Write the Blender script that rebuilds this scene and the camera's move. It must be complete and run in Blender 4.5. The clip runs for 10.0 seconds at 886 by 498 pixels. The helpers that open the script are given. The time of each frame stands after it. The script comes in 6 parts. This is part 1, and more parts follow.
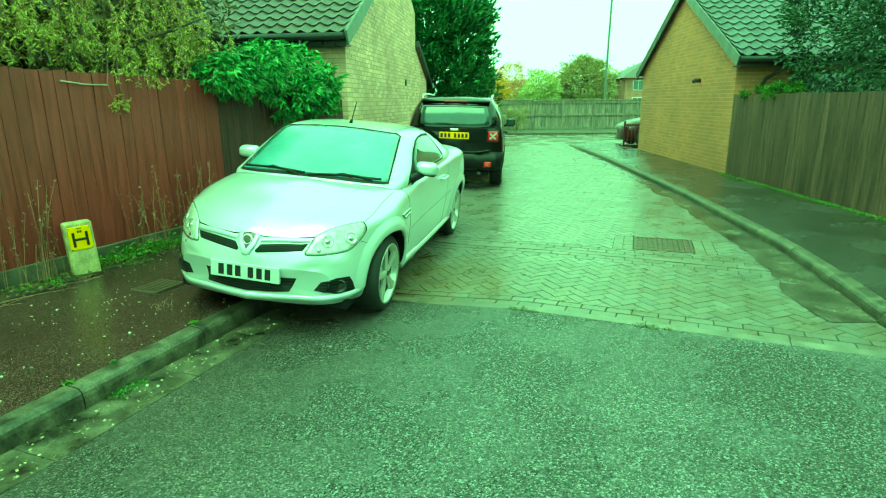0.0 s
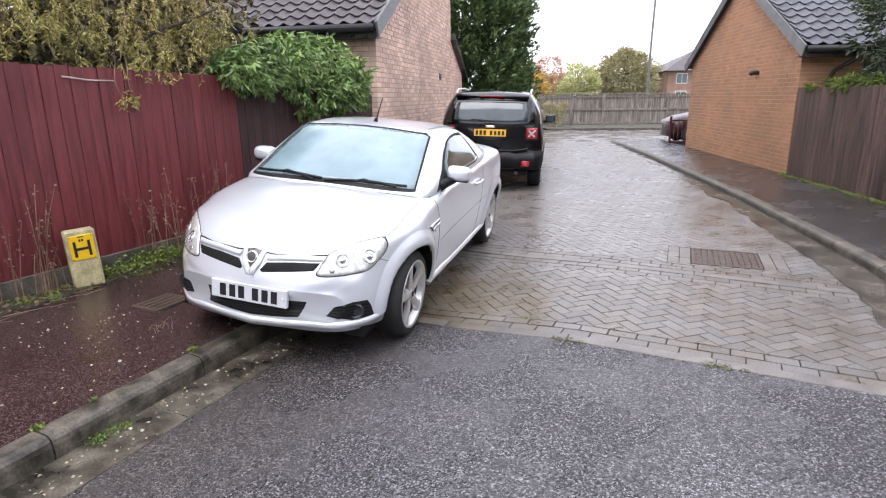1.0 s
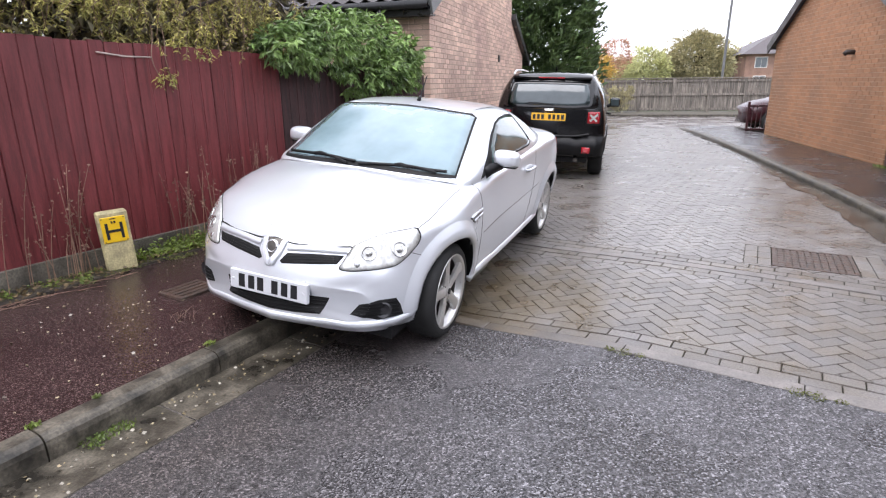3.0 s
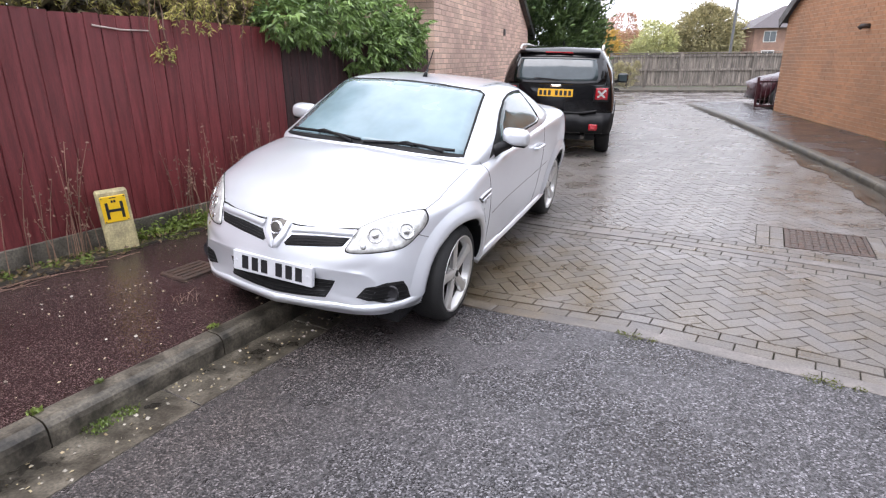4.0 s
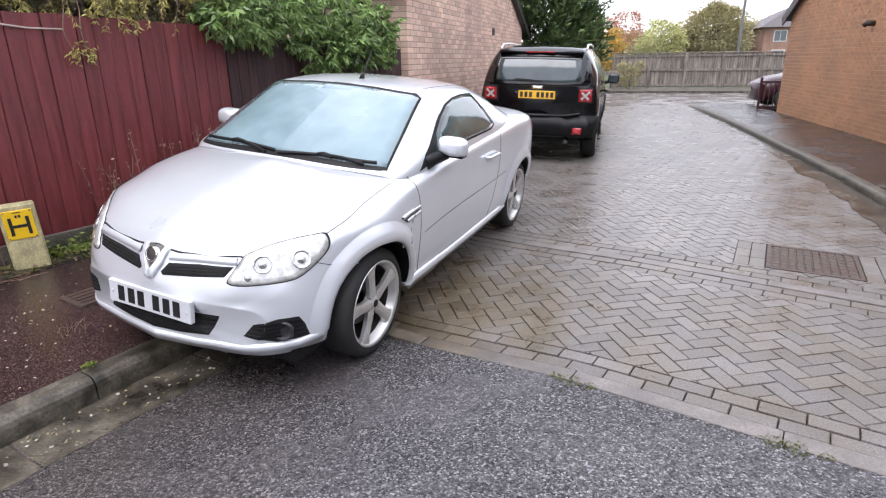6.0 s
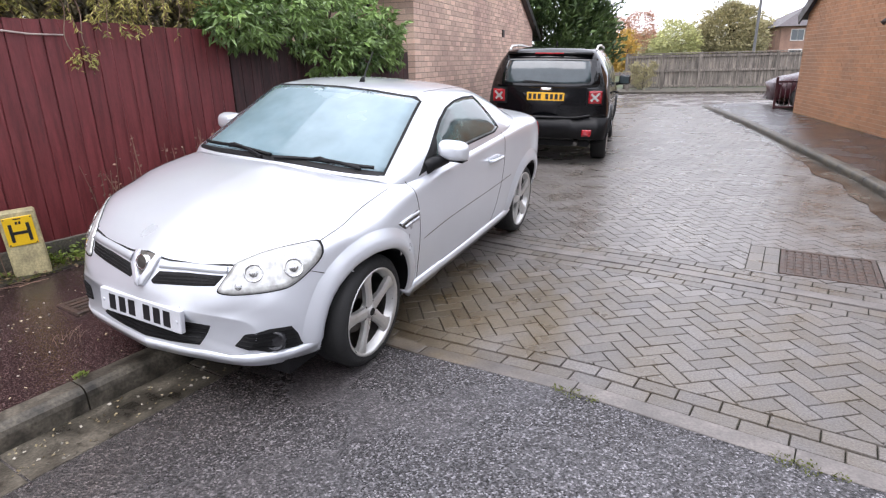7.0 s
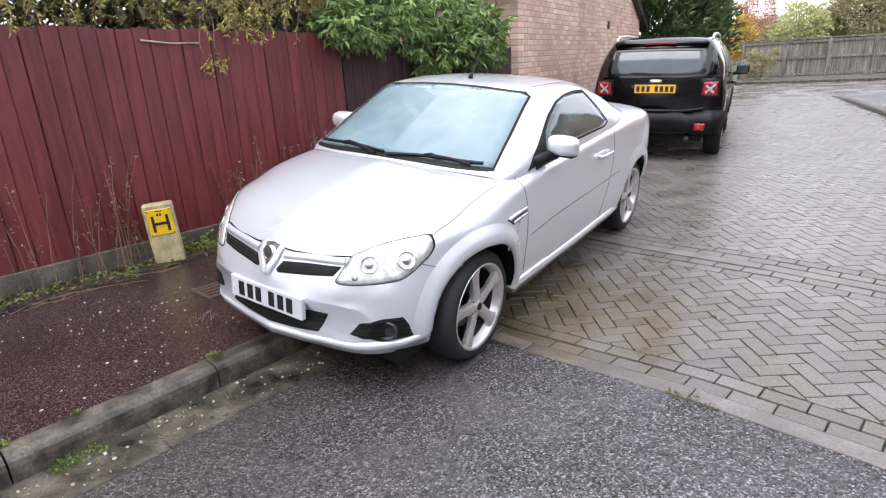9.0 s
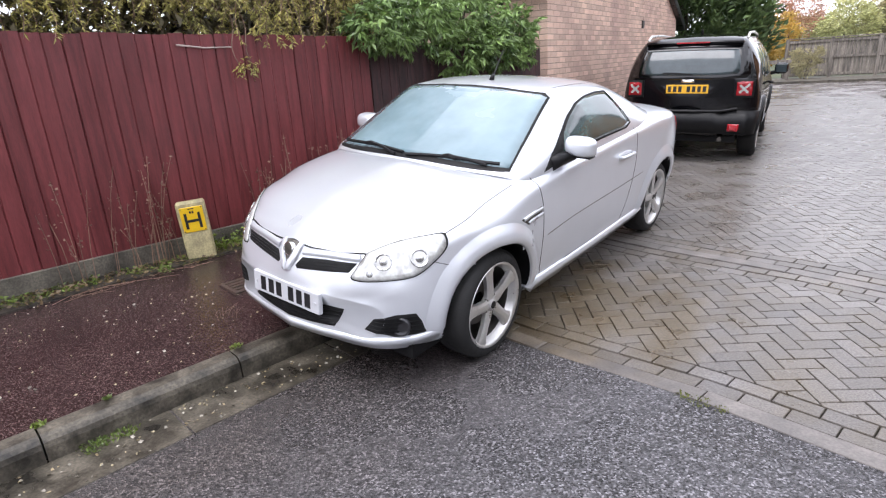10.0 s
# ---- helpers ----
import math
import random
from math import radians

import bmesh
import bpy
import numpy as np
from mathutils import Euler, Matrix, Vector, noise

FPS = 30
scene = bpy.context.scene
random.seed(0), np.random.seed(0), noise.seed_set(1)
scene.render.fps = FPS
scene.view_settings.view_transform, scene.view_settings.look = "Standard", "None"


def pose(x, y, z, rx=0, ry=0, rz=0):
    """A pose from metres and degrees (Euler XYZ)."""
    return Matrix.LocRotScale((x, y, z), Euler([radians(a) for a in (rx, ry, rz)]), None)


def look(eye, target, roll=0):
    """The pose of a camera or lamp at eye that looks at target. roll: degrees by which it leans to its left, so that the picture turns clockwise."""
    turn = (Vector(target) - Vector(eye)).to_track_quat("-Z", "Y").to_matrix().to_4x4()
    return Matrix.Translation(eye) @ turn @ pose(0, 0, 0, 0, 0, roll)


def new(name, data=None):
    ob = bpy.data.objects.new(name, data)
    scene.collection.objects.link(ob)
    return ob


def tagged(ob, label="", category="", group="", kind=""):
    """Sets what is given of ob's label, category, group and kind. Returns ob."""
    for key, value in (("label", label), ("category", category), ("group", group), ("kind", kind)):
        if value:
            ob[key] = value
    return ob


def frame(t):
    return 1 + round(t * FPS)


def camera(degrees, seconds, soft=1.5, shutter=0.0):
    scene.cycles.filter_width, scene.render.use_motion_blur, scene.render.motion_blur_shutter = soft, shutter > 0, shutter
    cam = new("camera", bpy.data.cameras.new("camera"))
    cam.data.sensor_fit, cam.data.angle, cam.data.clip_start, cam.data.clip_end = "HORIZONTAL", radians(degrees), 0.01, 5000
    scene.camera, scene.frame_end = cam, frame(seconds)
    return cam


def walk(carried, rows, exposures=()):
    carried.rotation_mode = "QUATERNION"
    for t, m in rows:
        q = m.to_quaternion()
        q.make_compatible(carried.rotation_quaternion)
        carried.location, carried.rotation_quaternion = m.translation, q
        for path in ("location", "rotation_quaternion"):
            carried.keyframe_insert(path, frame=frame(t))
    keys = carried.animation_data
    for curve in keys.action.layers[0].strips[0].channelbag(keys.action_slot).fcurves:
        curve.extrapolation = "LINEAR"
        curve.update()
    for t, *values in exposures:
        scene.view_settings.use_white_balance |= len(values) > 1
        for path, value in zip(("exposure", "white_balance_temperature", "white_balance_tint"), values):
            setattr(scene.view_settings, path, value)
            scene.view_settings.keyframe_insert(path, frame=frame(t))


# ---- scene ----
cam = camera(75.7, 10.0, soft=1.2)
# exposure and white balance: the picture opens green and clears within half a second
EXPOSURES = [(0.0, 1.18, 12000, -136), (0.3, 1.02, 7800, -52), (0.5, 0.94, 6450, 6), (0.6, 0.91, 6350, 16), (4.5, 0.9, 6350, 16), (7.0, 0.82, 6350, 16), (8.0, 0.84, 6350, 16), (9.0, 0.88, 6350, 16), (10.0, 0.88, 6350, 16)]
PATH = [
    (0, (0.091, -0.183, 1.518), (0.058, 1.753, 1.021), -0.5),
    (0.5, (0.106, 0.123, 1.489), (-0.015, 2.054, 0.984), -0.8),
    (1, (0.091, 0.398, 1.532), (-0.062, 2.325, 1.018), -0.7),
    (1.5, (0.214, 0.623, 1.508), (0.022, 2.55, 1.008), -1.4),
    (2, (0.291, 0.756, 1.486), (-0.006, 2.669, 0.983), -1.6),
    (2.5, (0.228, 0.787, 1.466), (-0.111, 2.688, 0.947), -1.0),
    (4, (0.112, 0.886, 1.47), (-0.244, 2.749, 0.836), -0.6),
    (4.5, (0.182, 0.96, 1.477), (-0.173, 2.82, 0.833), -0.7),
    (5, (0.441, 1.077, 1.484), (0.077, 2.935, 0.839), -1.4),
    (5.5, (0.5, 1.206, 1.473), (0.133, 3.065, 0.833), -1.1),
    (5.7, (0.505, 1.307, 1.466), (0.127, 3.165, 0.83), -0.9),
    (7, (0.572, 1.524, 1.455), (0.137, 3.374, 0.832), -1.3),
    (7.5, (0.621, 1.5, 1.463), (0.066, 3.319, 0.843), -2.0),
    (8, (0.626, 1.491, 1.456), (-0.032, 3.276, 0.838), -2.7),
    (8.5, (0.602, 1.49, 1.457), (-0.119, 3.251, 0.839), -3.3),
    (9, (0.502, 1.493, 1.453), (-0.244, 3.242, 0.832), -3.2),
    (9.5, (0.497, 1.503, 1.451), (-0.253, 3.25, 0.829), -2.8),
    (10, (0.616, 1.48, 1.455), (-0.239, 3.182, 0.843), -3.6),
]
walk(cam, [(t, look(eye, target, roll)) for t, eye, target, roll in PATH], EXPOSURES)


# ---- light ----
SKY_EL, SKY_ROT = radians(64), radians(200)
world = bpy.data.worlds.new("overcast_sky")
scene.world = world
world.use_nodes = True
wt = world.node_tree
bgn = wt.nodes["Background"]
skyn = wt.nodes.new("ShaderNodeTexSky")
skyn.sky_type, skyn.sun_disc = "NISHITA", False
skyn.sun_elevation, skyn.sun_rotation = SKY_EL, SKY_ROT
skyn.air_density, skyn.dust_density, skyn.ozone_density = 1.0, 1.5, 1.0
hsv = wt.nodes.new("ShaderNodeHueSaturation")
hsv.inputs["Saturation"].default_value = 0.35
wt.links.new(skyn.outputs[0], hsv.inputs["Color"])
cloud = wt.nodes.new("ShaderNodeMixRGB")  # thick cloud over the clear sky
cloud.inputs["Fac"].default_value = 0.8
cloud.inputs["Color2"].default_value = (8.05, 8.4, 9.0, 1)
wt.links.new(hsv.outputs[0], cloud.inputs["Color1"])
wt.links.new(cloud.outputs[0], bgn.inputs["Color"])
bgn.inputs["Strength"].default_value = 0.15
sun = new("sun", bpy.data.lights.new("sun", "SUN"))
sun.data.energy, sun.data.angle, sun.data.color = 1.35, radians(50), (1.0, 0.985, 0.965)
sd = Vector((math.sin(SKY_ROT) * math.cos(SKY_EL), math.cos(SKY_ROT) * math.cos(SKY_EL), math.sin(SKY_EL)))
sun.matrix_world = look(sd * 50, (0, 0, 0))
tagged(sun, "pale sun diffused by thick cloud", "sun", kind="structure")


# ---- materials ----
def mat(name, col, rough=0.6, metal=0.0, var=0.12, scale=8.0, fine=120.0, bump=0.15, col2=None, coat=0.0, rough_var=0.12, island=0.0, obj=0.0, bump_dist=0.01, streak=None, spec=0.5):
    """Node material: two scales of noise in colour, roughness and bump, with random shifts by piece."""
    m = bpy.data.materials.new(name)
    m.use_nodes = True
    nt = m.node_tree
    N, Lk = nt.nodes, nt.links
    b = N["Principled BSDF"]
    tc = N.new("ShaderNodeTexCoord")
    src = tc.outputs["Object"]
    if streak:
        mp = N.new("ShaderNodeMapping")
        mp.inputs["Scale"].default_value = streak
        Lk.new(src, mp.inputs["Vector"])
        src = mp.outputs[0]
    n1, n2 = N.new("ShaderNodeTexNoise"), N.new("ShaderNodeTexNoise")
    for n, s, d in ((n1, scale, 4.0), (n2, fine, 3.0)):
        n.inputs["Scale"].default_value, n.inputs["Detail"].default_value = s, d
        Lk.new(src, n.inputs["Vector"])
    ramp = N.new("ShaderNodeValToRGB")
    c = Vector(col)
    lo = Vector(col2) if col2 else c * (1 - 2.2 * var)
    ramp.color_ramp.elements[0].position, ramp.color_ramp.elements[1].position = 0.32, 0.68
    ramp.color_ramp.elements[0].color, ramp.color_ramp.elements[1].color = (*lo, 1), (*(c * (1 + 0.6 * var)), 1)
    Lk.new(n1.outputs["Fac"], ramp.inputs[0])
    hs = N.new("ShaderNodeHueSaturation")
    Lk.new(ramp.outputs[0], hs.inputs["Color"])
    mr = N.new("ShaderNodeMapRange")
    mr.inputs["From Min"].default_value, mr.inputs["From Max"].default_value = 0.25, 0.75
    mr.inputs["To Min"].default_value, mr.inputs["To Max"].default_value = 1 - 1.3 * var, 1 + 1.3 * var
    Lk.new(n2.outputs["Fac"], mr.inputs["Value"])
    value = mr.outputs[0]
    for kind, amount in (("island", island), ("obj", obj)):
        if amount:
            r = N.new("ShaderNodeNewGeometry").outputs["Random Per Island"] if kind == "island" else N.new("ShaderNodeObjectInfo").outputs["Random"]
            m2 = N.new("ShaderNodeMapRange")
            m2.inputs["To Min"].default_value, m2.inputs["To Max"].default_value = 1 - amount, 1 + amount
            Lk.new(r, m2.inputs["Value"])
            mul = N.new("ShaderNodeMath")
            mul.operation = "MULTIPLY"
            Lk.new(value, mul.inputs[0])
            Lk.new(m2.outputs[0], mul.inputs[1])
            value = mul.outputs[0]
    Lk.new(value, hs.inputs["Value"])
    Lk.new(hs.outputs[0], b.inputs["Base Color"])
    rr = N.new("ShaderNodeMapRange")
    rr.inputs["From Min"].default_value, rr.inputs["From Max"].default_value = 0.3, 0.7
    rr.inputs["To Min"].default_value, rr.inputs["To Max"].default_value = max(0.02, rough - rough_var), min(1.0, rough + rough_var)
    Lk.new(n1.outputs["Fac"], rr.inputs["Value"])
    Lk.new(rr.outputs[0], b.inputs["Roughness"])
    b.inputs["Metallic"].default_value = metal
    b.inputs["Specular IOR Level"].default_value = spec
    b.inputs["Coat Weight"].default_value = coat
    b.inputs["Coat Roughness"].default_value = 0.06
    if bump:
        bp = N.new("ShaderNodeBump")
        bp.inputs["Strength"].default_value, bp.inputs["Distance"].default_value = bump, bump_dist
        Lk.new(n2.outputs["Fac"], bp.inputs["Height"])
        Lk.new(bp.outputs[0], b.inputs["Normal"])
    return m


def asphalt_mat(name, col, wet, chip=150.0, stain=(0.6, 0.25), bump=0.75, damp=None):
    """Wet stone-chip asphalt: chips of several greys, damp hollows that shine, wide damp stains."""
    m = bpy.data.materials.new(name)
    m.use_nodes = True
    nt = m.node_tree
    N, Lk = nt.nodes, nt.links
    b = N["Principled BSDF"]
    tc = N.new("ShaderNodeTexCoord")
    vor = N.new("ShaderNodeTexVoronoi")
    vor.inputs["Scale"].default_value = chip
    n1, n2 = N.new("ShaderNodeTexNoise"), N.new("ShaderNodeTexNoise")
    n1.inputs["Scale"].default_value, n1.inputs["Detail"].default_value = 1.3, 5
    n2.inputs["Scale"].default_value, n2.inputs["Detail"].default_value = chip * 0.45, 4
    for n in (vor, n1, n2):
        Lk.new(tc.outputs["Object"], n.inputs["Vector"])
    sep = N.new("ShaderNodeSeparateColor")
    Lk.new(vor.outputs["Color"], sep.inputs[0])
    ramp = N.new("ShaderNodeValToRGB")
    c = Vector(col)
    el = ramp.color_ramp.elements
    el[0].color, el[1].color = (*(c * 0.10), 1), (*(c * 2.9), 1)
    for at, k in ((0.45, 0.58), (0.82, 1.15), (0.93, 2.1)):
        el.new(at).color = (*(c * k), 1)
    Lk.new(sep.outputs[0], ramp.inputs[0])
    mr = N.new("ShaderNodeMapRange")
    mr.inputs["From Min"].default_value, mr.inputs["From Max"].default_value = 0.35, 0.65
    mr.inputs["To Min"].default_value, mr.inputs["To Max"].default_value = 1 - stain[1], 1 + stain[1]
    Lk.new(n1.outputs["Fac"], mr.inputs["Value"])
    hs = N.new("ShaderNodeHueSaturation")
    Lk.new(ramp.outputs[0], hs.inputs["Color"])
    Lk.new(mr.outputs[0], hs.inputs["Value"])
    colour = hs.outputs[0]
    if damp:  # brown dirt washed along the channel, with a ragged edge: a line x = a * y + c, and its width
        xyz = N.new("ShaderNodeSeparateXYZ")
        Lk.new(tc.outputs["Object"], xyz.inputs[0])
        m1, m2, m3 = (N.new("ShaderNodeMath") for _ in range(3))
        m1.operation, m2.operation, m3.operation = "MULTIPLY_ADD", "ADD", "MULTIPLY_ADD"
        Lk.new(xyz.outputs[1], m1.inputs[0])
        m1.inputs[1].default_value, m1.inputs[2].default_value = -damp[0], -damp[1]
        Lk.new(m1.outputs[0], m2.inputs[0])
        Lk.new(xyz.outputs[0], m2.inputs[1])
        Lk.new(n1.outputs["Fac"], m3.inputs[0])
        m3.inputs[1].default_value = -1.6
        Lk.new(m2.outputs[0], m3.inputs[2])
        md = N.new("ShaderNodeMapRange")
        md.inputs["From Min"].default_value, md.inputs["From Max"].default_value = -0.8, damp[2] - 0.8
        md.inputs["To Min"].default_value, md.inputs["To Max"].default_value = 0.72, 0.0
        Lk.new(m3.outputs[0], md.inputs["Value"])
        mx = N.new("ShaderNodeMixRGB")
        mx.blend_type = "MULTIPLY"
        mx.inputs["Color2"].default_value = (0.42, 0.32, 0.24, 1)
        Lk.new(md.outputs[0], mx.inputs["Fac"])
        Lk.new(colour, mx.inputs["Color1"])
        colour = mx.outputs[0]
    Lk.new(colour, b.inputs["Base Color"])
    rr = N.new("ShaderNodeMapRange")
    rr.inputs["From Min"].default_value, rr.inputs["From Max"].default_value = 0.35, 0.65
    rr.inputs["To Min"].default_value, rr.inputs["To Max"].default_value = wet[0], wet[1]
    Lk.new(n1.outputs["Fac"], rr.inputs["Value"])
    Lk.new(rr.outputs[0], b.inputs["Roughness"])
    b.inputs["Specular IOR Level"].default_value = 0.5
    add = N.new("ShaderNodeMath")
    add.operation = "ADD"
    Lk.new(vor.outputs["Distance"], add.inputs[0])
    Lk.new(n2.outputs["Fac"], add.inputs[1])
    bp = N.new("ShaderNodeBump")
    bp.inputs["Strength"].default_value, bp.inputs["Distance"].default_value = bump, 0.006
    Lk.new(add.outputs[0], bp.inputs["Height"])
    Lk.new(bp.outputs[0], b.inputs["Normal"])
    return m


def stained(m, centre, radius, tint):
    """Adds a ragged stain of dirt and algae round a place on the ground."""
    nt = m.node_tree
    N, Lk = nt.nodes, nt.links
    b = N["Principled BSDF"]
    src = b.inputs["Base Color"].links[0].from_socket
    pos = N.new("ShaderNodeNewGeometry").outputs["Position"]
    ns = N.new("ShaderNodeTexNoise")
    ns.inputs["Scale"].default_value, ns.inputs["Detail"].default_value = 3.2, 5
    Lk.new(pos, ns.inputs["Vector"])
    dist = N.new("ShaderNodeVectorMath")
    dist.operation = "DISTANCE"
    dist.inputs[1].default_value = centre
    Lk.new(pos, dist.inputs[0])
    add = N.new("ShaderNodeMath")
    add.operation = "MULTIPLY_ADD"
    add.inputs[1].default_value = 1.6
    Lk.new(ns.outputs["Fac"], add.inputs[0])
    Lk.new(dist.outputs["Value"], add.inputs[2])
    mr = N.new("ShaderNodeMapRange")
    mr.inputs["From Min"].default_value, mr.inputs["From Max"].default_value = radius * 0.5 + 0.8, radius + 0.8
    mr.inputs["To Min"].default_value, mr.inputs["To Max"].default_value = 0.9, 0.0
    Lk.new(add.outputs[0], mr.inputs["Value"])
    mx = N.new("ShaderNodeMixRGB")
    mx.blend_type = "MULTIPLY"
    mx.inputs["Color2"].default_value = (*tint, 1)
    Lk.new(mr.outputs[0], mx.inputs["Fac"])
    Lk.new(src, mx.inputs["Color1"])
    Lk.new(mx.outputs[0], b.inputs["Base Color"])


def leaf_mat(name, col, col2, rough=0.5):
    m = mat(name, col, rough, var=0.18, scale=3.0, fine=40.0, bump=0, col2=col2, island=0.35, rough_var=0.1)
    m.node_tree.nodes["Principled BSDF"].inputs["Transmission Weight"].default_value = 0.0
    return m


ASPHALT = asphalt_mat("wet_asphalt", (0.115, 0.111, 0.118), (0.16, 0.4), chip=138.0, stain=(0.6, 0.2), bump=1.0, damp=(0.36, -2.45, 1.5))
PAVE = asphalt_mat("wet_red_asphalt", (0.052, 0.033, 0.031), (0.03, 0.27), chip=210.0, bump=0.16)
PAVE_R = asphalt_mat("wet_dark_asphalt", (0.05, 0.044, 0.043), (0.06, 0.34), chip=190.0, bump=0.3)
KERB = mat("weathered_concrete", (0.108, 0.094, 0.072), 0.5, var=0.36, scale=9, fine=70, bump=0.5, obj=0.12, bump_dist=0.004)
CHANNEL = mat("wet_channel_concrete", (0.102, 0.089, 0.068), 0.36, var=0.38, scale=7, fine=80, bump=0.5, obj=0.12, bump_dist=0.004)
PAVER = mat("paving_block_grey", (0.128, 0.119, 0.114), 0.36, var=0.34, col2=(0.118, 0.098, 0.074), scale=3.5, fine=110, bump=0.6, obj=0.15, bump_dist=0.003)
PAVER_J = mat("paving_block_grey_field", (0.142, 0.132, 0.126), 0.32, var=0.32, col2=(0.122, 0.106, 0.090), scale=2.2, fine=110, bump=0.5, island=0.14, bump_dist=0.003)
BED = mat("sand_bed", (0.042, 0.038, 0.03), 0.85, var=0.2, scale=6, col2=(0.024, 0.03, 0.015))
STRIP = mat("pale_concrete_strip", (0.178, 0.160, 0.148), 0.45, var=0.2, scale=6, fine=90, bump=0.4, obj=0.1, bump_dist=0.003)
for m in (PAVER, PAVER_J, STRIP):
    stained(m, (-0.25, 4.75, 0.0), 0.95, (0.78, 0.68, 0.48))
FENCE_RED = mat("red_stained_timber", (0.165, 0.032, 0.034), 0.42, var=0.16, scale=3, fine=30, bump=0.3, obj=0.12, streak=(9, 9, 0.8), bump_dist=0.004)
FENCE_DARK = mat("dark_weathered_timber", (0.062, 0.026, 0.026), 0.6, var=0.3, scale=3, fine=30, bump=0.4, obj=0.25, streak=(9, 9, 0.8), bump_dist=0.004)
FENCE_R = mat("brown_weathered_timber", (0.105, 0.063, 0.05), 0.65, var=0.3, scale=2.5, fine=26, bump=0.4, obj=0.2, streak=(7, 7, 0.7), bump_dist=0.004)
FENCE_GREY = mat("grey_weathered_timber", (0.23, 0.2, 0.17), 0.7, var=0.3, scale=3, fine=30, bump=0.3, obj=0.2, streak=(6, 6, 0.5))
GRAVEL_BOARD = mat("mossy_timber_board", (0.13, 0.115, 0.09), 0.65, var=0.3, scale=6, fine=70, bump=0.4)
SOIL = mat("dark_wet_soil", (0.045, 0.036, 0.026), 0.7, var=0.4, scale=12, fine=90, bump=0.8)
MOSS = mat("moss", (0.13, 0.155, 0.03), 0.8, var=0.3, scale=30, fine=200, bump=0.8, col2=(0.075, 0.08, 0.02))
BRICK_L = mat("pale_pink_brick", (0.64, 0.46, 0.36), 0.75, var=0.12, scale=1.1, fine=90, bump=0.4, island=0.2, col2=(0.50, 0.33, 0.265))
BRICK_LO = mat("pale_pink_brick_piece", (0.64, 0.46, 0.36), 0.75, var=0.12, scale=1.1, fine=90, bump=0.4, obj=0.2, col2=(0.52, 0.345, 0.275))
BRICK_R = mat("orange_brick", (0.42, 0.215, 0.115), 0.75, var=0.1, scale=1.0, fine=90, bump=0.4, island=0.14)
BRICK_RO = mat("orange_brick_piece", (0.42, 0.215, 0.115), 0.75, var=0.1, scale=1.0, fine=90, bump=0.4, obj=0.14)
RENDER_GREY = mat("grey_render", (0.2, 0.195, 0.19), 0.8, var=0.2, scale=1.5, fine=60)
MORTAR = mat("mortar", (0.34, 0.27, 0.22), 0.85, var=0.12, scale=6)
MORTAR_R = mat("sandy_mortar", (0.56, 0.42, 0.30), 0.85, var=0.12, scale=6)
TILE = mat("dark_roof_tile", (0.085, 0.07, 0.072), 0.5, var=0.25, scale=6, fine=90, bump=0.3, obj=0.25)
TILE_R = mat("slate_grey_roof_tile", (0.10, 0.10, 0.115), 0.45, var=0.22, scale=6, fine=90, bump=0.3, obj=0.2)
GUTTER = mat("black_plastic", (0.012, 0.012, 0.013), 0.35, var=0.1, bump=0)
VERGE = mat("grey_verge_board", (0.20, 0.2, 0.2), 0.6, var=0.15, scale=5)
DARKWOOD = mat("dark_stained_board", (0.035, 0.025, 0.022), 0.5, var=0.2, scale=5)
WHITE = mat("white_paint", (0.72, 0.72, 0.7), 0.5, var=0.05, scale=4)
BARK = mat("bark", (0.08, 0.06, 0.045), 0.85, var=0.3, scale=14, fine=60, bump=0.8)
GRASS = mat("grass_ground", (0.06, 0.075, 0.025), 0.85, var=0.3, scale=0.6, fine=20, bump=0.5)
RUST = mat("rusty_iron", (0.075, 0.045, 0.032), 0.5, var=0.3, scale=14, fine=90, bump=0.4, col2=(0.05, 0.04, 0.035))


# ---- building helpers ----
def link(name, bm, material, parent=None, label="", smooth=False):
    me = bpy.data.meshes.new(name)
    bm.normal_update()
    bm.to_mesh(me)
    bm.free()
    for mm in material if isinstance(material, (list, tuple)) else (material,):
        me.materials.append(mm)
    if smooth:
        me.shade_smooth()
    ob = new(name, me)
    if parent:
        ob.parent = parent
    if label:
        ob["label"] = label
    return ob


def part(name, bm, material, parent, label="", smooth=False):
    return link(name, bm, material, parent, label, smooth)


def empty(name, m=None, **tags):
    ob = new(name)
    ob.empty_display_size = 0.1
    if m is not None:
        ob.matrix_world = m
    return tagged(ob, **tags)


def box(bm, lo, hi, m=None, bevel=0.0):
    """Adds a box between two corners to bm, moved by m."""
    r = bmesh.ops.create_cube(bm, size=1.0)
    c, s = (Vector(lo) + Vector(hi)) / 2, Vector(hi) - Vector(lo)
    vs = r["verts"]
    for v in vs:
        v.co = Vector((v.co.x * s.x, v.co.y * s.y, v.co.z * s.z)) + c
    if bevel:
        es = list({e for v in vs for e in v.link_edges})
        r2 = bmesh.ops.bevel(bm, geom=es, offset=bevel, segments=1, affect="EDGES", profile=0.7)
        vs = list({v for f in r2["faces"] for v in f.verts} | {v for v in vs if v.is_valid})
    if m is not None:
        for v in vs:
            v.co = m @ v.co
    return bm


def boxed(lo, hi, m=None, bevel=0.0):
    return box(bmesh.new(), lo, hi, m, bevel)


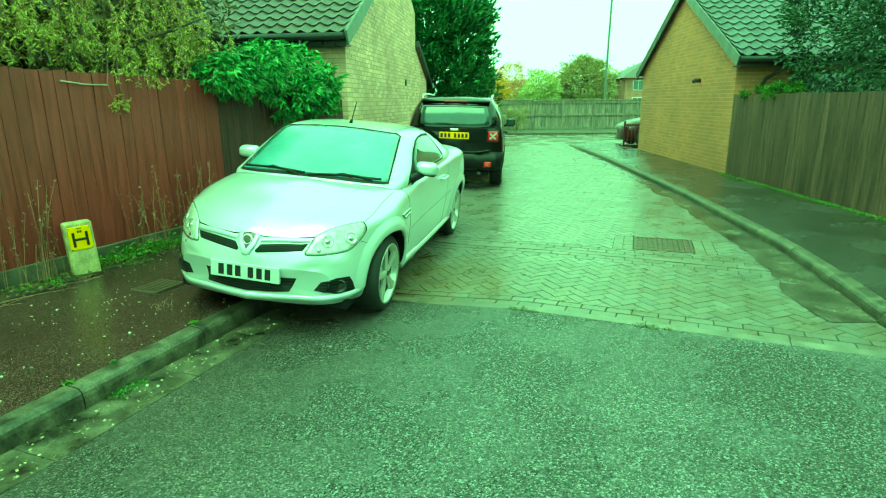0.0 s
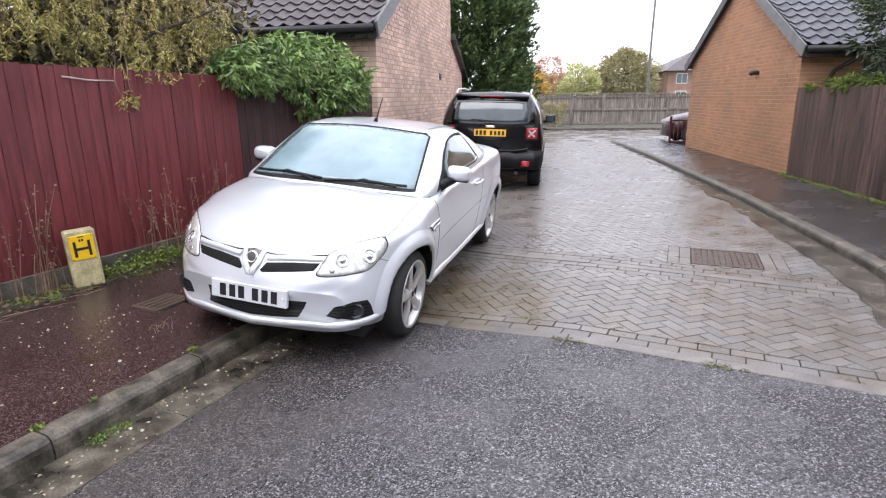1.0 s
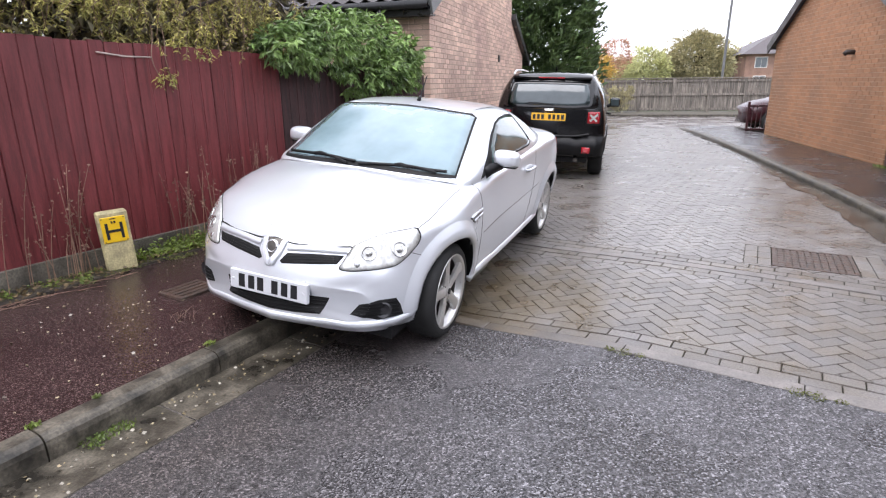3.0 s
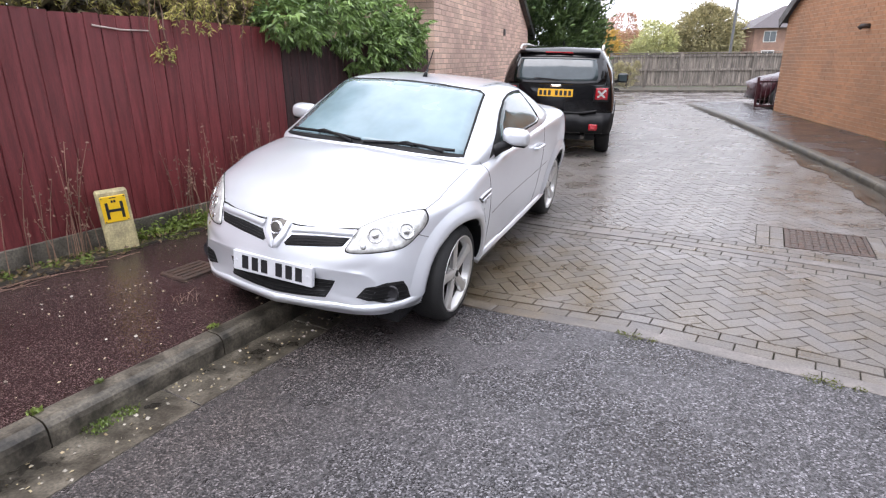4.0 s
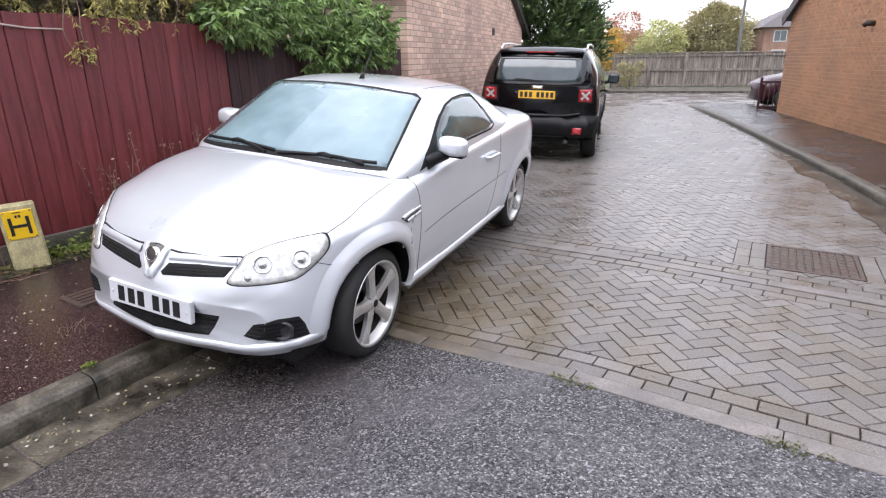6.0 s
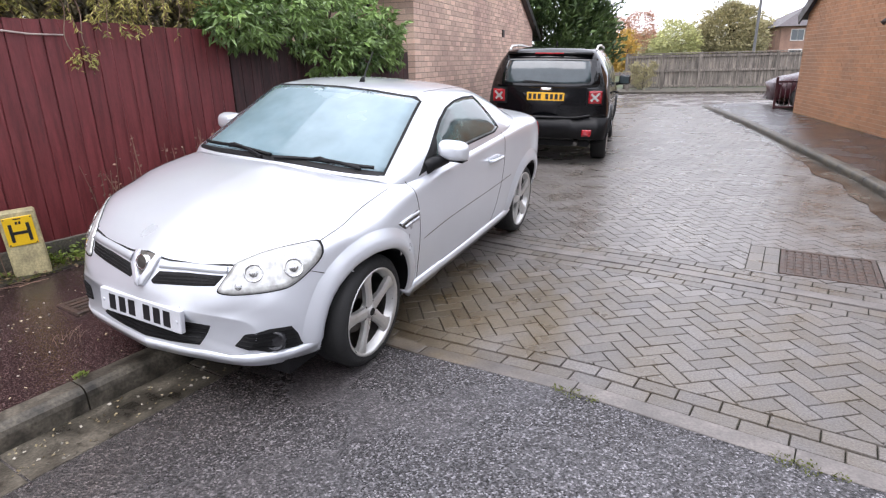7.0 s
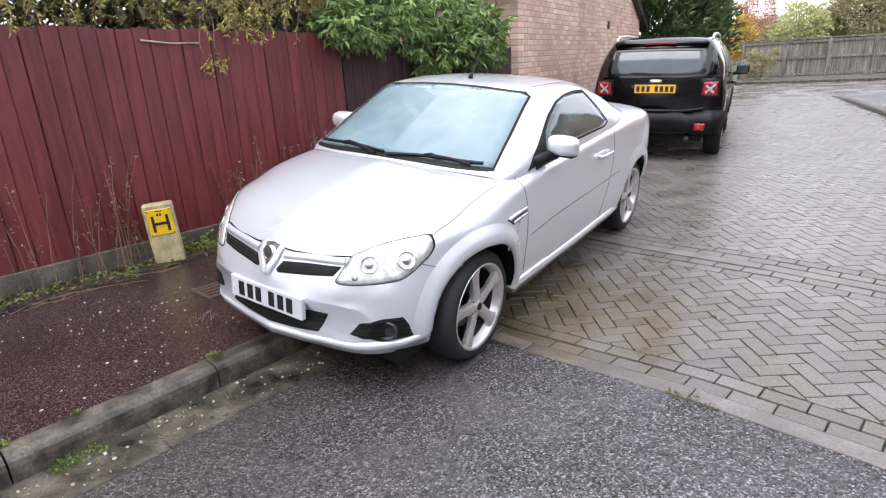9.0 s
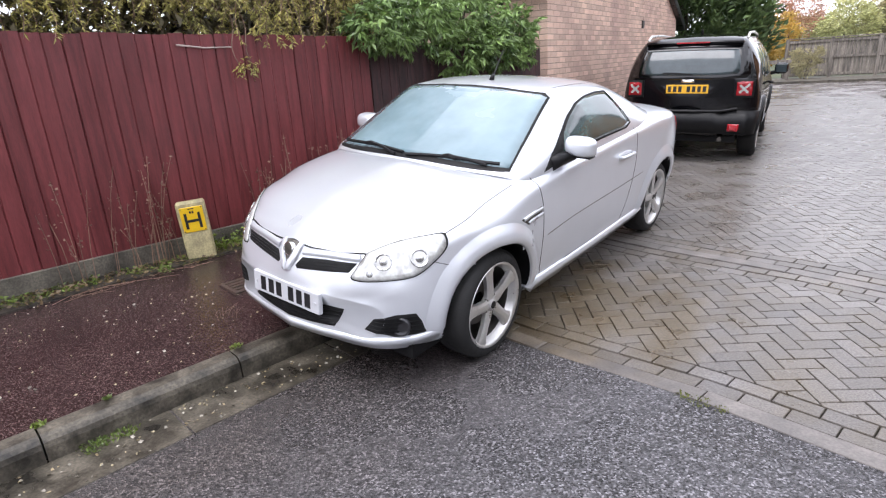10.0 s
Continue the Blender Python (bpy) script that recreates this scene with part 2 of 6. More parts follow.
def tube(bm, pts, r, seg=8, r2=None):
    """A tube along points, from radius r to r2."""
    pts = [Vector(p) for p in pts]
    r2 = r if r2 is None else r2
    rings = []
    for i, p in enumerate(pts):
        t = (pts[min(i + 1, len(pts) - 1)] - pts[max(i - 1, 0)]).normalized()
        a = t.orthogonal().normalized() if not rings else (prev - t * prev.dot(t)).normalized()
        prev = a
        bb = t.cross(a)
        rad = r + (r2 - r) * i / max(1, len(pts) - 1)
        rings.append([bm.verts.new(p + (a * math.cos(k * math.tau / seg) + bb * math.sin(k * math.tau / seg)) * rad) for k in range(seg)])
    for A, B in zip(rings, rings[1:]):
        for k in range(seg):
            bm.faces.new((A[k], A[(k + 1) % seg], B[(k + 1) % seg], B[k]))
    bm.faces.new(rings[0][::-1])
    bm.faces.new(rings[-1])
    return bm


def prism(bm, poly, z0, z1, inset=0.0):
    """A prism on a convex polygon (x, y), with its top edge drawn in."""
    n = len(poly)
    cx, cy = sum(p[0] for p in poly) / n, sum(p[1] for p in poly) / n
    lo = [bm.verts.new((x, y, z0)) for x, y in poly]
    mid = [bm.verts.new((x, y, z1 - inset)) for x, y in poly]
    top = []
    for x, y in poly:
        d = math.hypot(x - cx, y - cy) or 1
        k = max(0.0, 1 - 1.3 * inset / d)
        top.append(bm.verts.new((cx + (x - cx) * k, cy + (y - cy) * k, z1)))
    for A, B in ((lo, mid), (mid, top)):
        for i in range(n):
            bm.faces.new((A[i], A[(i + 1) % n], B[(i + 1) % n], B[i]))
    bm.faces.new(top)
    return bm


def clip(poly, a, b, c):
    """The part of a polygon where a*x + b*y >= c."""
    out = []
    for i, p in enumerate(poly):
        q = poly[(i + 1) % len(poly)]
        dp, dq = a * p[0] + b * p[1] - c, a * q[0] + b * q[1] - c
        if dp >= 0:
            out.append(p)
        if dp * dq < 0:
            s = dp / (dp - dq)
            out.append((p[0] + (q[0] - p[0]) * s, p[1] + (q[1] - p[1]) * s))
    return out


# ---- plan of the road ----
KL_Y = [-9, 2.47, 3.67, 4.6, 5.5, 6.5, 8, 10, 14, 20, 24]
KL_X = [-5.9, -1.93, -1.51, -1.19, -0.91, -0.66, -0.42, -0.24, 0.0, 0.2, 0.25]
KR_Y = [-9, 0, 2.6, 5.33, 9.33, 15.2, 20.4]
KR_X = [-0.6, 2.1, 2.85, 3.47, 3.86, 4.16, 4.26]


def bend(y, ys, xs):
    """A smoothed broken line."""
    return sum(float(np.interp(y + k * 0.35, ys, xs)) for k in (-2, -1, 0, 1, 2)) / 5


def xl(y):
    return bend(y, KL_Y, KL_X)


def xr(y):
    return bend(y, KR_Y, KR_X)


def gz(x, y):
    """Height of the road: it falls to the near kerb's channel."""
    dip = 0.078 - 0.058 * min(1.0, max(0.0, (y - 4.4) / 2.2))
    d = (x - xl(y)) * 0.94
    return -dip * min(1.0, max(0.0, (1.9 - d) / 1.1))


BAND = (Vector((-0.2, 4.2)), Vector((0.9265, -0.3762)))
LINE2 = (Vector((-0.02, 6.16)), Vector((0.9184, -0.3957)))


def sheet(name, y0, y1, left, right, z, nx, ny, material, cut=None, tags=None):
    """A ground sheet between two kerb lines, cut along a line where asked."""
    bm = bmesh.new()
    rows = []
    for j in range(ny + 1):
        y = y0 + (y1 - y0) * j / ny
        a, b = left(y), right(y)
        rows.append([bm.verts.new((a + (b - a) * i / nx, y, z(a + (b - a) * i / nx, y))) for i in range(nx + 1)])
    for A, B in zip(rows, rows[1:]):
        for i in range(nx):
            bm.faces.new((A[i], A[i + 1], B[i + 1], B[i]))
    if cut:
        p, n = cut
        bmesh.ops.bisect_plane(bm, geom=bm.verts[:] + bm.edges[:] + bm.faces[:], plane_co=p, plane_no=n, clear_outer=True)
    ob = link(name, bm, material, smooth=True)
    return tagged(ob, *(tags or ()), kind="structure")


bn = Vector((-BAND[1].y, BAND[1].x, 0))  # away from the camera
bm = bmesh.new()
bmesh.ops.create_grid(bm, x_segments=40, y_segments=40, size=400)
for v in bm.verts:
    v.co.z = -0.16
ground = tagged(link("ground", bm, GRASS), "rough grassy ground reaching to the horizon", "ground", kind="structure")
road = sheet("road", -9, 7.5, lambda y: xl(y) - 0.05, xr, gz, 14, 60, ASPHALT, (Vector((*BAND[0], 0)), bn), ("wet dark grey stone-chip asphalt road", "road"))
bed = sheet("road_bed", 2.0, 20.4, lambda y: xl(y) - 0.05, lambda y: xr(y) + 0.0, lambda x, y: gz(x, y) - 0.018, 14, 60, BED, (Vector((*BAND[0], 0)), -bn), ("dark sandy joints between paving blocks", "road"))

# pavement beside the red fence
FP, FD = Vector((-3.25, 4.78)), Vector((math.sin(radians(20.7)), math.cos(radians(20.7))))


def xf(y):
    if y < 9.3:
        return FP.x + (y - FP.y) * FD.x / FD.y - 0.06
    return -1.62 + (y - 9.3) * 0.112


def pz(x, y):
    """Height of the near pavement, rising a little to the fence."""
    a, b = xl(y) - 0.12, xf(y)
    return 0.043 + 0.01 * min(1, max(0, (y - 5) / 3)) + 0.055 * min(1.0, max(0.0, (a - x) / max(0.3, a - b)))


pavement = sheet("pavement_near", -9, 24, lambda y: xf(y) - 0.12, lambda y: xl(y) - 0.12, pz, 16, 90, PAVE, None, ("wet reddish-brown asphalt footway beside a fence", "pavement"))
pavement2 = sheet("pavement_far", -9, 20.4, lambda y: xr(y) + 0.12, lambda y: 5.5 + 0.03 * (y - 11) if y > 2 else 5.3, lambda x, y: 0.085 + 0.02 * (x - xr(y)), 8, 50, PAVE_R, None, ("wet dark asphalt footway beside a brick house", "pavement"))
bm = bmesh.new()
prism(bm, [(-2.0, 20.3), (16, 20.3), (16, 28.4), (-2.0, 28.4)], -0.1, -0.008)
court = tagged(link("road_far", bm, mat("wet_grey_paving", (0.2, 0.18, 0.17), 0.24, var=0.2, scale=1.2, fine=60, bump=0.2)), "wet grey paved turning area beyond the kerb", "road", kind="structure")


def kerb_run(name, line, y0, y1, side, z, up, label):
    """Kerbstones 0.9 m long with rounded arrises, end to end along a line; side: which way the back lies."""
    top = empty(name, label=label, category="kerb", kind="structure")
    y = y0
    while y < y1:
        dy = 0.9 / math.hypot(1, (line(y + 0.5) - line(y)) / 0.5)
        p0, p1 = Vector((line(y), y)), Vector((line(y + dy), y + dy))
        d = (p1 - p0).normalized()
        n = Vector((-d.y, d.x)) * side
        prof = [(0, -0.15), (0.003, -0.05), (0.009, -0.026), (0.022, -0.009), (0.044, 0.0), (0.125, 0.004), (0.125, -0.15)]
        bm = bmesh.new()
        rings = []
        for k, q in ((0.004, p0), (-0.004, p1)):
            zc = z(q.x, q.y) + up(q.y)
            rings.append([bm.verts.new((*(q + d * k + n * a), zc + b)) for a, b in prof])
        for i in range(6):
            bm.faces.new((rings[0][i], rings[0][i + 1], rings[1][i + 1], rings[1][i]))
        bm.faces.new(rings[0])
        bm.faces.new(rings[1][::-1])
        bmesh.ops.recalc_face_normals(bm, faces=bm.faces)
        part("kerbstone", bm, KERB, top)
        y += dy
    return top


kerb_near = kerb_run("kerb_near", xl, -8.5, 22.0, 1, gz, lambda y: 0.043 + 0.01 * min(1, max(0, (y - 5) / 3)) - gz(xl(y), y), "weathered concrete kerb with moss in the joints")
kerb_far = kerb_run("kerb_far", xr, -8.5, 20.0, -1, gz, lambda y: 0.09 - 0.06 * max(0, (y - 18.5) / 2), "wet concrete kerb stones along the road")

# channel of flat concrete slabs along the near kerb
channel = empty("channel", label="wet stained concrete channel slabs at the kerb", category="channel", kind="structure")
y = -8.0
while y < 4.4:
    dy = 0.85
    p0, p1 = Vector((xl(y), y)), Vector((xl(y + dy), y + dy))
    d = (p1 - p0).normalized()
    n = Vector((d.y, -d.x))
    bm = bmesh.new()
    c0, c1 = p0 + d * 0.004, p1 - d * 0.004
    prism(bm, [tuple(c0), tuple(c0 + n * 0.29), tuple(c1 + n * 0.29), tuple(c1)], gz(p0.x, p0.y) - 0.06, gz(p0.x + 0.1, p0.y) + 0.005, 0.004)
    bmesh.ops.recalc_face_normals(bm, faces=bm.faces)
    part("slab", bm, CHANNEL, channel)
    y += dy


# ---- fences ----
def board_fence(name, p0, p1, top, bottom, material, label, width=0.116, thick=0.022, rail=None):
    """Close-boarded fence of overlapping upright boards, each a little uneven."""
    p0, p1 = Vector(p0), Vector(p1)
    d = (p1 - p0).normalized()
    n = Vector((d.y, -d.x))
    ob = empty(name, label=label, category="fence")
    L = (p1 - p0).length
    k = int(L / width)
    rnd = random.Random(7)
    for i in range(k):
        s = L * i / k
        f = (s + 0.05) / L
        z1 = top(f) + rnd.uniform(-0.007, 0.007)
        bm = bmesh.new()
        w = L / k * 0.982
        lean = rnd.uniform(-0.004, 0.004)
        pts = [(0, thick - 0.006), (0.006, thick - 0.001), (w - 0.006, thick), (w, thick - 0.005), (w, 0.0), (0, 0.0)]
        rings = []
        for z, sh in ((bottom(f), 0), (z1, lean)):
            rings.append([bm.verts.new((*(p0 + d * (s + a + sh) + n * (b + rnd.uniform(-0.0015, 0.0015))), z)) for a, b in pts])
        for j in range(6):
            bm.faces.new((rings[0][j], rings[0][(j + 1) % 6], rings[1][(j + 1) % 6], rings[1][j]))
        bm.faces.new(rings[0])
        bm.faces.new(rings[1][::-1])
        bmesh.ops.recalc_face_normals(bm, faces=bm.faces)
        part("board", bm, material, ob)
    ang = math.atan2(d.y, d.x)
    part("backing", boxed((0, -0.003, bottom(0.5) + 0.01), (L, 0.010, min(top(0), top(1)) - 0.03), Matrix.Translation((*(p0 - n * 0.004), 0)) @ Matrix.Rotation(ang, 4, "Z")), material, ob)
    for zz in (0.45, 1.3):
        part("rail", boxed((0, 0.014, -0.04), (L, 0.06, 0.04), Matrix.Translation((*(p0 - n * 0.005), zz)) @ Matrix.Rotation(ang, 4, "Z")), material, ob)
    return ob, d, n, L


def fpt(y, off=0.0):
    p = FP + FD * ((y - FP.y) / FD.y)
    return p + Vector((FD.y, -FD.x)) * off


fence, fd, fn, fl = board_fence("fence", fpt(0.6), fpt(6.5), lambda f: 1.90 - 0.13 * f, lambda f: 0.24, FENCE_RED, "tall red-stained close-boarded timber fence")
g0 = fpt(0.6, 0.012)
part("gravel_board", boxed((0, -0.03, 0.06), (fl, 0.012, 0.25), Matrix.Translation((*g0, 0)) @ Matrix.Rotation(math.atan2(fd.y, fd.x), 4, "Z"), 0.006), GRAVEL_BOARD, fence, "grey mossy plank along the foot of the fence")
fence2 = board_fence("fence", fpt(6.53, -0.03), (-1.69, 9.28), lambda f: 1.70 - 0.1 * f, lambda f: 0.14, FENCE_DARK, "lower dark weathered close-boarded timber fence")[0]
fence3 = board_fence("fence", (5.47, 11.1), (5.15, 2.0), lambda f: 1.62 - 0.02 * f, lambda f: 0.13, FENCE_R, "brown weathered timber fence with algae at its foot", width=0.15)[0]
# far fence with concrete posts
far_fence = empty("panel_fence", label="grey weathered timber panel fence across the road's end", category="fence")
FY = 30.2
for i in range(-1, 10):
    x = 4.25 + i * 1.565
    part("post", boxed((x - 0.06, FY - 0.09, -0.1), (x + 0.06, FY + 0.05, 1.60), None, 0.01), FENCE_GREY, far_fence)
    for j in range(11):
        a = x + 0.07 + j * 0.13
        part("board", boxed((a, FY - 0.02, 0.12), (a + 0.122, FY, 1.55 + 0.01 * ((j * 7 + i) % 3)), None), FENCE_GREY, far_fence)
    for z in (0.16, 0.82, 1.44):
        part("rail", boxed((x + 0.06, FY - 0.075, z), (x + 1.5, FY - 0.02, z + 0.09)), FENCE_GREY, far_fence)
    part("cap", boxed((x - 0.02, FY - 0.10, 1.585), (x + 1.54, FY + 0.03, 1.625), None, 0.006), FENCE_GREY, far_fence)
bm = bmesh.new()
prism(bm, [(-4, 28.0), (18, 27.3), (18, 30.5), (-4, 30.5)], -0.12, 0.07, 0.01)
tagged(link("verge_far", bm, GRAVEL_BOARD), "narrow pale footway below the far fence", "pavement", kind="structure")
kf = empty("kerb_end", label="low concrete kerb across the end of the road", category="kerb", kind="structure")
for i in range(22):
    part("kerbstone", boxed((-3.5 + i * 0.93, -0.06, -0.1), (-3.5 + i * 0.93 + 0.92, 0.06, 0.09), Matrix.Translation((0, 27.75, 0)) @ Matrix.Rotation(radians(-1.8), 4, "Z"), 0.01), KERB, kf)


# plain walls added out of view: they close the street and darken reflections
for nm, lo, hi in (("unseen_wall_south", (-14, -10.3, -0.2), (14, -10, 4.6)), ("unseen_wall_east", (11, -10, -0.2), (11.3, 2.0, 3.2))):
    tagged(link(nm, boxed(lo, hi), RENDER_GREY), "plain grey rendered wall added out of view to dim reflections", "wall", kind="structure")


# ---- cars ----
from mathutils.bvhtree import BVHTree

SILVER = mat("silver_car_paint", (0.74, 0.765, 0.81), 0.3, metal=0.45, var=0.02, scale=3, fine=900, bump=0.0, coat=1.0, rough_var=0.03)
BLACKPAINT = mat("black_car_paint", (0.003, 0.003, 0.004), 0.12, var=0.1, scale=3, fine=600, bump=0.0, coat=0.6, rough_var=0.03, spec=0.4)
REDPAINT = mat("red_car_paint", (0.035, 0.004, 0.008), 0.35, var=0.05, bump=0, coat=0.25, spec=0.3)
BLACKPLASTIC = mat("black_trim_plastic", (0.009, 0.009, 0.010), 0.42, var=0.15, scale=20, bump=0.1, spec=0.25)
RUBBER = mat("tyre_rubber", (0.018, 0.018, 0.018), 0.75, var=0.2, scale=20, fine=200, bump=0.3)
ALLOY = mat("brushed_alloy", (0.72, 0.71, 0.69), 0.36, metal=0.75, var=0.06, scale=10, bump=0.0)
STEEL = mat("brake_steel", (0.14, 0.13, 0.12), 0.45, metal=0.9, var=0.15, scale=10)
CHROME = mat("chrome", (0.8, 0.8, 0.8), 0.12, metal=1.0, var=0.02, bump=0, rough_var=0.03)
# pale blue base holds both the mist and a painted sky reflection
MIST_SKY = mat("misted_sky_windscreen", (0.27, 0.37, 0.41), 0.25, var=0.05, scale=1.6, fine=9, bump=0.0, coat=1.0, col2=(0.15, 0.23, 0.26), rough_var=0.08)
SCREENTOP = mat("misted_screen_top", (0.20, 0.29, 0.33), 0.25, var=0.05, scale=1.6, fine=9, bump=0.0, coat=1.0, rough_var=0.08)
SIDEGLASS = mat("wet_side_glass", (0.05, 0.095, 0.09), 0.16, var=0.3, scale=5, fine=60, bump=0.03, coat=1.0, rough_var=0.08)
DARKGLASS = mat("tinted_rear_glass", (0.042, 0.06, 0.066), 0.15, var=0.15, scale=3, bump=0.0, coat=1.0, rough_var=0.05)
LENS = mat("clear_lamp_lens", (0.66, 0.67, 0.65), 0.14, metal=0.3, var=0.1, scale=22, fine=60, bump=0.12, coat=1.0, col2=(0.42, 0.42, 0.40))
REDLENS = mat("red_lamp_lens", (0.40, 0.012, 0.02), 0.15, var=0.2, scale=20, fine=80, bump=0.1, coat=1.0)
PLATE_W = mat("white_plate", (0.6, 0.61, 0.64), 0.4, var=0.04, bump=0)
PLATE_Y = mat("yellow_plate", (0.78, 0.42, 0.02), 0.4, var=0.04, bump=0)
REFLECTOR = mat("lamp_reflector", (0.62, 0.62, 0.60), 0.2, metal=0.8, var=0.25, scale=30, fine=80, bump=0.1, col2=(0.42, 0.42, 0.42))
FOGGLASS = mat("fog_lamp_glass", (0.03, 0.03, 0.033), 0.1, var=0.1, bump=0)
INK = mat("black_ink", (0.01, 0.01, 0.012), 0.5, var=0.05, bump=0)
GAP = mat("panel_gap", (0.006, 0.006, 0.006), 0.8, var=0.05, bump=0)


def spline(pts, n):
    """n points along a smooth curve through pts (Catmull-Rom, by chord length)."""
    P = np.array(pts, float)
    d = np.sqrt(np.maximum(1e-9, np.sqrt(((P[1:] - P[:-1]) ** 2).sum(1))))
    t = np.concatenate([[0], np.cumsum(d)])
    tan = np.zeros_like(P)
    for i in range(len(P)):
        a, b = max(0, i - 1), min(len(P) - 1, i + 1)
        tan[i] = (P[b] - P[a]) / (t[b] - t[a])
    out = []
    for s in np.linspace(0, t[-1], n):
        i = min(len(d) - 1, int(np.searchsorted(t, s, "right")) - 1)
        h = t[i + 1] - t[i]
        u = (s - t[i]) / h
        out.append((2 * u**3 - 3 * u**2 + 1) * P[i] + (u**3 - 2 * u**2 + u) * h * tan[i] + (-2 * u**3 + 3 * u**2) * P[i + 1] + (u**3 - u**2) * h * tan[i + 1])
    return np.array(out)


def loft(stations, nu, nv, arches=(), arch_r=0.36, arch_z=0.30):
    """Half sections (x, bow, [(y, z)...]) to a closed, mirrored car shell; arches: x of wheel openings to be cut out."""
    keys = [[(x - bow * (0.25 * y * y + 1.05 * y**4), y, z) for y, z in prof] for x, bow, prof in stations]
    cols = [spline(k, nv) for k in keys]
    grid = np.array([spline([c[j] for c in cols], nu) for j in range(nv)])
    bm = bmesh.new()
    V = {}
    for side in (1, -1):
        for j in range(nv):
            for i in range(nu):
                x, y, z = grid[j, i]
                if abs(y) < 1e-4 and side == -1:
                    V[side, j, i] = V[1, j, i]
                    continue
                for ax in arches:
                    r = math.hypot(x - ax, z - arch_z)
                    if y > 0.5 and 0.8 * arch_r < r and abs(r - arch_r) < 0.018 and z > 0.12:
                        x, z = ax + (x - ax) * arch_r / r, arch_z + (z - arch_z) * arch_r / r
                V[side, j, i] = bm.verts.new((x, y * side, z))
    for side in (1, -1):
        for j in range(nv - 1):
            for i in range(nu - 1):
                q = [V[side, j, i], V[side, j, i + 1], V[side, j + 1, i + 1], V[side, j + 1, i]]
                c = sum((v.co for v in q), Vector()) / 4
                if abs(c.y) > 0.5 and any(math.hypot(c.x - ax, c.z - arch_z) < arch_r - 0.004 for ax in arches):
                    continue
                q = list(dict.fromkeys(q))
                if len(q) > 2:
                    try:
                        bm.faces.new(q)
                    except ValueError:
                        pass
        for i in (0, nu - 1):
            c = sum((V[side, j, i].co for j in range(nv)), Vector()) / nv
            c = bm.verts.new((V[side, 0, i].co.x, 0, c.z))
            for j in range(nv - 1):
                bm.faces.new((V[side, j, i], V[side, j + 1, i], c))
    bmesh.ops.remove_doubles(bm, verts=bm.verts, dist=0.0008)
    bmesh.ops.recalc_face_normals(bm, faces=bm.faces)
    return bm


def caster(trees, axis):
    """Maps (a, b) of a front, rear, side or top drawing to the nearest point of the shell and its normal."""
    way = {"front": Vector((-1, 0, 0)), "rear": Vector((1, 0, 0)), "left": Vector((0, -1, 0)), "right": Vector((0, 1, 0)), "top": Vector((0, 0, -1))}[axis]

    def f(a, b):
        o = {"front": (6, a, b), "rear": (-6, a, b), "left": (a, 6, b), "right": (a, -6, b), "top": (a, b, 6)}[axis]
        best = None
        for tr in trees:
            hit = tr.ray_cast(Vector(o), way)
            if hit[0] is not None and (best is None or hit[3] < best[2]):
                n = hit[1] if hit[1].dot(way) < 0 else -hit[1]
                best = (hit[0], n, hit[3])
        if best is None:
            best = (Vector(o) + way * 5.5, -way, 0)
        return best

    return f


def patch(outline, f, off, smooth=True, n=64, rings=7, depth=0.012):
    """A panel that lies on the shell with its own rounded edge; the outline is star-shaped."""
    P = spline(list(outline) + [outline[0]], n + 1)[:-1] if smooth else np.array([np.array(outline[i]) + (np.array(outline[(i + 1) % len(outline)]) - np.array(outline[i])) * k / 8 for i in range(len(outline)) for k in range(8)])
    c = P.mean(0)
    bm = bmesh.new()
    prev = None
    for r in range(rings, 0, -1):
        k = r / rings
        ring = []
        for p in P:
            q = c + (p - c) * k
            h, nn, _ = f(*q)
            ring.append(bm.verts.new(h + nn * (off - (0.35 * off if r == rings else 0))))
        if prev is None:
            base = []
            for p in P:
                h, nn, _ = f(*p)
                base.append(bm.verts.new(h - nn * depth))
            for i in range(len(P)):
                bm.faces.new((base[i], base[(i + 1) % len(P)], ring[(i + 1) % len(P)], ring[i]))
        else:
            for i in range(len(P)):
                bm.faces.new((prev[i], prev[(i + 1) % len(P)], ring[(i + 1) % len(P)], ring[i]))
        prev = ring
    h, nn, _ = f(*c)
    cv = bm.verts.new(h + nn * off)
    for i in range(len(P)):
        bm.faces.new((prev[i], prev[(i + 1) % len(P)], cv))
    bmesh.ops.recalc_face_normals(bm, faces=bm.faces)
    return bm


def ribbon(line, f, w, off, n=60, bm=None):
    """A strip on the shell along a line: a panel gap, a moulding."""
    P = spline(line, n)
    bm = bm or bmesh.new()
    H = [f(*p)[:2] for p in P]
    prev = None
    for i, (h, nn) in enumerate(H):
        t = (H[min(i + 1, n - 1)][0] - H[max(i - 1, 0)][0]).normalized()
        s = t.cross(nn).normalized() * w / 2
        row = [bm.verts.new(h - s - nn * 0.004), bm.verts.new(h - s + nn * off), bm.verts.new(h + s + nn * off), bm.verts.new(h + s - nn * 0.004)]
        if prev:
            for a in range(3):
                bm.faces.new((prev[a], prev[a + 1], row[a + 1], row[a]))
        prev = row
    return bm


def revolve(prof, seg=48):
    """A ring about the y axis from (radius, y) points."""
    bm = bmesh.new()
    rings = [[bm.verts.new((r * math.cos(k * math.tau / seg), y, r * math.sin(k * math.tau / seg))) for k in range(seg)] for r, y in prof]
    for A, B in zip(rings, rings[1:]):
        for k in range(seg):
            bm.faces.new((A[k], A[(k + 1) % seg], B[(k + 1) % seg], B[k]))
    bmesh.ops.recalc_face_normals(bm, faces=bm.faces)
    return bm


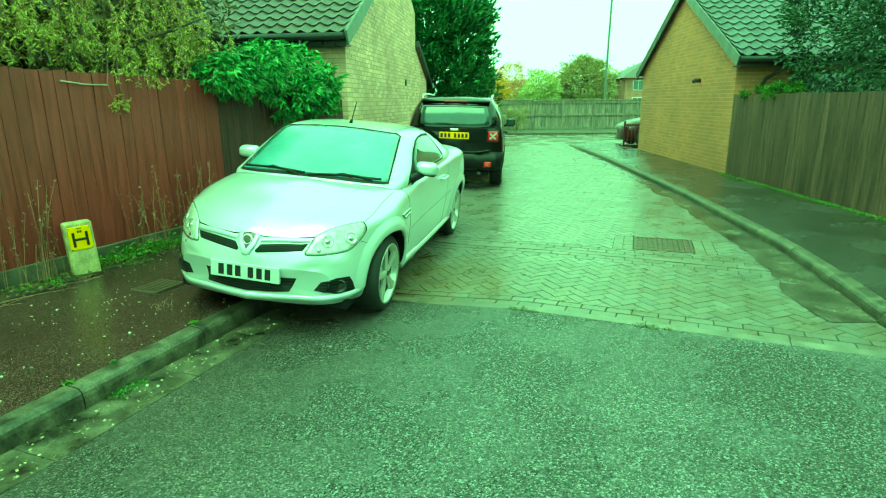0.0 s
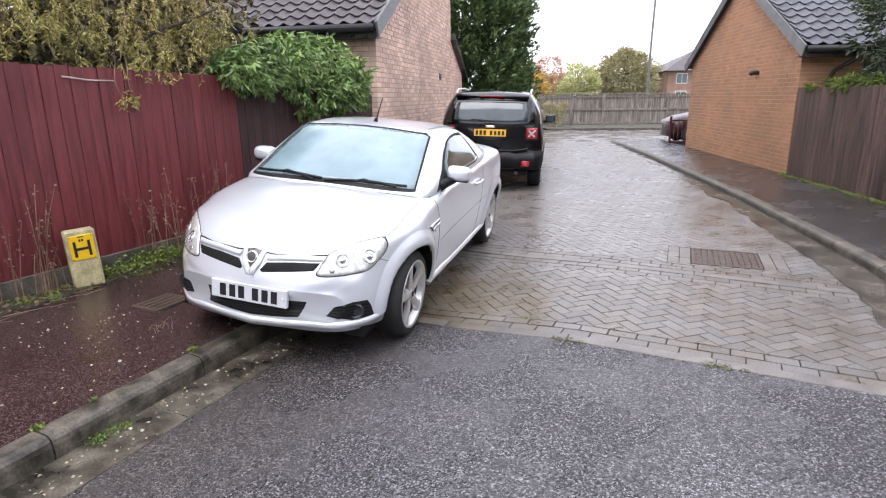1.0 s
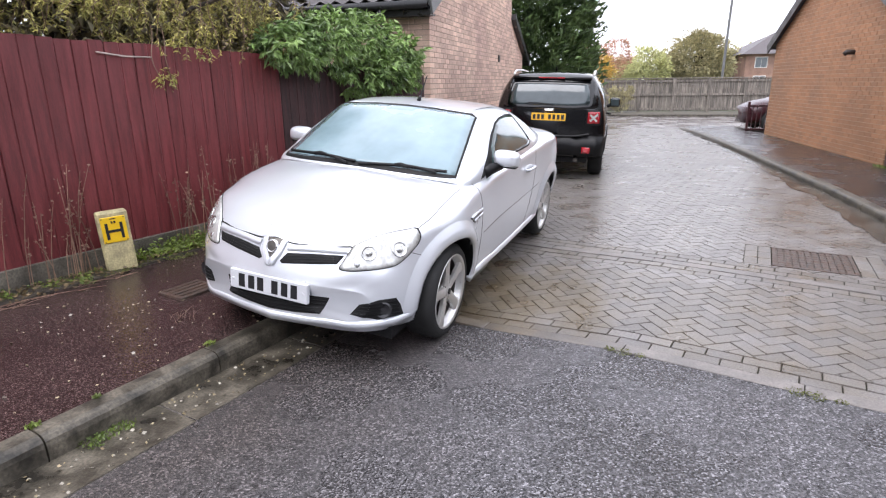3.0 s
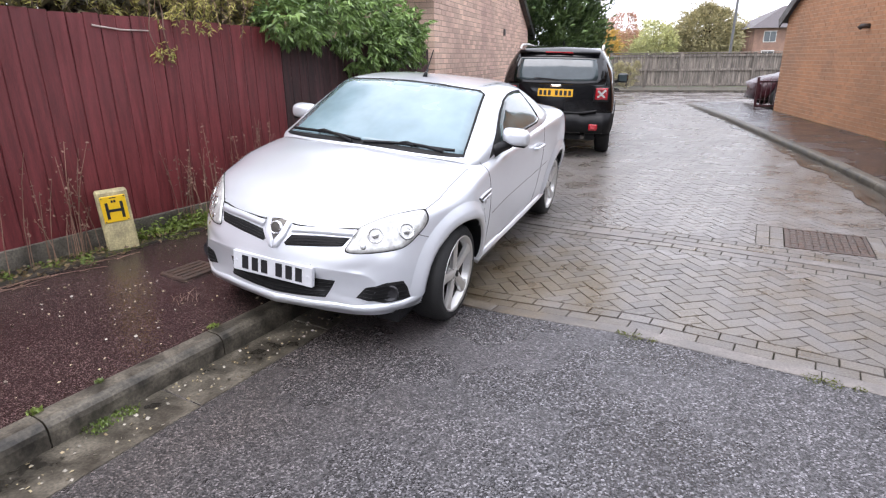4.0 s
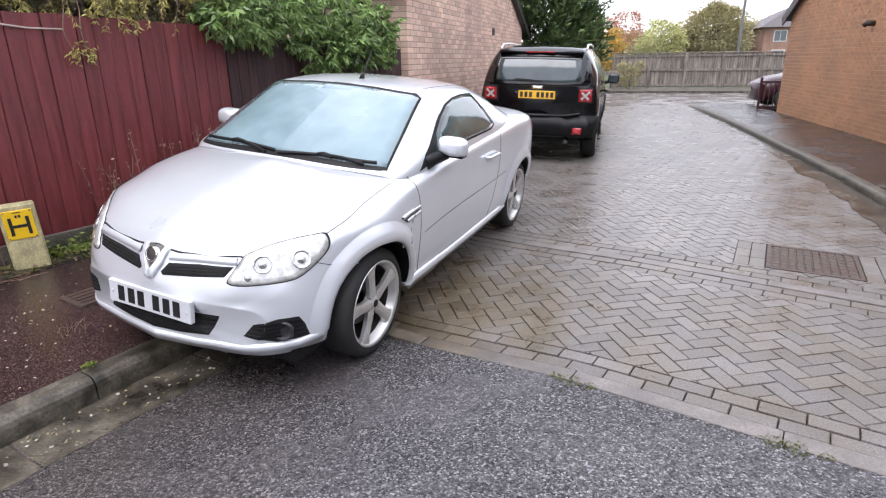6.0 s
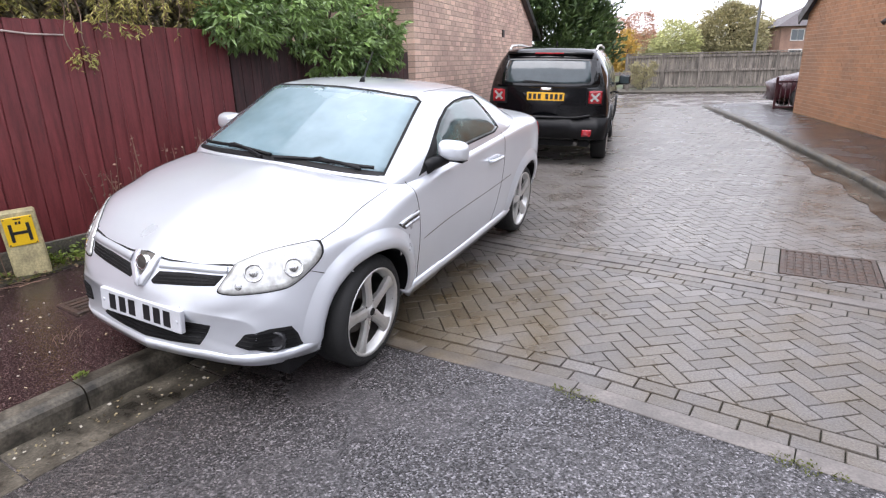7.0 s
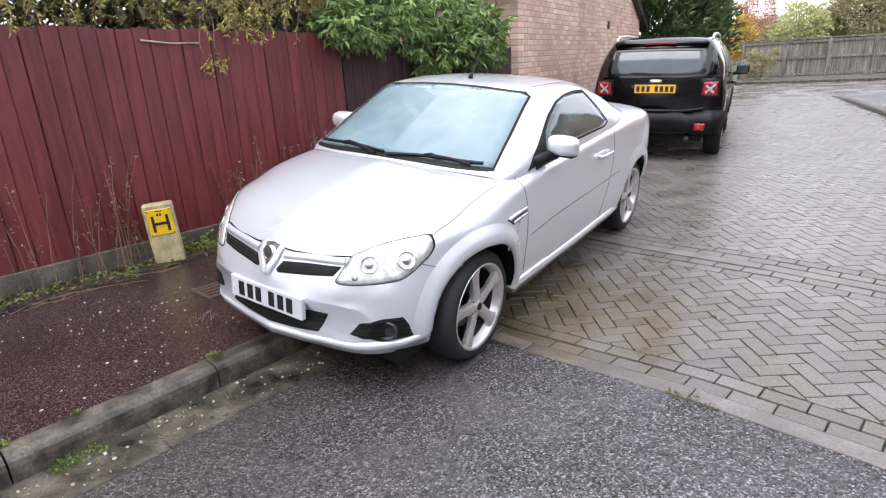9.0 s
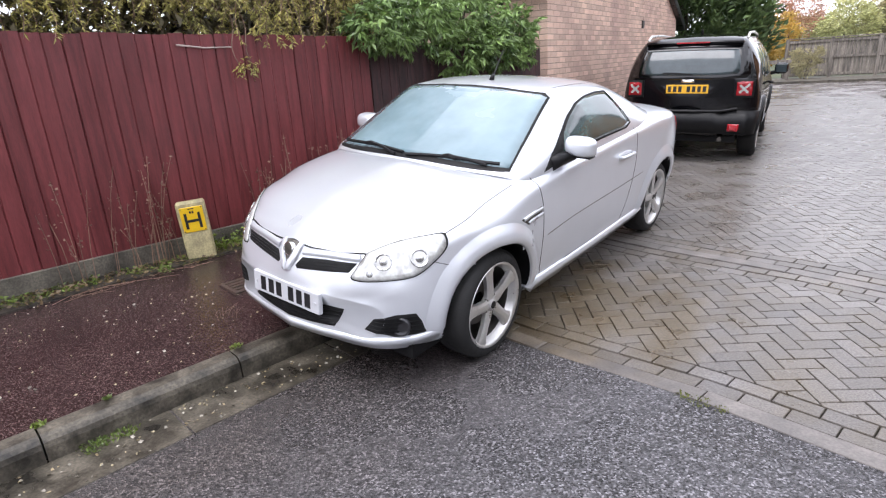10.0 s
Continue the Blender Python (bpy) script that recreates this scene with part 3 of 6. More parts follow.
def wheel(car, m, R, rim, width, spokes, alloy, face=1.0, turn=0.0):
    """A wheel that faces +y of its own frame: tyre, rim, spokes, hub, bolts and brake disc."""
    w = empty("wheel", label="alloy wheel with five broad spokes")
    w.parent = car
    w.matrix_parent_inverse = Matrix.Identity(4)
    w.matrix_basis = m
    h = width / 2
    part("tyre", revolve([(rim - 0.005, -h), (rim + 0.02, -h - 0.006), (R - 0.03, -h - 0.004), (R - 0.006, -h + 0.02), (R, -h + 0.045), (R, h - 0.045), (R - 0.006, h - 0.02), (R - 0.03, h + 0.004), (rim + 0.02, h + 0.006), (rim - 0.005, h)], 64), RUBBER, w, "black rubber tyre", True)
    # alloy barrel given dark steel: shade between the spokes is in its colour
    part("rim", revolve([(rim, -h), (rim - 0.02, -h + 0.02), (rim - 0.035, 0.0), (rim - 0.028, h - 0.045)], 64), STEEL, w, "inner barrel of the wheel, its shade put into a dark colour", True)
    part("rim_lip", revolve([(rim - 0.028, h - 0.045), (rim - 0.014, h - 0.012), (rim - 0.010, h - 0.004), (rim + 0.004, h + 0.008), (rim + 0.006, h + 0.002)], 64), alloy, w, "", True)
    part("brake_disc", revolve([(0.05, h - 0.10), (0.135, h - 0.10), (0.135, h - 0.115), (0.05, h - 0.115)], 32), STEEL, w, "grey steel brake disc")
    # black disc added behind the spokes in place of the wheel's inner shade
    part("well_shadow_plate", revolve([(0.0, -h + 0.03), (rim - 0.03, -h + 0.03)], 32), BLACKPLASTIC, w, "black disc standing for the shade inside the wheel")
    for k in range(spokes):
        a = turn + k * math.tau / spokes
        bm = bmesh.new()
        prof = []
        for r, hw, yy in ((0.035, 0.036, h - 0.014), (0.075, 0.031, h - 0.010), (rim * 0.55, 0.028, h - 0.008), (rim * 0.8, 0.033, h - 0.006), (rim - 0.012, 0.050, h - 0.003)):
            ring = [(r, -hw, yy - 0.03), (r, -hw, yy - 0.008), (r, -hw * 0.45, yy), (r, hw * 0.45, yy), (r, hw, yy - 0.008), (r, hw, yy - 0.03)]
            prof.append([bm.verts.new((p[0] * math.cos(a) - p[1] * math.sin(a), p[2], p[0] * math.sin(a) + p[1] * math.cos(a))) for p in ring])
        for A, B in zip(prof, prof[1:]):
            for i in range(5):
                bm.faces.new((A[i], A[i + 1], B[i + 1], B[i]))
        bm.faces.new(prof[-1])
        bmesh.ops.recalc_face_normals(bm, faces=bm.faces)
        part("spoke", bm, alloy, w)
        bb = revolve([(0.0, h - 0.014), (0.008, h - 0.014), (0.01, h - 0.03)], 8)
        bmesh.ops.translate(bb, vec=(0.052 * math.cos(a + 0.63), -0.004, 0.052 * math.sin(a + 0.63)), verts=bb.verts)
        part("bolt", bb, STEEL, w)
    part("hub_cap", revolve([(0.0, h - 0.006), (0.028, h - 0.008), (0.034, h - 0.016), (0.06, h - 0.028), (0.062, h - 0.05)], 24), alloy, w, "", True)
    part("hub_badge", revolve([(0.0, h - 0.003), (0.02, h - 0.004), (0.022, h - 0.008)], 16), BLACKPLASTIC, w)
    return w


def well(car, x, R, z, half):
    """The dark lining of a wheel opening."""
    for s in (1, -1):
        bm = bmesh.new()
        A = [bm.verts.new((x + R * math.cos(a), s * (half - 0.03), z + R * math.sin(a))) for a in np.linspace(-0.05, math.pi + 0.05, 24)]
        B = [bm.verts.new((v.co.x, s * 0.45, v.co.z)) for v in A]
        for i in range(23):
            bm.faces.new((A[i], A[i + 1], B[i + 1], B[i]))
        bm.faces.new(B)
        part("wheel_liner", bm, BLACKPLASTIC, car, "black plastic wheel-arch liner")


# -- silver coupe cabriolet --
CAR = pose(-0.946, 5.487, 0.020, 0, 0, -102.27) @ pose(0, 0, 0, -4.55, 0, 0) @ pose(0, 0, 0, 0, 1.33, 0)
coupe = empty("car", CAR, label="silver two-door coupe parked half on the kerb", category="car")


def prof(zb, yb, *p):
    return [(0, zb), (yb, zb), *p]


lower = [
    (-1.935, -0.22, prof(0.45, 0.40, (0.50, 0.47), (0.54, 0.58), (0.52, 0.72), (0.47, 0.78), (0.3, 0.80), (0, 0.80))),
    (-1.91, -0.22, prof(0.36, 0.50, (0.64, 0.40), (0.69, 0.58), (0.67, 0.78), (0.60, 0.87), (0.38, 0.90), (0, 0.905))),
    (-1.82, -0.2, prof(0.30, 0.55, (0.71, 0.36), (0.77, 0.58), (0.76, 0.82), (0.69, 0.93), (0.42, 0.965), (0, 0.97))),
    (-1.6, -0.12, prof(0.25, 0.60, (0.76, 0.31), (0.82, 0.58), (0.81, 0.87), (0.75, 0.98), (0.45, 1.02), (0, 1.03))),
    (-1.245, 0, prof(0.21, 0.60, (0.775, 0.28), (0.84, 0.58), (0.828, 0.89), (0.77, 0.995), (0.47, 1.04), (0, 1.05))),
    (-0.75, 0, prof(0.18, 0.60, (0.77, 0.25), (0.825, 0.55), (0.82, 0.87), (0.78, 0.965), (0.5, 1.0), (0, 1.0))),
    (-0.1, 0, prof(0.17, 0.60, (0.77, 0.24), (0.822, 0.53), (0.815, 0.84), (0.78, 0.935), (0.5, 0.96), (0, 0.96))),
    (0.55, 0, prof(0.17, 0.60, (0.77, 0.24), (0.822, 0.52), (0.815, 0.82), (0.77, 0.90), (0.5, 0.935), (0, 0.95))),
    (0.95, 0.06, prof(0.17, 0.60, (0.775, 0.25), (0.83, 0.52), (0.82, 0.80), (0.755, 0.88), (0.5, 0.925), (0, 0.947))),
    (1.3, 0.2, prof(0.18, 0.60, (0.79, 0.27), (0.848, 0.52), (0.825, 0.765), (0.735, 0.845), (0.47, 0.892), (0, 0.912))),
    (1.55, 0.42, prof(0.19, 0.58, (0.785, 0.27), (0.84, 0.48), (0.81, 0.73), (0.725, 0.80), (0.45, 0.843), (0, 0.858))),
    (1.73, 0.56, prof(0.195, 0.56, (0.762, 0.25), (0.80, 0.43), (0.77, 0.69), (0.695, 0.765), (0.44, 0.785), (0, 0.795))),
    (1.83, 0.65, prof(0.20, 0.55, (0.73, 0.245), (0.772, 0.41), (0.742, 0.63), (0.67, 0.708), (0.445, 0.725), (0, 0.735))),
    (1.875, 0.68, prof(0.21, 0.54, (0.71, 0.25), (0.75, 0.405), (0.718, 0.60), (0.635, 0.668), (0.44, 0.688), (0, 0.695))),
    (1.925, 0.70, prof(0.215, 0.52, (0.685, 0.255), (0.725, 0.40), (0.69, 0.555), (0.61, 0.598), (0.43, 0.61), (0, 0.62))),
    (1.952, 0.68, prof(0.235, 0.48, (0.645, 0.27), (0.68, 0.39), (0.65, 0.50), (0.57, 0.532), (0.4, 0.54), (0, 0.545))),
    (1.963, 0.62, prof(0.29, 0.42, (0.53, 0.32), (0.57, 0.39), (0.54, 0.45), (0.46, 0.475), (0.3, 0.485), (0, 0.49))),
]
upper = [
    (1.04, 0.3, [(0.72, 0.86), (0.71, 0.90), (0.68, 0.925), (0.58, 0.94), (0.4, 0.95), (0, 0.955)]),
    (0.97, 0.3, [(0.755, 0.86), (0.75, 0.93), (0.72, 0.965), (0.62, 0.985), (0.4, 1.0), (0, 1.005)]),
    (0.68, 0.24, [(0.775, 0.86), (0.77, 0.955), (0.735, 1.05), (0.655, 1.115), (0.42, 1.155), (0, 1.165)]),
    (0.36, 0.2, [(0.78, 0.86), (0.775, 0.96), (0.71, 1.13), (0.595, 1.275), (0.36, 1.31), (0, 1.32)]),
    (0.24, 0.15, [(0.78, 0.86), (0.775, 0.965), (0.70, 1.16), (0.575, 1.305), (0.36, 1.337), (0, 1.345)]),
    (-0.1, 0.05, [(0.785, 0.86), (0.78, 0.97), (0.695, 1.165), (0.565, 1.315), (0.36, 1.352), (0, 1.362)]),
    (-0.5, 0, [(0.785, 0.86), (0.78, 0.985), (0.69, 1.155), (0.56, 1.285), (0.36, 1.33), (0, 1.342)]),
    (-0.8, 0, [(0.775, 0.86), (0.77, 1.0), (0.68, 1.13), (0.545, 1.22), (0.34, 1.265), (0, 1.275)]),
    (-1.1, 0, [(0.74, 0.86), (0.735, 1.0), (0.65, 1.07), (0.52, 1.115), (0.32, 1.145), (0, 1.15)]),
    (-1.35, 0, [(0.69, 0.86), (0.69, 0.98), (0.60, 1.02), (0.48, 1.04), (0.3, 1.05), (0, 1.055)]),
]
upper = [(x, bow, [(y, z - 0.02 - 0.02 * (z - 0.86)) for y, z in sec]) for x, bow, sec in upper]
bmL = loft(lower, 190, 56, (1.245, -1.245), 0.350, 0.30)
bmU = loft(upper, 90, 40)
trees = [BVHTree.FromBMesh(bmL), BVHTree.FromBMesh(bmU)]
FR, LF, RT, TP, RR = (caster(trees, a) for a in ("front", "left", "right", "top", "rear"))
body = part("body", bmL, SILVER, coupe, "silver metallic body shell", True)
roof = part("roof", bmU, SILVER, coupe, "silver folding hard top", True)


def arch_ring(f, ax, a0, a1):
    """A swollen lip round a wheel opening that fades into the wing."""
    bm = bmesh.new()
    rings = []
    for r, h in ((0.3465, 0.004), (0.348, 0.014), (0.356, 0.021), (0.385, 0.024), (0.41, 0.018), (0.43, 0.008), (0.452, 0.0006)):
        row = []
        for a in np.linspace(a0, a1, 44):
            p, nn, _ = f(ax + max(r, 0.376) * math.cos(a), 0.30 + max(r, 0.376) * math.sin(a))
            row.append(bm.verts.new((ax + r * math.cos(a), p.y + math.copysign(h, nn.y), 0.30 + r * math.sin(a))))
        rings.append(row)
    for A, B in zip(rings, rings[1:]):
        for i in range(43):
            bm.faces.new((A[i], A[i + 1], B[i + 1], B[i]))
    bmesh.ops.recalc_face_normals(bm, faces=bm.faces)
    return bm


def arch_seal(f, ax):
    """The dark inner edge of a wheel opening."""
    bm = bmesh.new()
    A, B = [], []
    for a in np.linspace(-0.05, math.pi + 0.05, 44):
        p, nn, _ = f(ax + 0.376 * math.cos(a), 0.30 + 0.376 * math.sin(a))
        x, z, s = ax + 0.347 * math.cos(a), 0.30 + 0.347 * math.sin(a), math.copysign(1, nn.y)
        A.append(bm.verts.new((x, p.y + s * 0.006, z)))
        B.append(bm.verts.new((x, p.y - s * 0.14, z)))
    for i in range(43):
        bm.faces.new((A[i], A[i + 1], B[i + 1], B[i]))
    return bm


# windows
def screen(inset):
    """Half outline of the windscreen, mirrored."""
    h = [(0.668, 0.936), (0.625, 1.09), (0.572, 1.262), (0.525, 1.286), (0.25, 1.304)]
    h = [(y - inset, z + (inset if i == 0 else -inset * 0.7 if i > 2 else 0)) for i, (y, z) in enumerate(h)]
    lo = [(0.35, 0.952 + inset), (0, 0.958 + inset)]
    return [(-y, z) for y, z in h[:1]] + [(-0.35, lo[0][1]), lo[1], lo[0]] + h + [(0, 1.309 - inset * 0.7)] + [(-y, z) for y, z in h[:0:-1]]


ws = part("windscreen", patch(screen(0.0), FR, 0.006, smooth=False, rings=10), GAP, coupe, "black border of the windscreen")
part("pane", patch(screen(0.014), FR, 0.0085, smooth=False, rings=10, depth=0.0), MIST_SKY, ws, "misted windscreen glass, the sky's reflection also in its base colour", True)
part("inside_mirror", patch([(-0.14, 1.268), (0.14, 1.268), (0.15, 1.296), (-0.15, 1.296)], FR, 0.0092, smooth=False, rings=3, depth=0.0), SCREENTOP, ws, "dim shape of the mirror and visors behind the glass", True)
for side, f in ((1, LF), (-1, RT)):
    out = [(0.70, 0.905), (0.60, 0.985), (0.46, 1.066), (0.27, 1.168), (0.12, 1.218), (-0.05, 1.243), (-0.25, 1.250), (-0.452, 1.240), (-0.53, 1.126), (-0.60, 1.012), (-0.50, 0.985), (-0.08, 0.975), (0.42, 0.95)]
    fr = part("side_window", patch(out, f, 0.005, smooth=False), GAP, coupe, "side window with black seal")
    out = [(0.48, 0.968), (0.40, 1.075), (0.25, 1.158), (0.11, 1.206), (-0.05, 1.231), (-0.25, 1.238), (-0.438, 1.228), (-0.512, 1.12), (-0.575, 1.018), (-0.48, 0.996), (-0.08, 0.988)]
    part("pane", patch(out, f, 0.008, smooth=False, depth=0), SIDEGLASS, fr, "rain-beaded side glass", True)
    # door and panel gaps
    for line in ([(0.83, 0.90), (0.80, 0.74), (0.785, 0.55), (0.78, 0.39), (0.76, 0.315)], [(-0.63, 0.97), (-0.62, 0.75), (-0.56, 0.50), (-0.48, 0.315)]):
        part("panel_gap", ribbon(line, f, 0.004, 0.0012), GAP, coupe)
    part("panel_gap", ribbon([(1.62, 0.652), (1.55, 0.622), (1.49, 0.60)], f, 0.003, 0.0012), GAP, coupe)
    # thin dark ribbon painted in for the shading along the door's crease
    part("crease_shade", ribbon([(0.73, 0.551), (0.33, 0.577), (-0.45, 0.598), (-0.80, 0.615)], f, 0.005, 0.001), STEEL, coupe, "dark ribbon standing for the shade along the door crease", True)
    part("sill", ribbon([(0.90, 0.262), (0.4, 0.258), (0, 0.257), (-0.5, 0.262), (-0.89, 0.268)], f, 0.088, 0.024), SILVER, coupe, "silver side skirt", True)
    for ax in (1.245, -1.245):
        part("arch_flare", arch_ring(f, ax, -0.10 if ax < 0 else 0.02, math.pi + (0.02 if ax < 0 else 0.10)), SILVER, coupe, "", True)
        part("arch_seal", arch_seal(f, ax), BLACKPLASTIC, coupe, "black inner edge of the wheel arch", True)
    # side vent in the wing
    vent = part("wing_vent", patch([(0.81, 0.69), (0.98, 0.686), (1.05, 0.728), (0.82, 0.748)], f, 0.003, smooth=False), STEEL, coupe, "slim side vent behind the wheel arch")
    for k in range(2):
        part("slat", ribbon([(0.815, 0.736 - k * 0.032), (0.93, 0.732 - k * 0.032), (1.035 - 0.05 * k, 0.724 - k * 0.030)], f, 0.016, 0.010, 14), SILVER, vent, "silver slat", True)
    # door handle
    hd = part("door_handle", patch([(-0.29, 0.79), (-0.40, 0.782), (-0.51, 0.79), (-0.52, 0.825), (-0.40, 0.84), (-0.29, 0.83)], f, 0.004), SILVER, coupe, "silver door handle in its recess", True)
    h0, n0, _ = f(-0.30, 0.812)
    h1, n1, _ = f(-0.50, 0.812)
    part("grip", tube(bmesh.new(), [h0, h0 + n0 * 0.035, h1 + n1 * 0.035, h1], 0.012, 8), SILVER, hd, "", True)
    # mirror: shell, glass and foot
    mir = part("mirror", boxed((0.43, 0.78 * side - 0.02, 0.945), (0.55, 0.78 * side + 0.02, 0.965), None, 0.005), BLACKPLASTIC, coupe, "silver door mirror on a black foot")
    bm = bmesh.new()
    bmesh.ops.create_uvsphere(bm, u_segments=32, v_segments=20, radius=1)
    for v in bm.verts:
        x, y, z = v.co
        v.co = (0.44 + 0.075 * x if x > -0.3 else 0.4175, side * (0.862 + 0.094 * math.copysign(abs(y) ** 0.6, y)), 1.020 + 0.058 * math.copysign(abs(z) ** 0.6, z) - 0.05 * (abs(y) * y * 0.18))
    part("shell", bm, SILVER, mir, "", True)
    part("mirror_foot", tube(bmesh.new(), [(0.60, 0.745 * side, 0.93), (0.53, 0.775 * side, 0.95), (0.46, 0.83 * side, 0.972)], 0.048, 10, 0.03), BLACKPLASTIC, mir, "black mirror foot", True)
    part("mirror_rim", boxed((0.40, side * 0.862 - 0.078, 0.958), (0.48, side * 0.862 + 0.078, 0.968), None, 0.004), BLACKPLASTIC, mir)
    # headlamp
    s = side
    lamp = [(0.446, 0.702), (0.521, 0.739), (0.589, 0.758), (0.64, 0.766), (0.688, 0.768), (0.715, 0.738), (0.719, 0.699), (0.699, 0.652), (0.665, 0.603), (0.624, 0.588), (0.535, 0.580), (0.44, 0.577), (0.405, 0.588), (0.419, 0.630)]
    lc = (0.57, 0.67)
    hl = part("headlamp", patch([(s * y, z) for y, z in lamp], FR, 0.004, n=90), GAP, coupe, "large clear headlamp")
    part("lens", patch([(s * (lc[0] + (y - lc[0]) * 0.965), lc[1] + (z - lc[1]) * 0.955) for y, z in lamp], FR, 0.008, n=90, depth=0), LENS, hl, "clear lens over bright reflectors", True)
    for (a, b, r) in ((0.529, 0.665, 0.042), (0.650, 0.675, 0.044)):
        h, nn, _ = FR(s * a, b)
        bm = revolve([(r, 0.0), (r * 0.97, 0.004), (r * 0.84, 0.003), (r * 0.78, -0.001), (r * 0.5, -0.004), (r * 0.44, 0.002), (0.0, 0.006)], 28)
        bmesh.ops.transform(bm, matrix=Matrix.Translation(h + nn * 0.0075) @ nn.to_track_quat("Y", "Z").to_matrix().to_4x4(), verts=bm.verts)
        part("reflector", bm, REFLECTOR, hl, "round bright reflector", True)
    h, nn, _ = FR(s * 0.49, 0.612)
    bm = revolve([(0.016, 0.0), (0.014, 0.003), (0.0, 0.002)], 16)
    bmesh.ops.transform(bm, matrix=Matrix.Translation(h + nn * 0.0078) @ nn.to_track_quat("Y", "Z").to_matrix().to_4x4(), verts=bm.verts)
    part("side_light", bm, REFLECTOR, hl, "", True)
    # fog lamp in its recess
    fg = part("fog_lamp", patch([(s * y, z) for y, z in ((0.468, 0.331), (0.512, 0.390), (0.607, 0.418), (0.672, 0.418), (0.688, 0.376), (0.698, 0.312), (0.675, 0.308), (0.637, 0.305), (0.60, 0.300), (0.56, 0.318))], FR, 0.003, smooth=False), GAP, coupe, "fog lamp in a slatted black recess")
    for k in range(4):
        part("slat", ribbon([(s * (0.485 + 0.016 * k), 0.337 + k * 0.019), (s * 0.60, 0.334 + k * 0.022), (s * (0.686 - 0.004 * k), 0.330 + k * 0.024)], FR, 0.007, 0.008, 12), BLACKPLASTIC, fg)
    h, nn, _ = FR(s * 0.622, 0.355)
    bm = revolve([(0.05, -0.03), (0.05, 0.004), (0.046, 0.012), (0.038, 0.012), (0.035, 0.004), (0.0, 0.012)], 28)
    bmesh.ops.transform(bm, matrix=Matrix.Translation(h) @ Vector((1, 0.45 * s, 0.05)).to_track_quat("Y", "Z").to_matrix().to_4x4(), verts=bm.verts)
    part("lamp", bm, FOGGLASS, fg, "round fog lamp glass", True)
    # tail lamp
    part("tail_lamp", patch([(-1.60, 0.93), (-1.70, 0.92), (-1.80, 0.86), (-1.83, 0.76), (-1.78, 0.72), (-1.72, 0.78), (-1.64, 0.86)], f, 0.006), REDLENS, coupe, "red tail lamp", True)
    # grille
    ug = part("upper_grille", patch([(s * 0.060, 0.583), (s * 0.094, 0.626), (s * 0.25, 0.642), (s * 0.418, 0.651), (s * 0.388, 0.607), (s * 0.25, 0.590), (s * 0.074, 0.570)], FR, 0.003, smooth=False), GAP, coupe, "black upper grille slot")
    for k in range(3):
        part("slat", ribbon([(s * 0.085, 0.584 + k * 0.013), (s * 0.24, 0.602 + k * 0.013), (s * 0.392, 0.617 + k * 0.0105)], FR, 0.005, 0.007, 14), BLACKPLASTIC, ug)
    part("grille_surround", ribbon([(s * 0.09, 0.651), (s * 0.25, 0.664), (s * 0.425, 0.672)], FR, 0.034, 0.010, 24), SILVER, coupe, "silver bar over the grille", True)
    part("hood_gap", ribbon([(1.879, 0.0), (1.878, s * 0.10), (1.868, s * 0.19), (1.848, s * 0.32), (1.811, s * 0.441)], TP, 0.009, 0.0015), GAP, coupe)
    part("hood_gap", ribbon([(1.811, s * 0.441), (1.745, s * 0.53), (1.665, s * 0.61), (1.575, s * 0.683)], TP, 0.005, 0.0015), GAP, coupe)
    part("hood_gap", ribbon([(1.575, s * 0.683), (1.45, s * 0.708), (1.344, s * 0.718), (1.15, s * 0.722), (0.97, s * 0.722)], TP, 0.004, 0.0012), GAP, coupe)
    # lower lip
    part("bumper_lip", ribbon([(s * 0.0, 0.258), (s * 0.2, 0.262), (s * 0.36, 0.272), (s * 0.5, 0.270), (s * 0.64, 0.274), (s * 0.72, 0.288)], FR, 0.05, 0.009, 50), SILVER, coupe, "silver lower lip of the bumper", True)
    part("roof_seam", ribbon([(0.16, s * 0.50), (-0.1, s * 0.515), (-0.45, s * 0.50)], TP, 0.004, 0.001), GAP, coupe)
# V of the grille and the badge
for s in (1, -1):
    part("grille_v", patch([(0.0, 0.546), (s * 0.022, 0.549), (s * 0.066, 0.62), (s * 0.080, 0.684), (s * 0.052, 0.688), (s * 0.036, 0.635), (0.0, 0.585)], FR, 0.016, smooth=False, rings=4), SILVER, coupe, "silver V of the grille", True)
# raised dark patch: the recess's shade is given by its colour
part("badge_shade", patch([(0.0, 0.585), (0.036, 0.635), (0.052, 0.686), (0, 0.688), (-0.052, 0.686), (-0.036, 0.635)], FR, 0.004, smooth=False, rings=4), STEEL, coupe, "dark patch behind the badge, standing for a recess in shade")
h, nn, _ = FR(0, 0.648)
bm = revolve([(0.037, -0.02), (0.037, 0.008), (0.033, 0.014), (0.028, 0.010), (0.02, 0.010), (0.0, 0.012)], 32)
bmesh.ops.transform(bm, matrix=Matrix.Translation(h + nn * 0.006) @ Vector((1, 0, 0.35)).to_track_quat("Y", "Z").to_matrix().to_4x4(), verts=bm.verts)
bd = part("badge", bm, CHROME, coupe, "round chrome badge", True)
bm = revolve([(0.028, 0.0), (0.028, 0.0115), (0.0, 0.0125)], 24)
bmesh.ops.transform(bm, matrix=Matrix.Translation(h + nn * 0.006) @ Vector((1, 0, 0.35)).to_track_quat("Y", "Z").to_matrix().to_4x4(), verts=bm.verts)
part("badge_field", bm, STEEL, bd, "dark badge field")
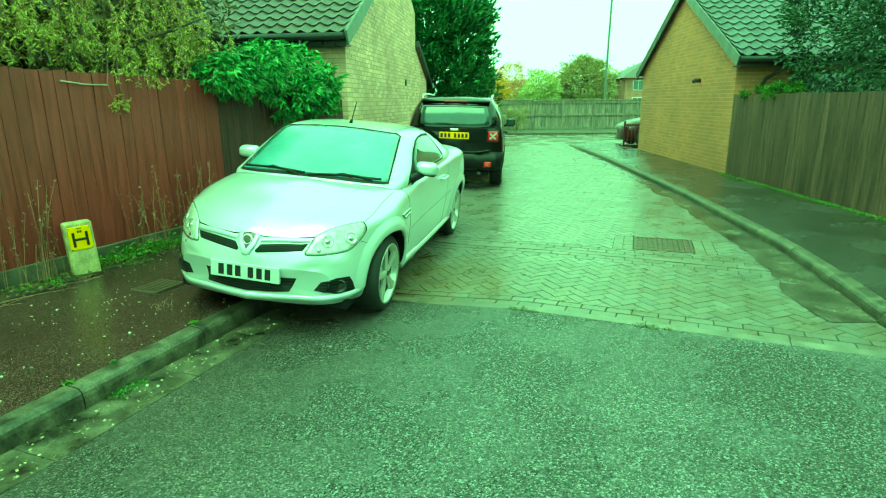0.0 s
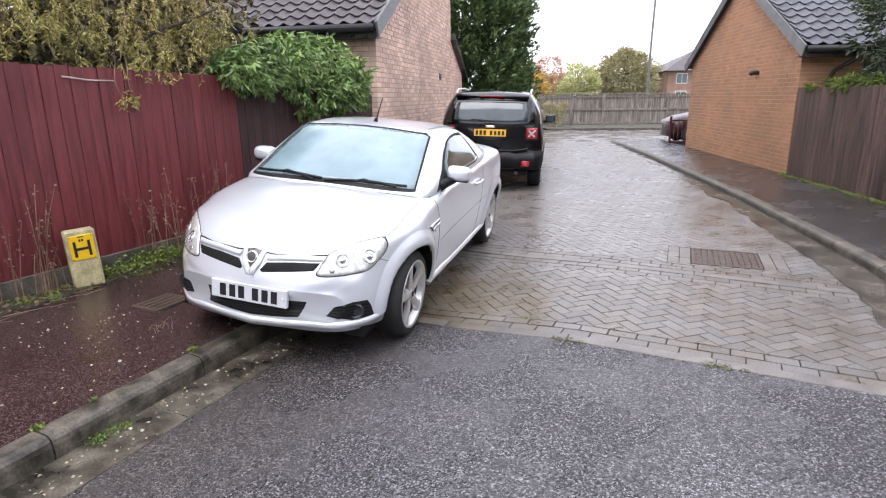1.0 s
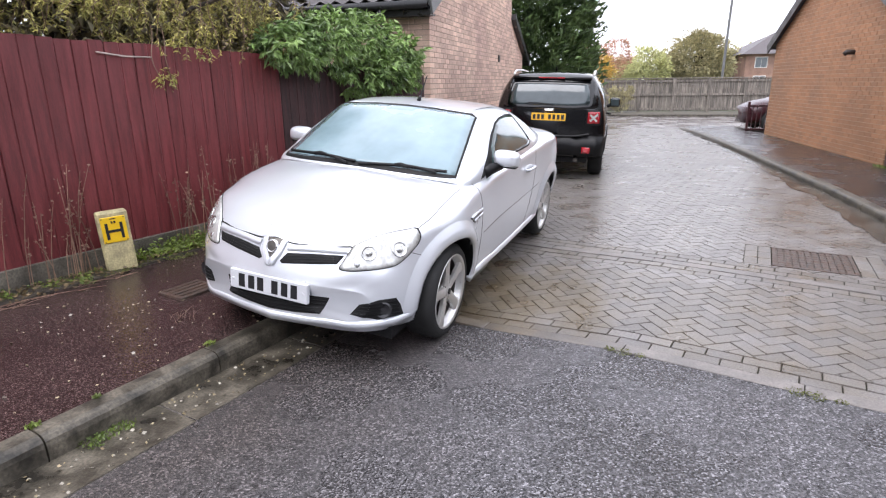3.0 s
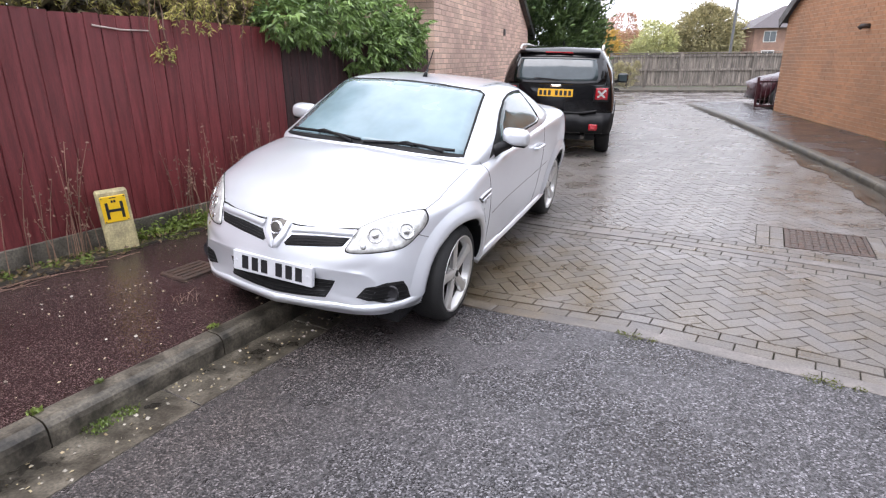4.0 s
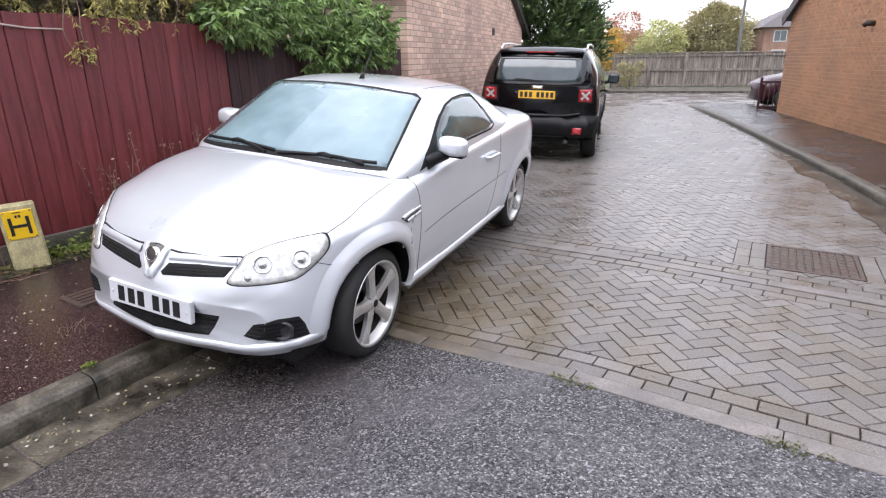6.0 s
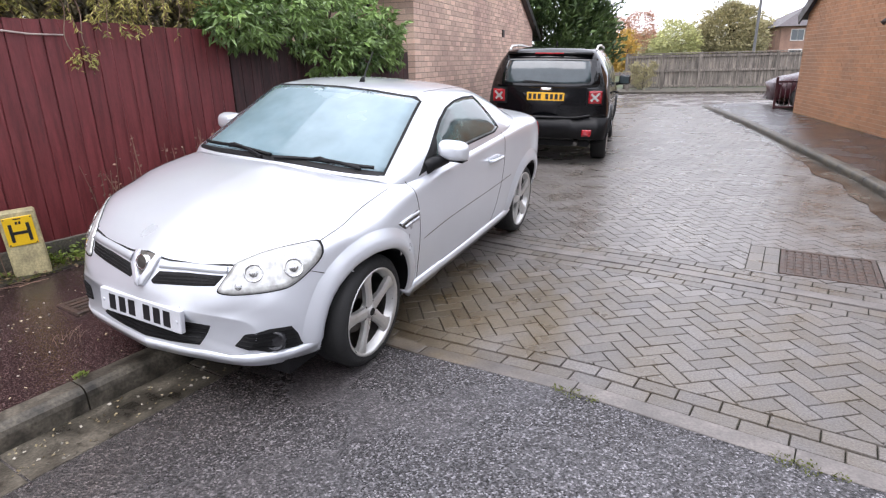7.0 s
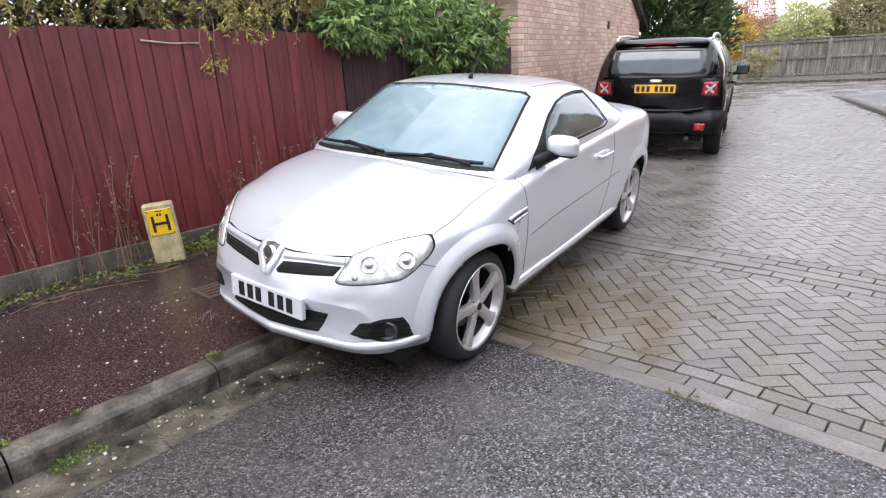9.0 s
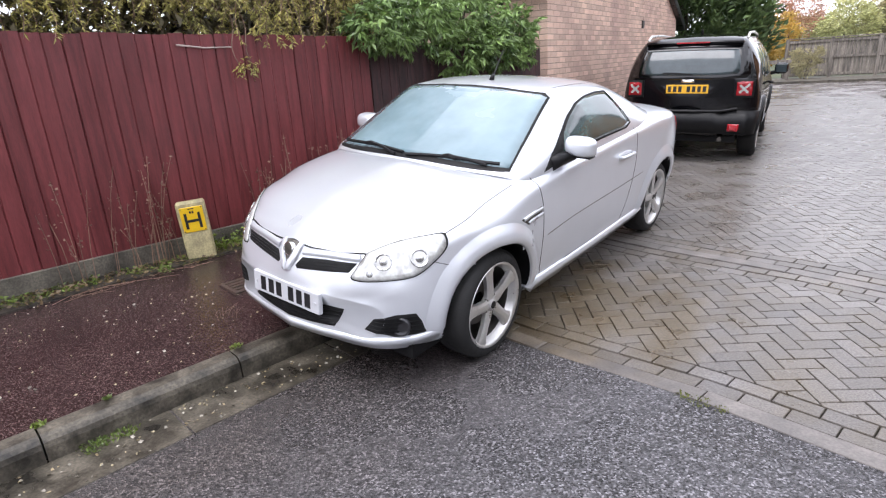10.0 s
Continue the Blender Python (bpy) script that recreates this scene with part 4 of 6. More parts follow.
# lower grille with slats
lg = part("lower_grille", patch([(-0.348, 0.408), (0.348, 0.408), (0.310, 0.318), (0.15, 0.302), (0.0, 0.298), (-0.15, 0.302), (-0.310, 0.318)], FR, 0.003, smooth=False), GAP, coupe, "wide black lower grille")
for k in range(4):
    part("slat", ribbon([(-0.31 - 0.008 * k, 0.327 + k * 0.02), (0, 0.314 + k * 0.021), (0.31 + 0.008 * k, 0.327 + k * 0.02)], FR, 0.006, 0.008, 24), BLACKPLASTIC, lg)
# number plate, its writing as plain bars
PM = Matrix.Translation((1.966, 0.0, 0.434)) @ Euler((0, radians(-4), 0)).to_matrix().to_4x4()
npl = part("number_plate", boxed((-0.02, -0.26, -0.0555), (0.008, 0.26, 0.0555), PM, 0.004), PLATE_W, coupe, "white front number plate with dark bars")
for k, yy in enumerate((-0.176, -0.110, -0.048, 0.048, 0.113, 0.176)):
    part("bar", boxed((0.008, yy - 0.021, -0.038), (0.0095, yy + 0.021, 0.038), PM), INK, npl)
for yy in (-0.235, 0.235):
    bm = revolve([(0.009, 0.0), (0.008, 0.003), (0.0, 0.004)], 12)
    bmesh.ops.transform(bm, matrix=PM @ Matrix.Translation((0.008, yy, 0)) @ Matrix.Rotation(radians(-90), 4, "Z"), verts=bm.verts)
    part("screw", bm, PLATE_W, npl)
# wipers, aerial, mirrors inside
for a, b in (((-0.62, 0.965), (-0.03, 0.968)), ((0.0, 0.962), (0.60, 0.962))):
    wp = part("wiper", ribbon([a, ((a[0] + b[0]) / 2, (a[1] + b[1]) / 2 + 0.012), b], FR, 0.014, 0.020, 24), BLACKPLASTIC, coupe, "black windscreen wiper")
    mid = ((a[0] * 0.5 + b[0] * 0.5), (a[1] + b[1]) / 2 + 0.012)
    h, nn, _ = FR(*mid)
    h2, n2, _ = FR(mid[0] + 0.24, 0.955)
    part("arm", tube(bmesh.new(), [h + nn * 0.022, (h + h2) / 2 + nn * 0.026, h2 + n2 * 0.014], 0.009, 8), BLACKPLASTIC, wp)
    part("hinge", tube(bmesh.new(), [h + nn * 0.012 - Vector((0, 0.045, 0)), h + nn * 0.024, h + nn * 0.012 + Vector((0, 0.045, 0))], 0.013, 8), BLACKPLASTIC, wp)
part("cowl", ribbon([(-0.64, 0.942), (-0.3, 0.953), (0, 0.957), (0.3, 0.953), (0.64, 0.942)], FR, 0.022, 0.004, 40), BLACKPLASTIC, coupe, "black scuttle below the windscreen")
h, nn, _ = TP(0.085, 0.0)
ae = part("aerial", tube(bmesh.new(), [h - nn * 0.005, h + Vector((-0.01, 0, 0.02)), h + Vector((-0.03, 0, 0.032))], 0.02, 12, 0.009), BLACKPLASTIC, coupe, "short black roof aerial", True)
part("rod", tube(bmesh.new(), [h + Vector((-0.02, 0, 0.025)), h + Vector((-0.14, 0, 0.19))], 0.0055, 8, 0.004), BLACKPLASTIC, ae)
part("rear_screen", patch([(-0.5, 1.06), (-0.44, 1.18), (0, 1.20), (0.44, 1.18), (0.5, 1.06), (0, 1.05)], RR, 0.005), DARKGLASS, coupe, "dark rear screen")
for ax in (1.245, -1.245):
    well(coupe, ax, 0.350, 0.30, 0.74 if ax > 0 else 0.68)
    wheel(coupe, pose(ax, 0.700, 0.30), 0.302, 0.232, 0.205, 5, ALLOY, turn=0.14)
    wheel(coupe, pose(ax, -0.700, 0.30, 0, 0, 180), 0.302, 0.232, 0.205, 5, ALLOY, turn=0.1)
# black strip under the lip, made a block to cut light below the bumper
part("under_lip_block", boxed((1.60, -0.44, 0.165), (1.80, 0.44, 0.25), None, 0.02), BLACKPLASTIC, coupe, "black strip under the bumper, deepened to block light below it")
part("underside", boxed((-1.75, -0.66, 0.17), (1.75, 0.66, 0.30)), BLACKPLASTIC, coupe, "black underside of the car")


# -- black compact off-roader --
JM = pose(0.10, 9.93, 0.0, 0, 0, 90 - 5) @ pose(0, 0, 0.02, 1.8, 0, 0) @ pose(2.12, 0, 0)
suv = empty("car", JM, label="black compact off-road car parked by the brick house", category="car")


def jp(zb, yl, ym, yu, yr, zr, zm=0.95):
    """Boxy half section: lower side, mid side, waist, roof edge, roof height."""
    return [(0, zb), (0.6, zb), (yl, zb + 0.06), (ym, 0.62), (ym, zm - 0.12), (yu, zm + 0.04), (yu - 0.05, (zm + zr) / 2), (yr, zr - 0.06), (yr - 0.12, zr - 0.005), (0, zr + 0.025)]


jst = [
    (-2.12, -0.12, [(0, 0.42), (0.5, 0.42), (0.72, 0.46), (0.78, 0.62), (0.78, 0.82), (0.76, 0.96), (0.70, 1.02), (0.6, 1.05), (0.4, 1.06), (0, 1.07)]),
    (-2.08, -0.12, [(0, 0.36), (0.5, 0.36), (0.80, 0.42), (0.86, 0.62), (0.86, 0.84), (0.84, 1.0), (0.79, 1.14), (0.72, 1.26), (0.58, 1.29), (0, 1.30)]),
    (-1.98, -0.1, jp(0.33, 0.83, 0.89, 0.865, 0.70, 1.47)),
    (-1.86, -0.06, jp(0.30, 0.84, 0.90, 0.875, 0.68, 1.555)),
    (-1.70, 0, jp(0.27, 0.85, 0.902, 0.88, 0.67, 1.59)),
    (-1.285, 0, jp(0.25, 0.86, 0.905, 0.88, 0.67, 1.61)),
    (-0.4, 0, jp(0.24, 0.85, 0.90, 0.88, 0.67, 1.62)),
    (0.3, 0, jp(0.24, 0.85, 0.90, 0.88, 0.66, 1.61)),
    (0.55, 0, jp(0.24, 0.85, 0.90, 0.88, 0.64, 1.56)),
    (0.95, 0, jp(0.24, 0.85, 0.90, 0.87, 0.68, 1.20)),
    (1.1, 0, jp(0.24, 0.86, 0.902, 0.865, 0.72, 1.08)),
    (1.4, 0.03, jp(0.25, 0.86, 0.902, 0.86, 0.74, 1.06)),
    (1.95, 0.08, jp(0.28, 0.83, 0.87, 0.83, 0.72, 1.0)),
    (2.1, 0.1, [(0, 0.36), (0.5, 0.36), (0.72, 0.42), (0.78, 0.6), (0.78, 0.75), (0.74, 0.84), (0.70, 0.88), (0.6, 0.9), (0.4, 0.91), (0, 0.92)]),
]
jst = [(x, b, [(y * 0.965, z) for y, z in p]) for x, b, p in jst]
bmJ = loft(jst, 150, 50, (1.285, -1.285), 0.40, 0.34)
tj = [BVHTree.FromBMesh(bmJ)]
JR, JL, JT, JG = (caster(tj, a) for a in ("rear", "left", "top", "right"))
part("body", bmJ, BLACKPAINT, suv, "glossy black body shell", True)
tg = part("tailgate", patch([(-0.68, 1.08), (-0.72, 1.14), (-0.66, 1.42), (-0.6, 1.46), (0.6, 1.46), (0.66, 1.42), (0.72, 1.14), (0.68, 1.08), (0.35, 1.065), (-0.35, 1.065)], JR, 0.008, n=100, rings=8), BLACKPAINT, suv, "tailgate with a wide rear window", True)
part("rear_window", patch([(-0.58, 1.13), (-0.60, 1.19), (-0.56, 1.40), (-0.51, 1.425), (0.51, 1.425), (0.56, 1.40), (0.60, 1.19), (0.58, 1.13), (0.3, 1.115), (-0.3, 1.115)], JR, 0.012, n=100, rings=8), DARKGLASS, tg, "tinted rear glass reflecting the sky", True)
part("spoiler", boxed((-1.99, -0.60, 1.50), (-1.75, 0.60, 1.545), None, 0.018), BLACKPAINT, suv, "black roof spoiler", True)
part("brake_light", boxed((-2.0, -0.20, 1.512), (-1.985, 0.20, 1.53)), REDLENS, suv, "slim high red brake light")
part("wiper", ribbon([(-0.05, 1.12), (0.15, 1.14), (0.32, 1.145)], JR, 0.02, 0.03, 16), BLACKPLASTIC, suv, "rear wiper")
part("badge", patch([(-0.08, 1.03), (0.08, 1.03), (0.08, 1.062), (-0.08, 1.062)], JR, 0.012, smooth=False, rings=3), CHROME, suv, "small bright badge")
# number plate at the rear, its writing as plain bars
pc = JR(0.0, 0.95)[0]
PJ = Matrix.Translation((pc.x - 0.02, 0, 0.945)) @ Euler((0, radians(4), 0)).to_matrix().to_4x4()
npj = part("number_plate", boxed((-0.012, -0.26, -0.0555), (0.02, 0.26, 0.0555), PJ, 0.004), PLATE_Y, suv, "yellow rear number plate with dark bars")
for yy in (-0.215, -0.150, -0.085, -0.02, 0.085, 0.15, 0.215):
    part("bar", boxed((-0.0145, yy - 0.021, -0.036), (-0.012, yy + 0.021, 0.036), PJ), INK, npj)
for s in (1, -1):
    tl = part("tail_lamp", patch([(s * 0.558, 0.835), (s * 0.785, 0.835), (s * 0.785, 1.06), (s * 0.558, 1.06)], JR, 0.02, smooth=False, rings=4, depth=0.03), BLACKPLASTIC, suv, "square tail lamp with a black surround")
    part("lens", patch([(s * 0.582, 0.860), (s * 0.760, 0.860), (s * 0.760, 1.036), (s * 0.582, 1.036)], JR, 0.028, smooth=False, rings=4, depth=0.0), REDLENS, tl, "red lens with a pale cross")
    for d in (1, -1):
        part("cross", ribbon([(s * 0.62, 0.948 - d * 0.05), (s * 0.67, 0.948), (s * 0.72, 0.948 + d * 0.05)], JR, 0.028, 0.033, 8), LENS, tl, "pale cross bar")
    part("reflector", patch([(s * 0.53, 0.415), (s * 0.66, 0.415), (s * 0.66, 0.50), (s * 0.53, 0.50)], JR, 0.034, smooth=False, rings=3), REDLENS, suv, "red bumper reflector")
    f = JL if s > 0 else JG
    for out in ([(0.55, 1.03), (0.38, 1.45), (-0.30, 1.49), (-0.33, 1.03)], [(-0.40, 1.03), (-0.38, 1.49), (-1.02, 1.49), (-1.14, 1.05)], [(-1.24, 1.08), (-1.12, 1.48), (-1.52, 1.45), (-1.60, 1.12)]):
        part("side_window", patch(out, f, 0.006, smooth=False), SIDEGLASS, suv, "dark side window", True)
    for line in ([(0.75, 1.0), (0.76, 0.6), (0.7, 0.36)], [(-0.36, 1.0), (-0.36, 0.6), (-0.36, 0.34)], [(-1.15, 1.0), (-1.0, 0.7), (-0.9, 0.45)]):
        part("panel_gap", ribbon(line, f, 0.007, 0.0015), GAP, suv)
    for ax in (1.285, -1.285):
        arc = [(ax + 0.43 * math.cos(a), 0.34 + 0.43 * math.sin(a)) for a in np.linspace(-0.15, math.pi + 0.15, 9)]
        part("arch_trim", ribbon(arc, f, 0.08, 0.02, 60), BLACKPLASTIC, suv, "black plastic arch trim", True)
    part("sill", ribbon([(0.8, 0.33), (0, 0.32), (-0.8, 0.33)], f, 0.10, 0.02), BLACKPLASTIC, suv, "black plastic sill")
    rr = part("roof_rail", tube(bmesh.new(), [(0.1, s * 0.62, 1.59), (0.0, s * 0.62, 1.625), (-0.8, s * 0.62, 1.645), (-1.55, s * 0.62, 1.625), (-1.70, s * 0.62, 1.565)], 0.017, 8), ALLOY, suv, "silver roof rail", True)
    mr = part("mirror", boxed((0.44, s * 1.0 - 0.10, 1.02), (0.58, s * 1.0 + 0.09, 1.19), None, 0.035), BLACKPAINT, suv, "black door mirror", True)
    part("glass", boxed((0.432, s * 1.0 - 0.075, 1.045), (0.439, s * 1.0 + 0.07, 1.165), None, 0.003), DARKGLASS, mr, "mirror glass")
    part("mirror_foot", tube(bmesh.new(), [(0.52, s * 0.86, 1.03), (0.51, s * 0.93, 1.05)], 0.03, 8), BLACKPLASTIC, mr)
    part("door_handle", tube(bmesh.new(), [JL(-0.15, 0.93)[0] * 1 if s > 0 else JG(-0.15, 0.93)[0], (-0.15, s * 0.935, 0.93), (-0.33, s * 0.935, 0.93), (-0.33, s * 0.885, 0.93)], 0.014, 8), BLACKPAINT, suv, "", True)
    part("exhaust", tube(bmesh.new(), [(-2.1, s * 0.45, 0.30), (-1.8, s * 0.45, 0.30)], 0.03, 10), STEEL, suv) if s < 0 else None
part("bumper", ribbon([(-0.84, 0.52), (-0.6, 0.525), (0, 0.53), (0.6, 0.525), (0.84, 0.52)], JR, 0.30, 0.022, 50), BLACKPLASTIC, suv, "black plastic rear bumper", True)
part("bumper_step", ribbon([(-0.62, 0.70), (-0.4, 0.665), (0, 0.66), (0.4, 0.665), (0.62, 0.70)], JR, 0.03, 0.035, 50), BLACKPLASTIC, suv, "", True)
part("roof_aerial", tube(bmesh.new(), [(-1.2, 0.0, 1.62), (-1.24, 0.0, 1.67), (-1.30, 0, 1.70)], 0.025, 8, 0.006), BLACKPLASTIC, suv)
for ax in (1.285, -1.285):
    well(suv, ax, 0.42, 0.34, 0.87)
    wheel(suv, pose(ax, 0.745, 0.335), 0.345, 0.23, 0.215, 5, ALLOY, turn=0.2)
    wheel(suv, pose(ax, -0.745, 0.335, 0, 0, 180), 0.345, 0.23, 0.215, 5, ALLOY, turn=0.5)
part("underside", boxed((-1.9, -0.62, 0.24), (1.9, 0.62, 0.36)), BLACKPLASTIC, suv)

# -- dark red car beyond the orange house, and the railing before it --
RM = pose(7.85, 20.3, 0.0, 0, 0, 180)
redcar = empty("car", RM, label="dark red hatchback parked beyond the brick house", category="car")
rst = [
    (-1.95, -0.2, prof(0.4, 0.5, (0.66, 0.45), (0.74, 0.6), (0.72, 0.8), (0.66, 0.9), (0.4, 0.95), (0, 0.96))),
    (-1.8, -0.15, prof(0.3, 0.55, (0.74, 0.36), (0.80, 0.6), (0.78, 0.9), (0.68, 1.2), (0.4, 1.3), (0, 1.31))),
    (-1.2, 0, prof(0.22, 0.6, (0.78, 0.3), (0.84, 0.6), (0.82, 0.92), (0.64, 1.40), (0.4, 1.46), (0, 1.47))),
    (0.0, 0, prof(0.2, 0.6, (0.78, 0.28), (0.84, 0.58), (0.82, 0.9), (0.62, 1.42), (0.4, 1.48), (0, 1.49))),
    (0.5, 0.1, prof(0.2, 0.6, (0.78, 0.28), (0.84, 0.58), (0.82, 0.88), (0.64, 1.24), (0.4, 1.3), (0, 1.32))),
    (1.0, 0.15, prof(0.2, 0.6, (0.78, 0.28), (0.84, 0.56), (0.81, 0.82), (0.72, 0.92), (0.45, 0.98), (0, 1.0))),
    (1.6, 0.3, prof(0.2, 0.58, (0.77, 0.28), (0.82, 0.5), (0.79, 0.72), (0.7, 0.8), (0.45, 0.84), (0, 0.85))),
    (1.95, 0.42, prof(0.24, 0.5, (0.7, 0.3), (0.74, 0.45), (0.71, 0.6), (0.62, 0.66), (0.4, 0.69), (0, 0.7))),
]
bmR = loft(rst, 90, 40, (1.25, -1.25), 0.35, 0.30)
tr_ = [BVHTree.FromBMesh(bmR)]
CL, CR_, CF = caster(tr_, "left"), caster(tr_, "right"), caster(tr_, "front")
part("body", bmR, REDPAINT, redcar, "dark red body shell", True)
part("windscreen", patch([(-0.62, 1.0), (-0.5, 1.33), (0.5, 1.33), (0.62, 1.0)], CF, 0.008, smooth=False), DARKGLASS, redcar, "bluish windscreen", True)
for f in (CL, CR_):
    part("side_window", patch([(0.62, 0.95), (0.15, 1.33), (-1.1, 1.33), (-1.3, 0.98)], f, 0.008, smooth=False), SIDEGLASS, redcar, "dark side window", True)
for ax in (1.25, -1.25):
    for s in (1, -1):
        wheel(redcar, pose(ax, s * 0.72, 0.30, 0, 0, 0 if s > 0 else 180), 0.30, 0.2, 0.19, 5, ALLOY)
railing = empty("railing", label="dark red metal railing beside the brick house", category="railing")
MAROON = mat("maroon_metal_paint", (0.05, 0.012, 0.016), 0.45, var=0.15)
for k in range(9):
    x = 5.58 + k * 0.115
    part("bar" if k else "post", boxed((x - (0.008 if k else 0.03), 18.38, -0.02 if k == 0 else 0.12), (x + (0.008 if k else 0.03), 18.42, 0.80 if k else 0.90), None, 0.003), MAROON, railing)
for z in (0.12, 0.76):
    part("rail", boxed((5.58, 18.37, z), (6.56, 18.43, z + 0.05), None, 0.004), MAROON, railing)


# ---- foliage helpers ----
def leaves_mesh(pts, dirs, size, rnd, ratio=0.4, fold=0.15, droop=0.0):
    """Many small folded leaves as vertices and faces: a base point and a way for each."""
    V, F = [], []
    for p, d in zip(pts, dirs):
        L = size * rnd.uniform(0.6, 1.25)
        d = Vector(d)
        d.z -= droop
        if d.length < 1e-3:
            d = Vector((0, 0, 1))
        d.normalize()
        s = d.cross(Vector((rnd.uniform(-1, 1), rnd.uniform(-1, 1), rnd.uniform(-0.3, 1.4))))
        if s.length < 1e-3:
            s = d.orthogonal()
        s.normalize()
        n = s.cross(d)
        p = Vector(p)
        k = len(V)
        V += [p, p + d * L * 0.45 + s * L * ratio * 0.5 + n * L * fold, p + d * L, p + d * L * 0.45 - s * L * ratio * 0.5 + n * L * fold]
        F += [(k, k + 1, k + 2), (k, k + 2, k + 3)]
    return V, F


def mesh_part(name, V, F, material, parent=None, label="", smooth=False):
    me = bpy.data.meshes.new(name)
    me.from_pydata([tuple(v) for v in V], [], F)
    me.materials.append(material)
    if smooth:
        me.shade_smooth()
    ob = new(name, me)
    if parent:
        ob.parent = parent
    if label:
        ob["label"] = label
    return ob


def clump_points(lobes, n, rnd, clumps=None, spread=0.22):
    """Leaf places in uneven clumps near the skin of several lobes (centre, radii)."""
    P, D = [], []
    clumps = clumps or max(12, n // 45)
    wsum = sum(l[1][0] * l[1][1] + l[1][2] * l[1][0] for l in lobes)
    for c, r in lobes:
        k = max(3, int(clumps * (r[0] * r[1] + r[2] * r[0]) / wsum))
        for _ in range(k):
            d = Vector((rnd.gauss(0, 1), rnd.gauss(0, 1), rnd.gauss(0, 1))).normalized()
            q = rnd.uniform(0.62, 1.0)
            cc = Vector(c) + Vector((d.x * r[0], d.y * r[1], d.z * r[2])) * q
            for _ in range(n // clumps):
                o = Vector((rnd.gauss(0, 1), rnd.gauss(0, 1), rnd.gauss(0, 0.8)))
                P.append(cc + o * spread * min(r) * 0.55)
                D.append(d * 0.8 + o * 0.7)
    return P, D


def tree(name, base, height, lobes, n, size, material, label, trunk=0.12, ratio=0.5, seed=1, droop=0.0, spread=0.3):
    rnd = random.Random(seed)
    ob = empty(name, Matrix.Translation(base), label=label, category="tree", group="trees beyond the far fence")
    bm = bmesh.new()
    top = Vector((0, 0, height))
    tube(bm, [(0, 0, -0.2), (0.03, 0, height * 0.3), (0, 0.04, height * 0.62), (0, 0, height * 0.85)], trunk, 8, trunk * 0.25)
    for k in range(9):
        z = height * rnd.uniform(0.28, 0.7)
        a = rnd.uniform(0, math.tau)
        r = rnd.uniform(0.35, 0.7) * lobes[0][1][0]
        tube(bm, [(0, 0, z), (r * 0.5 * math.cos(a), r * 0.5 * math.sin(a), z + 0.12 * height), (r * math.cos(a), r * math.sin(a), z + 0.2 * height)], trunk * 0.4, 6, trunk * 0.1)
    part("trunk", bm, BARK, ob, "brown branching trunk", True)
    P, D = clump_points(lobes, n, rnd, spread=spread)
    V, F = leaves_mesh(P, D, size, rnd, ratio, droop=droop)
    tagged(mesh_part("crown", V, F, material, ob), kind="stuff")
    return ob


LEAF_WILLOW = leaf_mat("willow_leaves", (0.50, 0.44, 0.13), (0.27, 0.26, 0.08))
# inner willow leaves: the crown's shade is put into this darker colour
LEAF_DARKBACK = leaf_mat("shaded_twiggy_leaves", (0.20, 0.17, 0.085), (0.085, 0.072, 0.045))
LEAF_SHRUB = leaf_mat("glossy_shrub_leaves", (0.23, 0.34, 0.10), (0.07, 0.125, 0.035), 0.36)
LEAF_CONIFER = leaf_mat("conifer_sprays", (0.10, 0.155, 0.045), (0.03, 0.058, 0.02), 0.6)
LEAF_HEDGE = leaf_mat("dark_hedge_leaves", (0.075, 0.1, 0.045), (0.03, 0.042, 0.022), 0.4)
LEAF_GOLD = leaf_mat("golden_autumn_leaves", (0.58, 0.38, 0.07), (0.44, 0.30, 0.08))
LEAF_PINK = leaf_mat("russet_autumn_leaves", (0.50, 0.28, 0.18), (0.40, 0.22, 0.14))
LEAF_YELLOW = leaf_mat("yellowing_leaves", (0.56, 0.54, 0.26), (0.40, 0.42, 0.2))
LEAF_OLIVE = leaf_mat("olive_autumn_leaves", (0.40, 0.35, 0.19), (0.28, 0.26, 0.14))
LEAF_WEED = leaf_mat("weed_leaves", (0.15, 0.20, 0.03), (0.075, 0.11, 0.02))
DRY = leaf_mat("dry_stalks", (0.27, 0.17, 0.12), (0.15, 0.09, 0.065))
LITTER = leaf_mat("fallen_leaves", (0.40, 0.35, 0.22), (0.20, 0.15, 0.08))


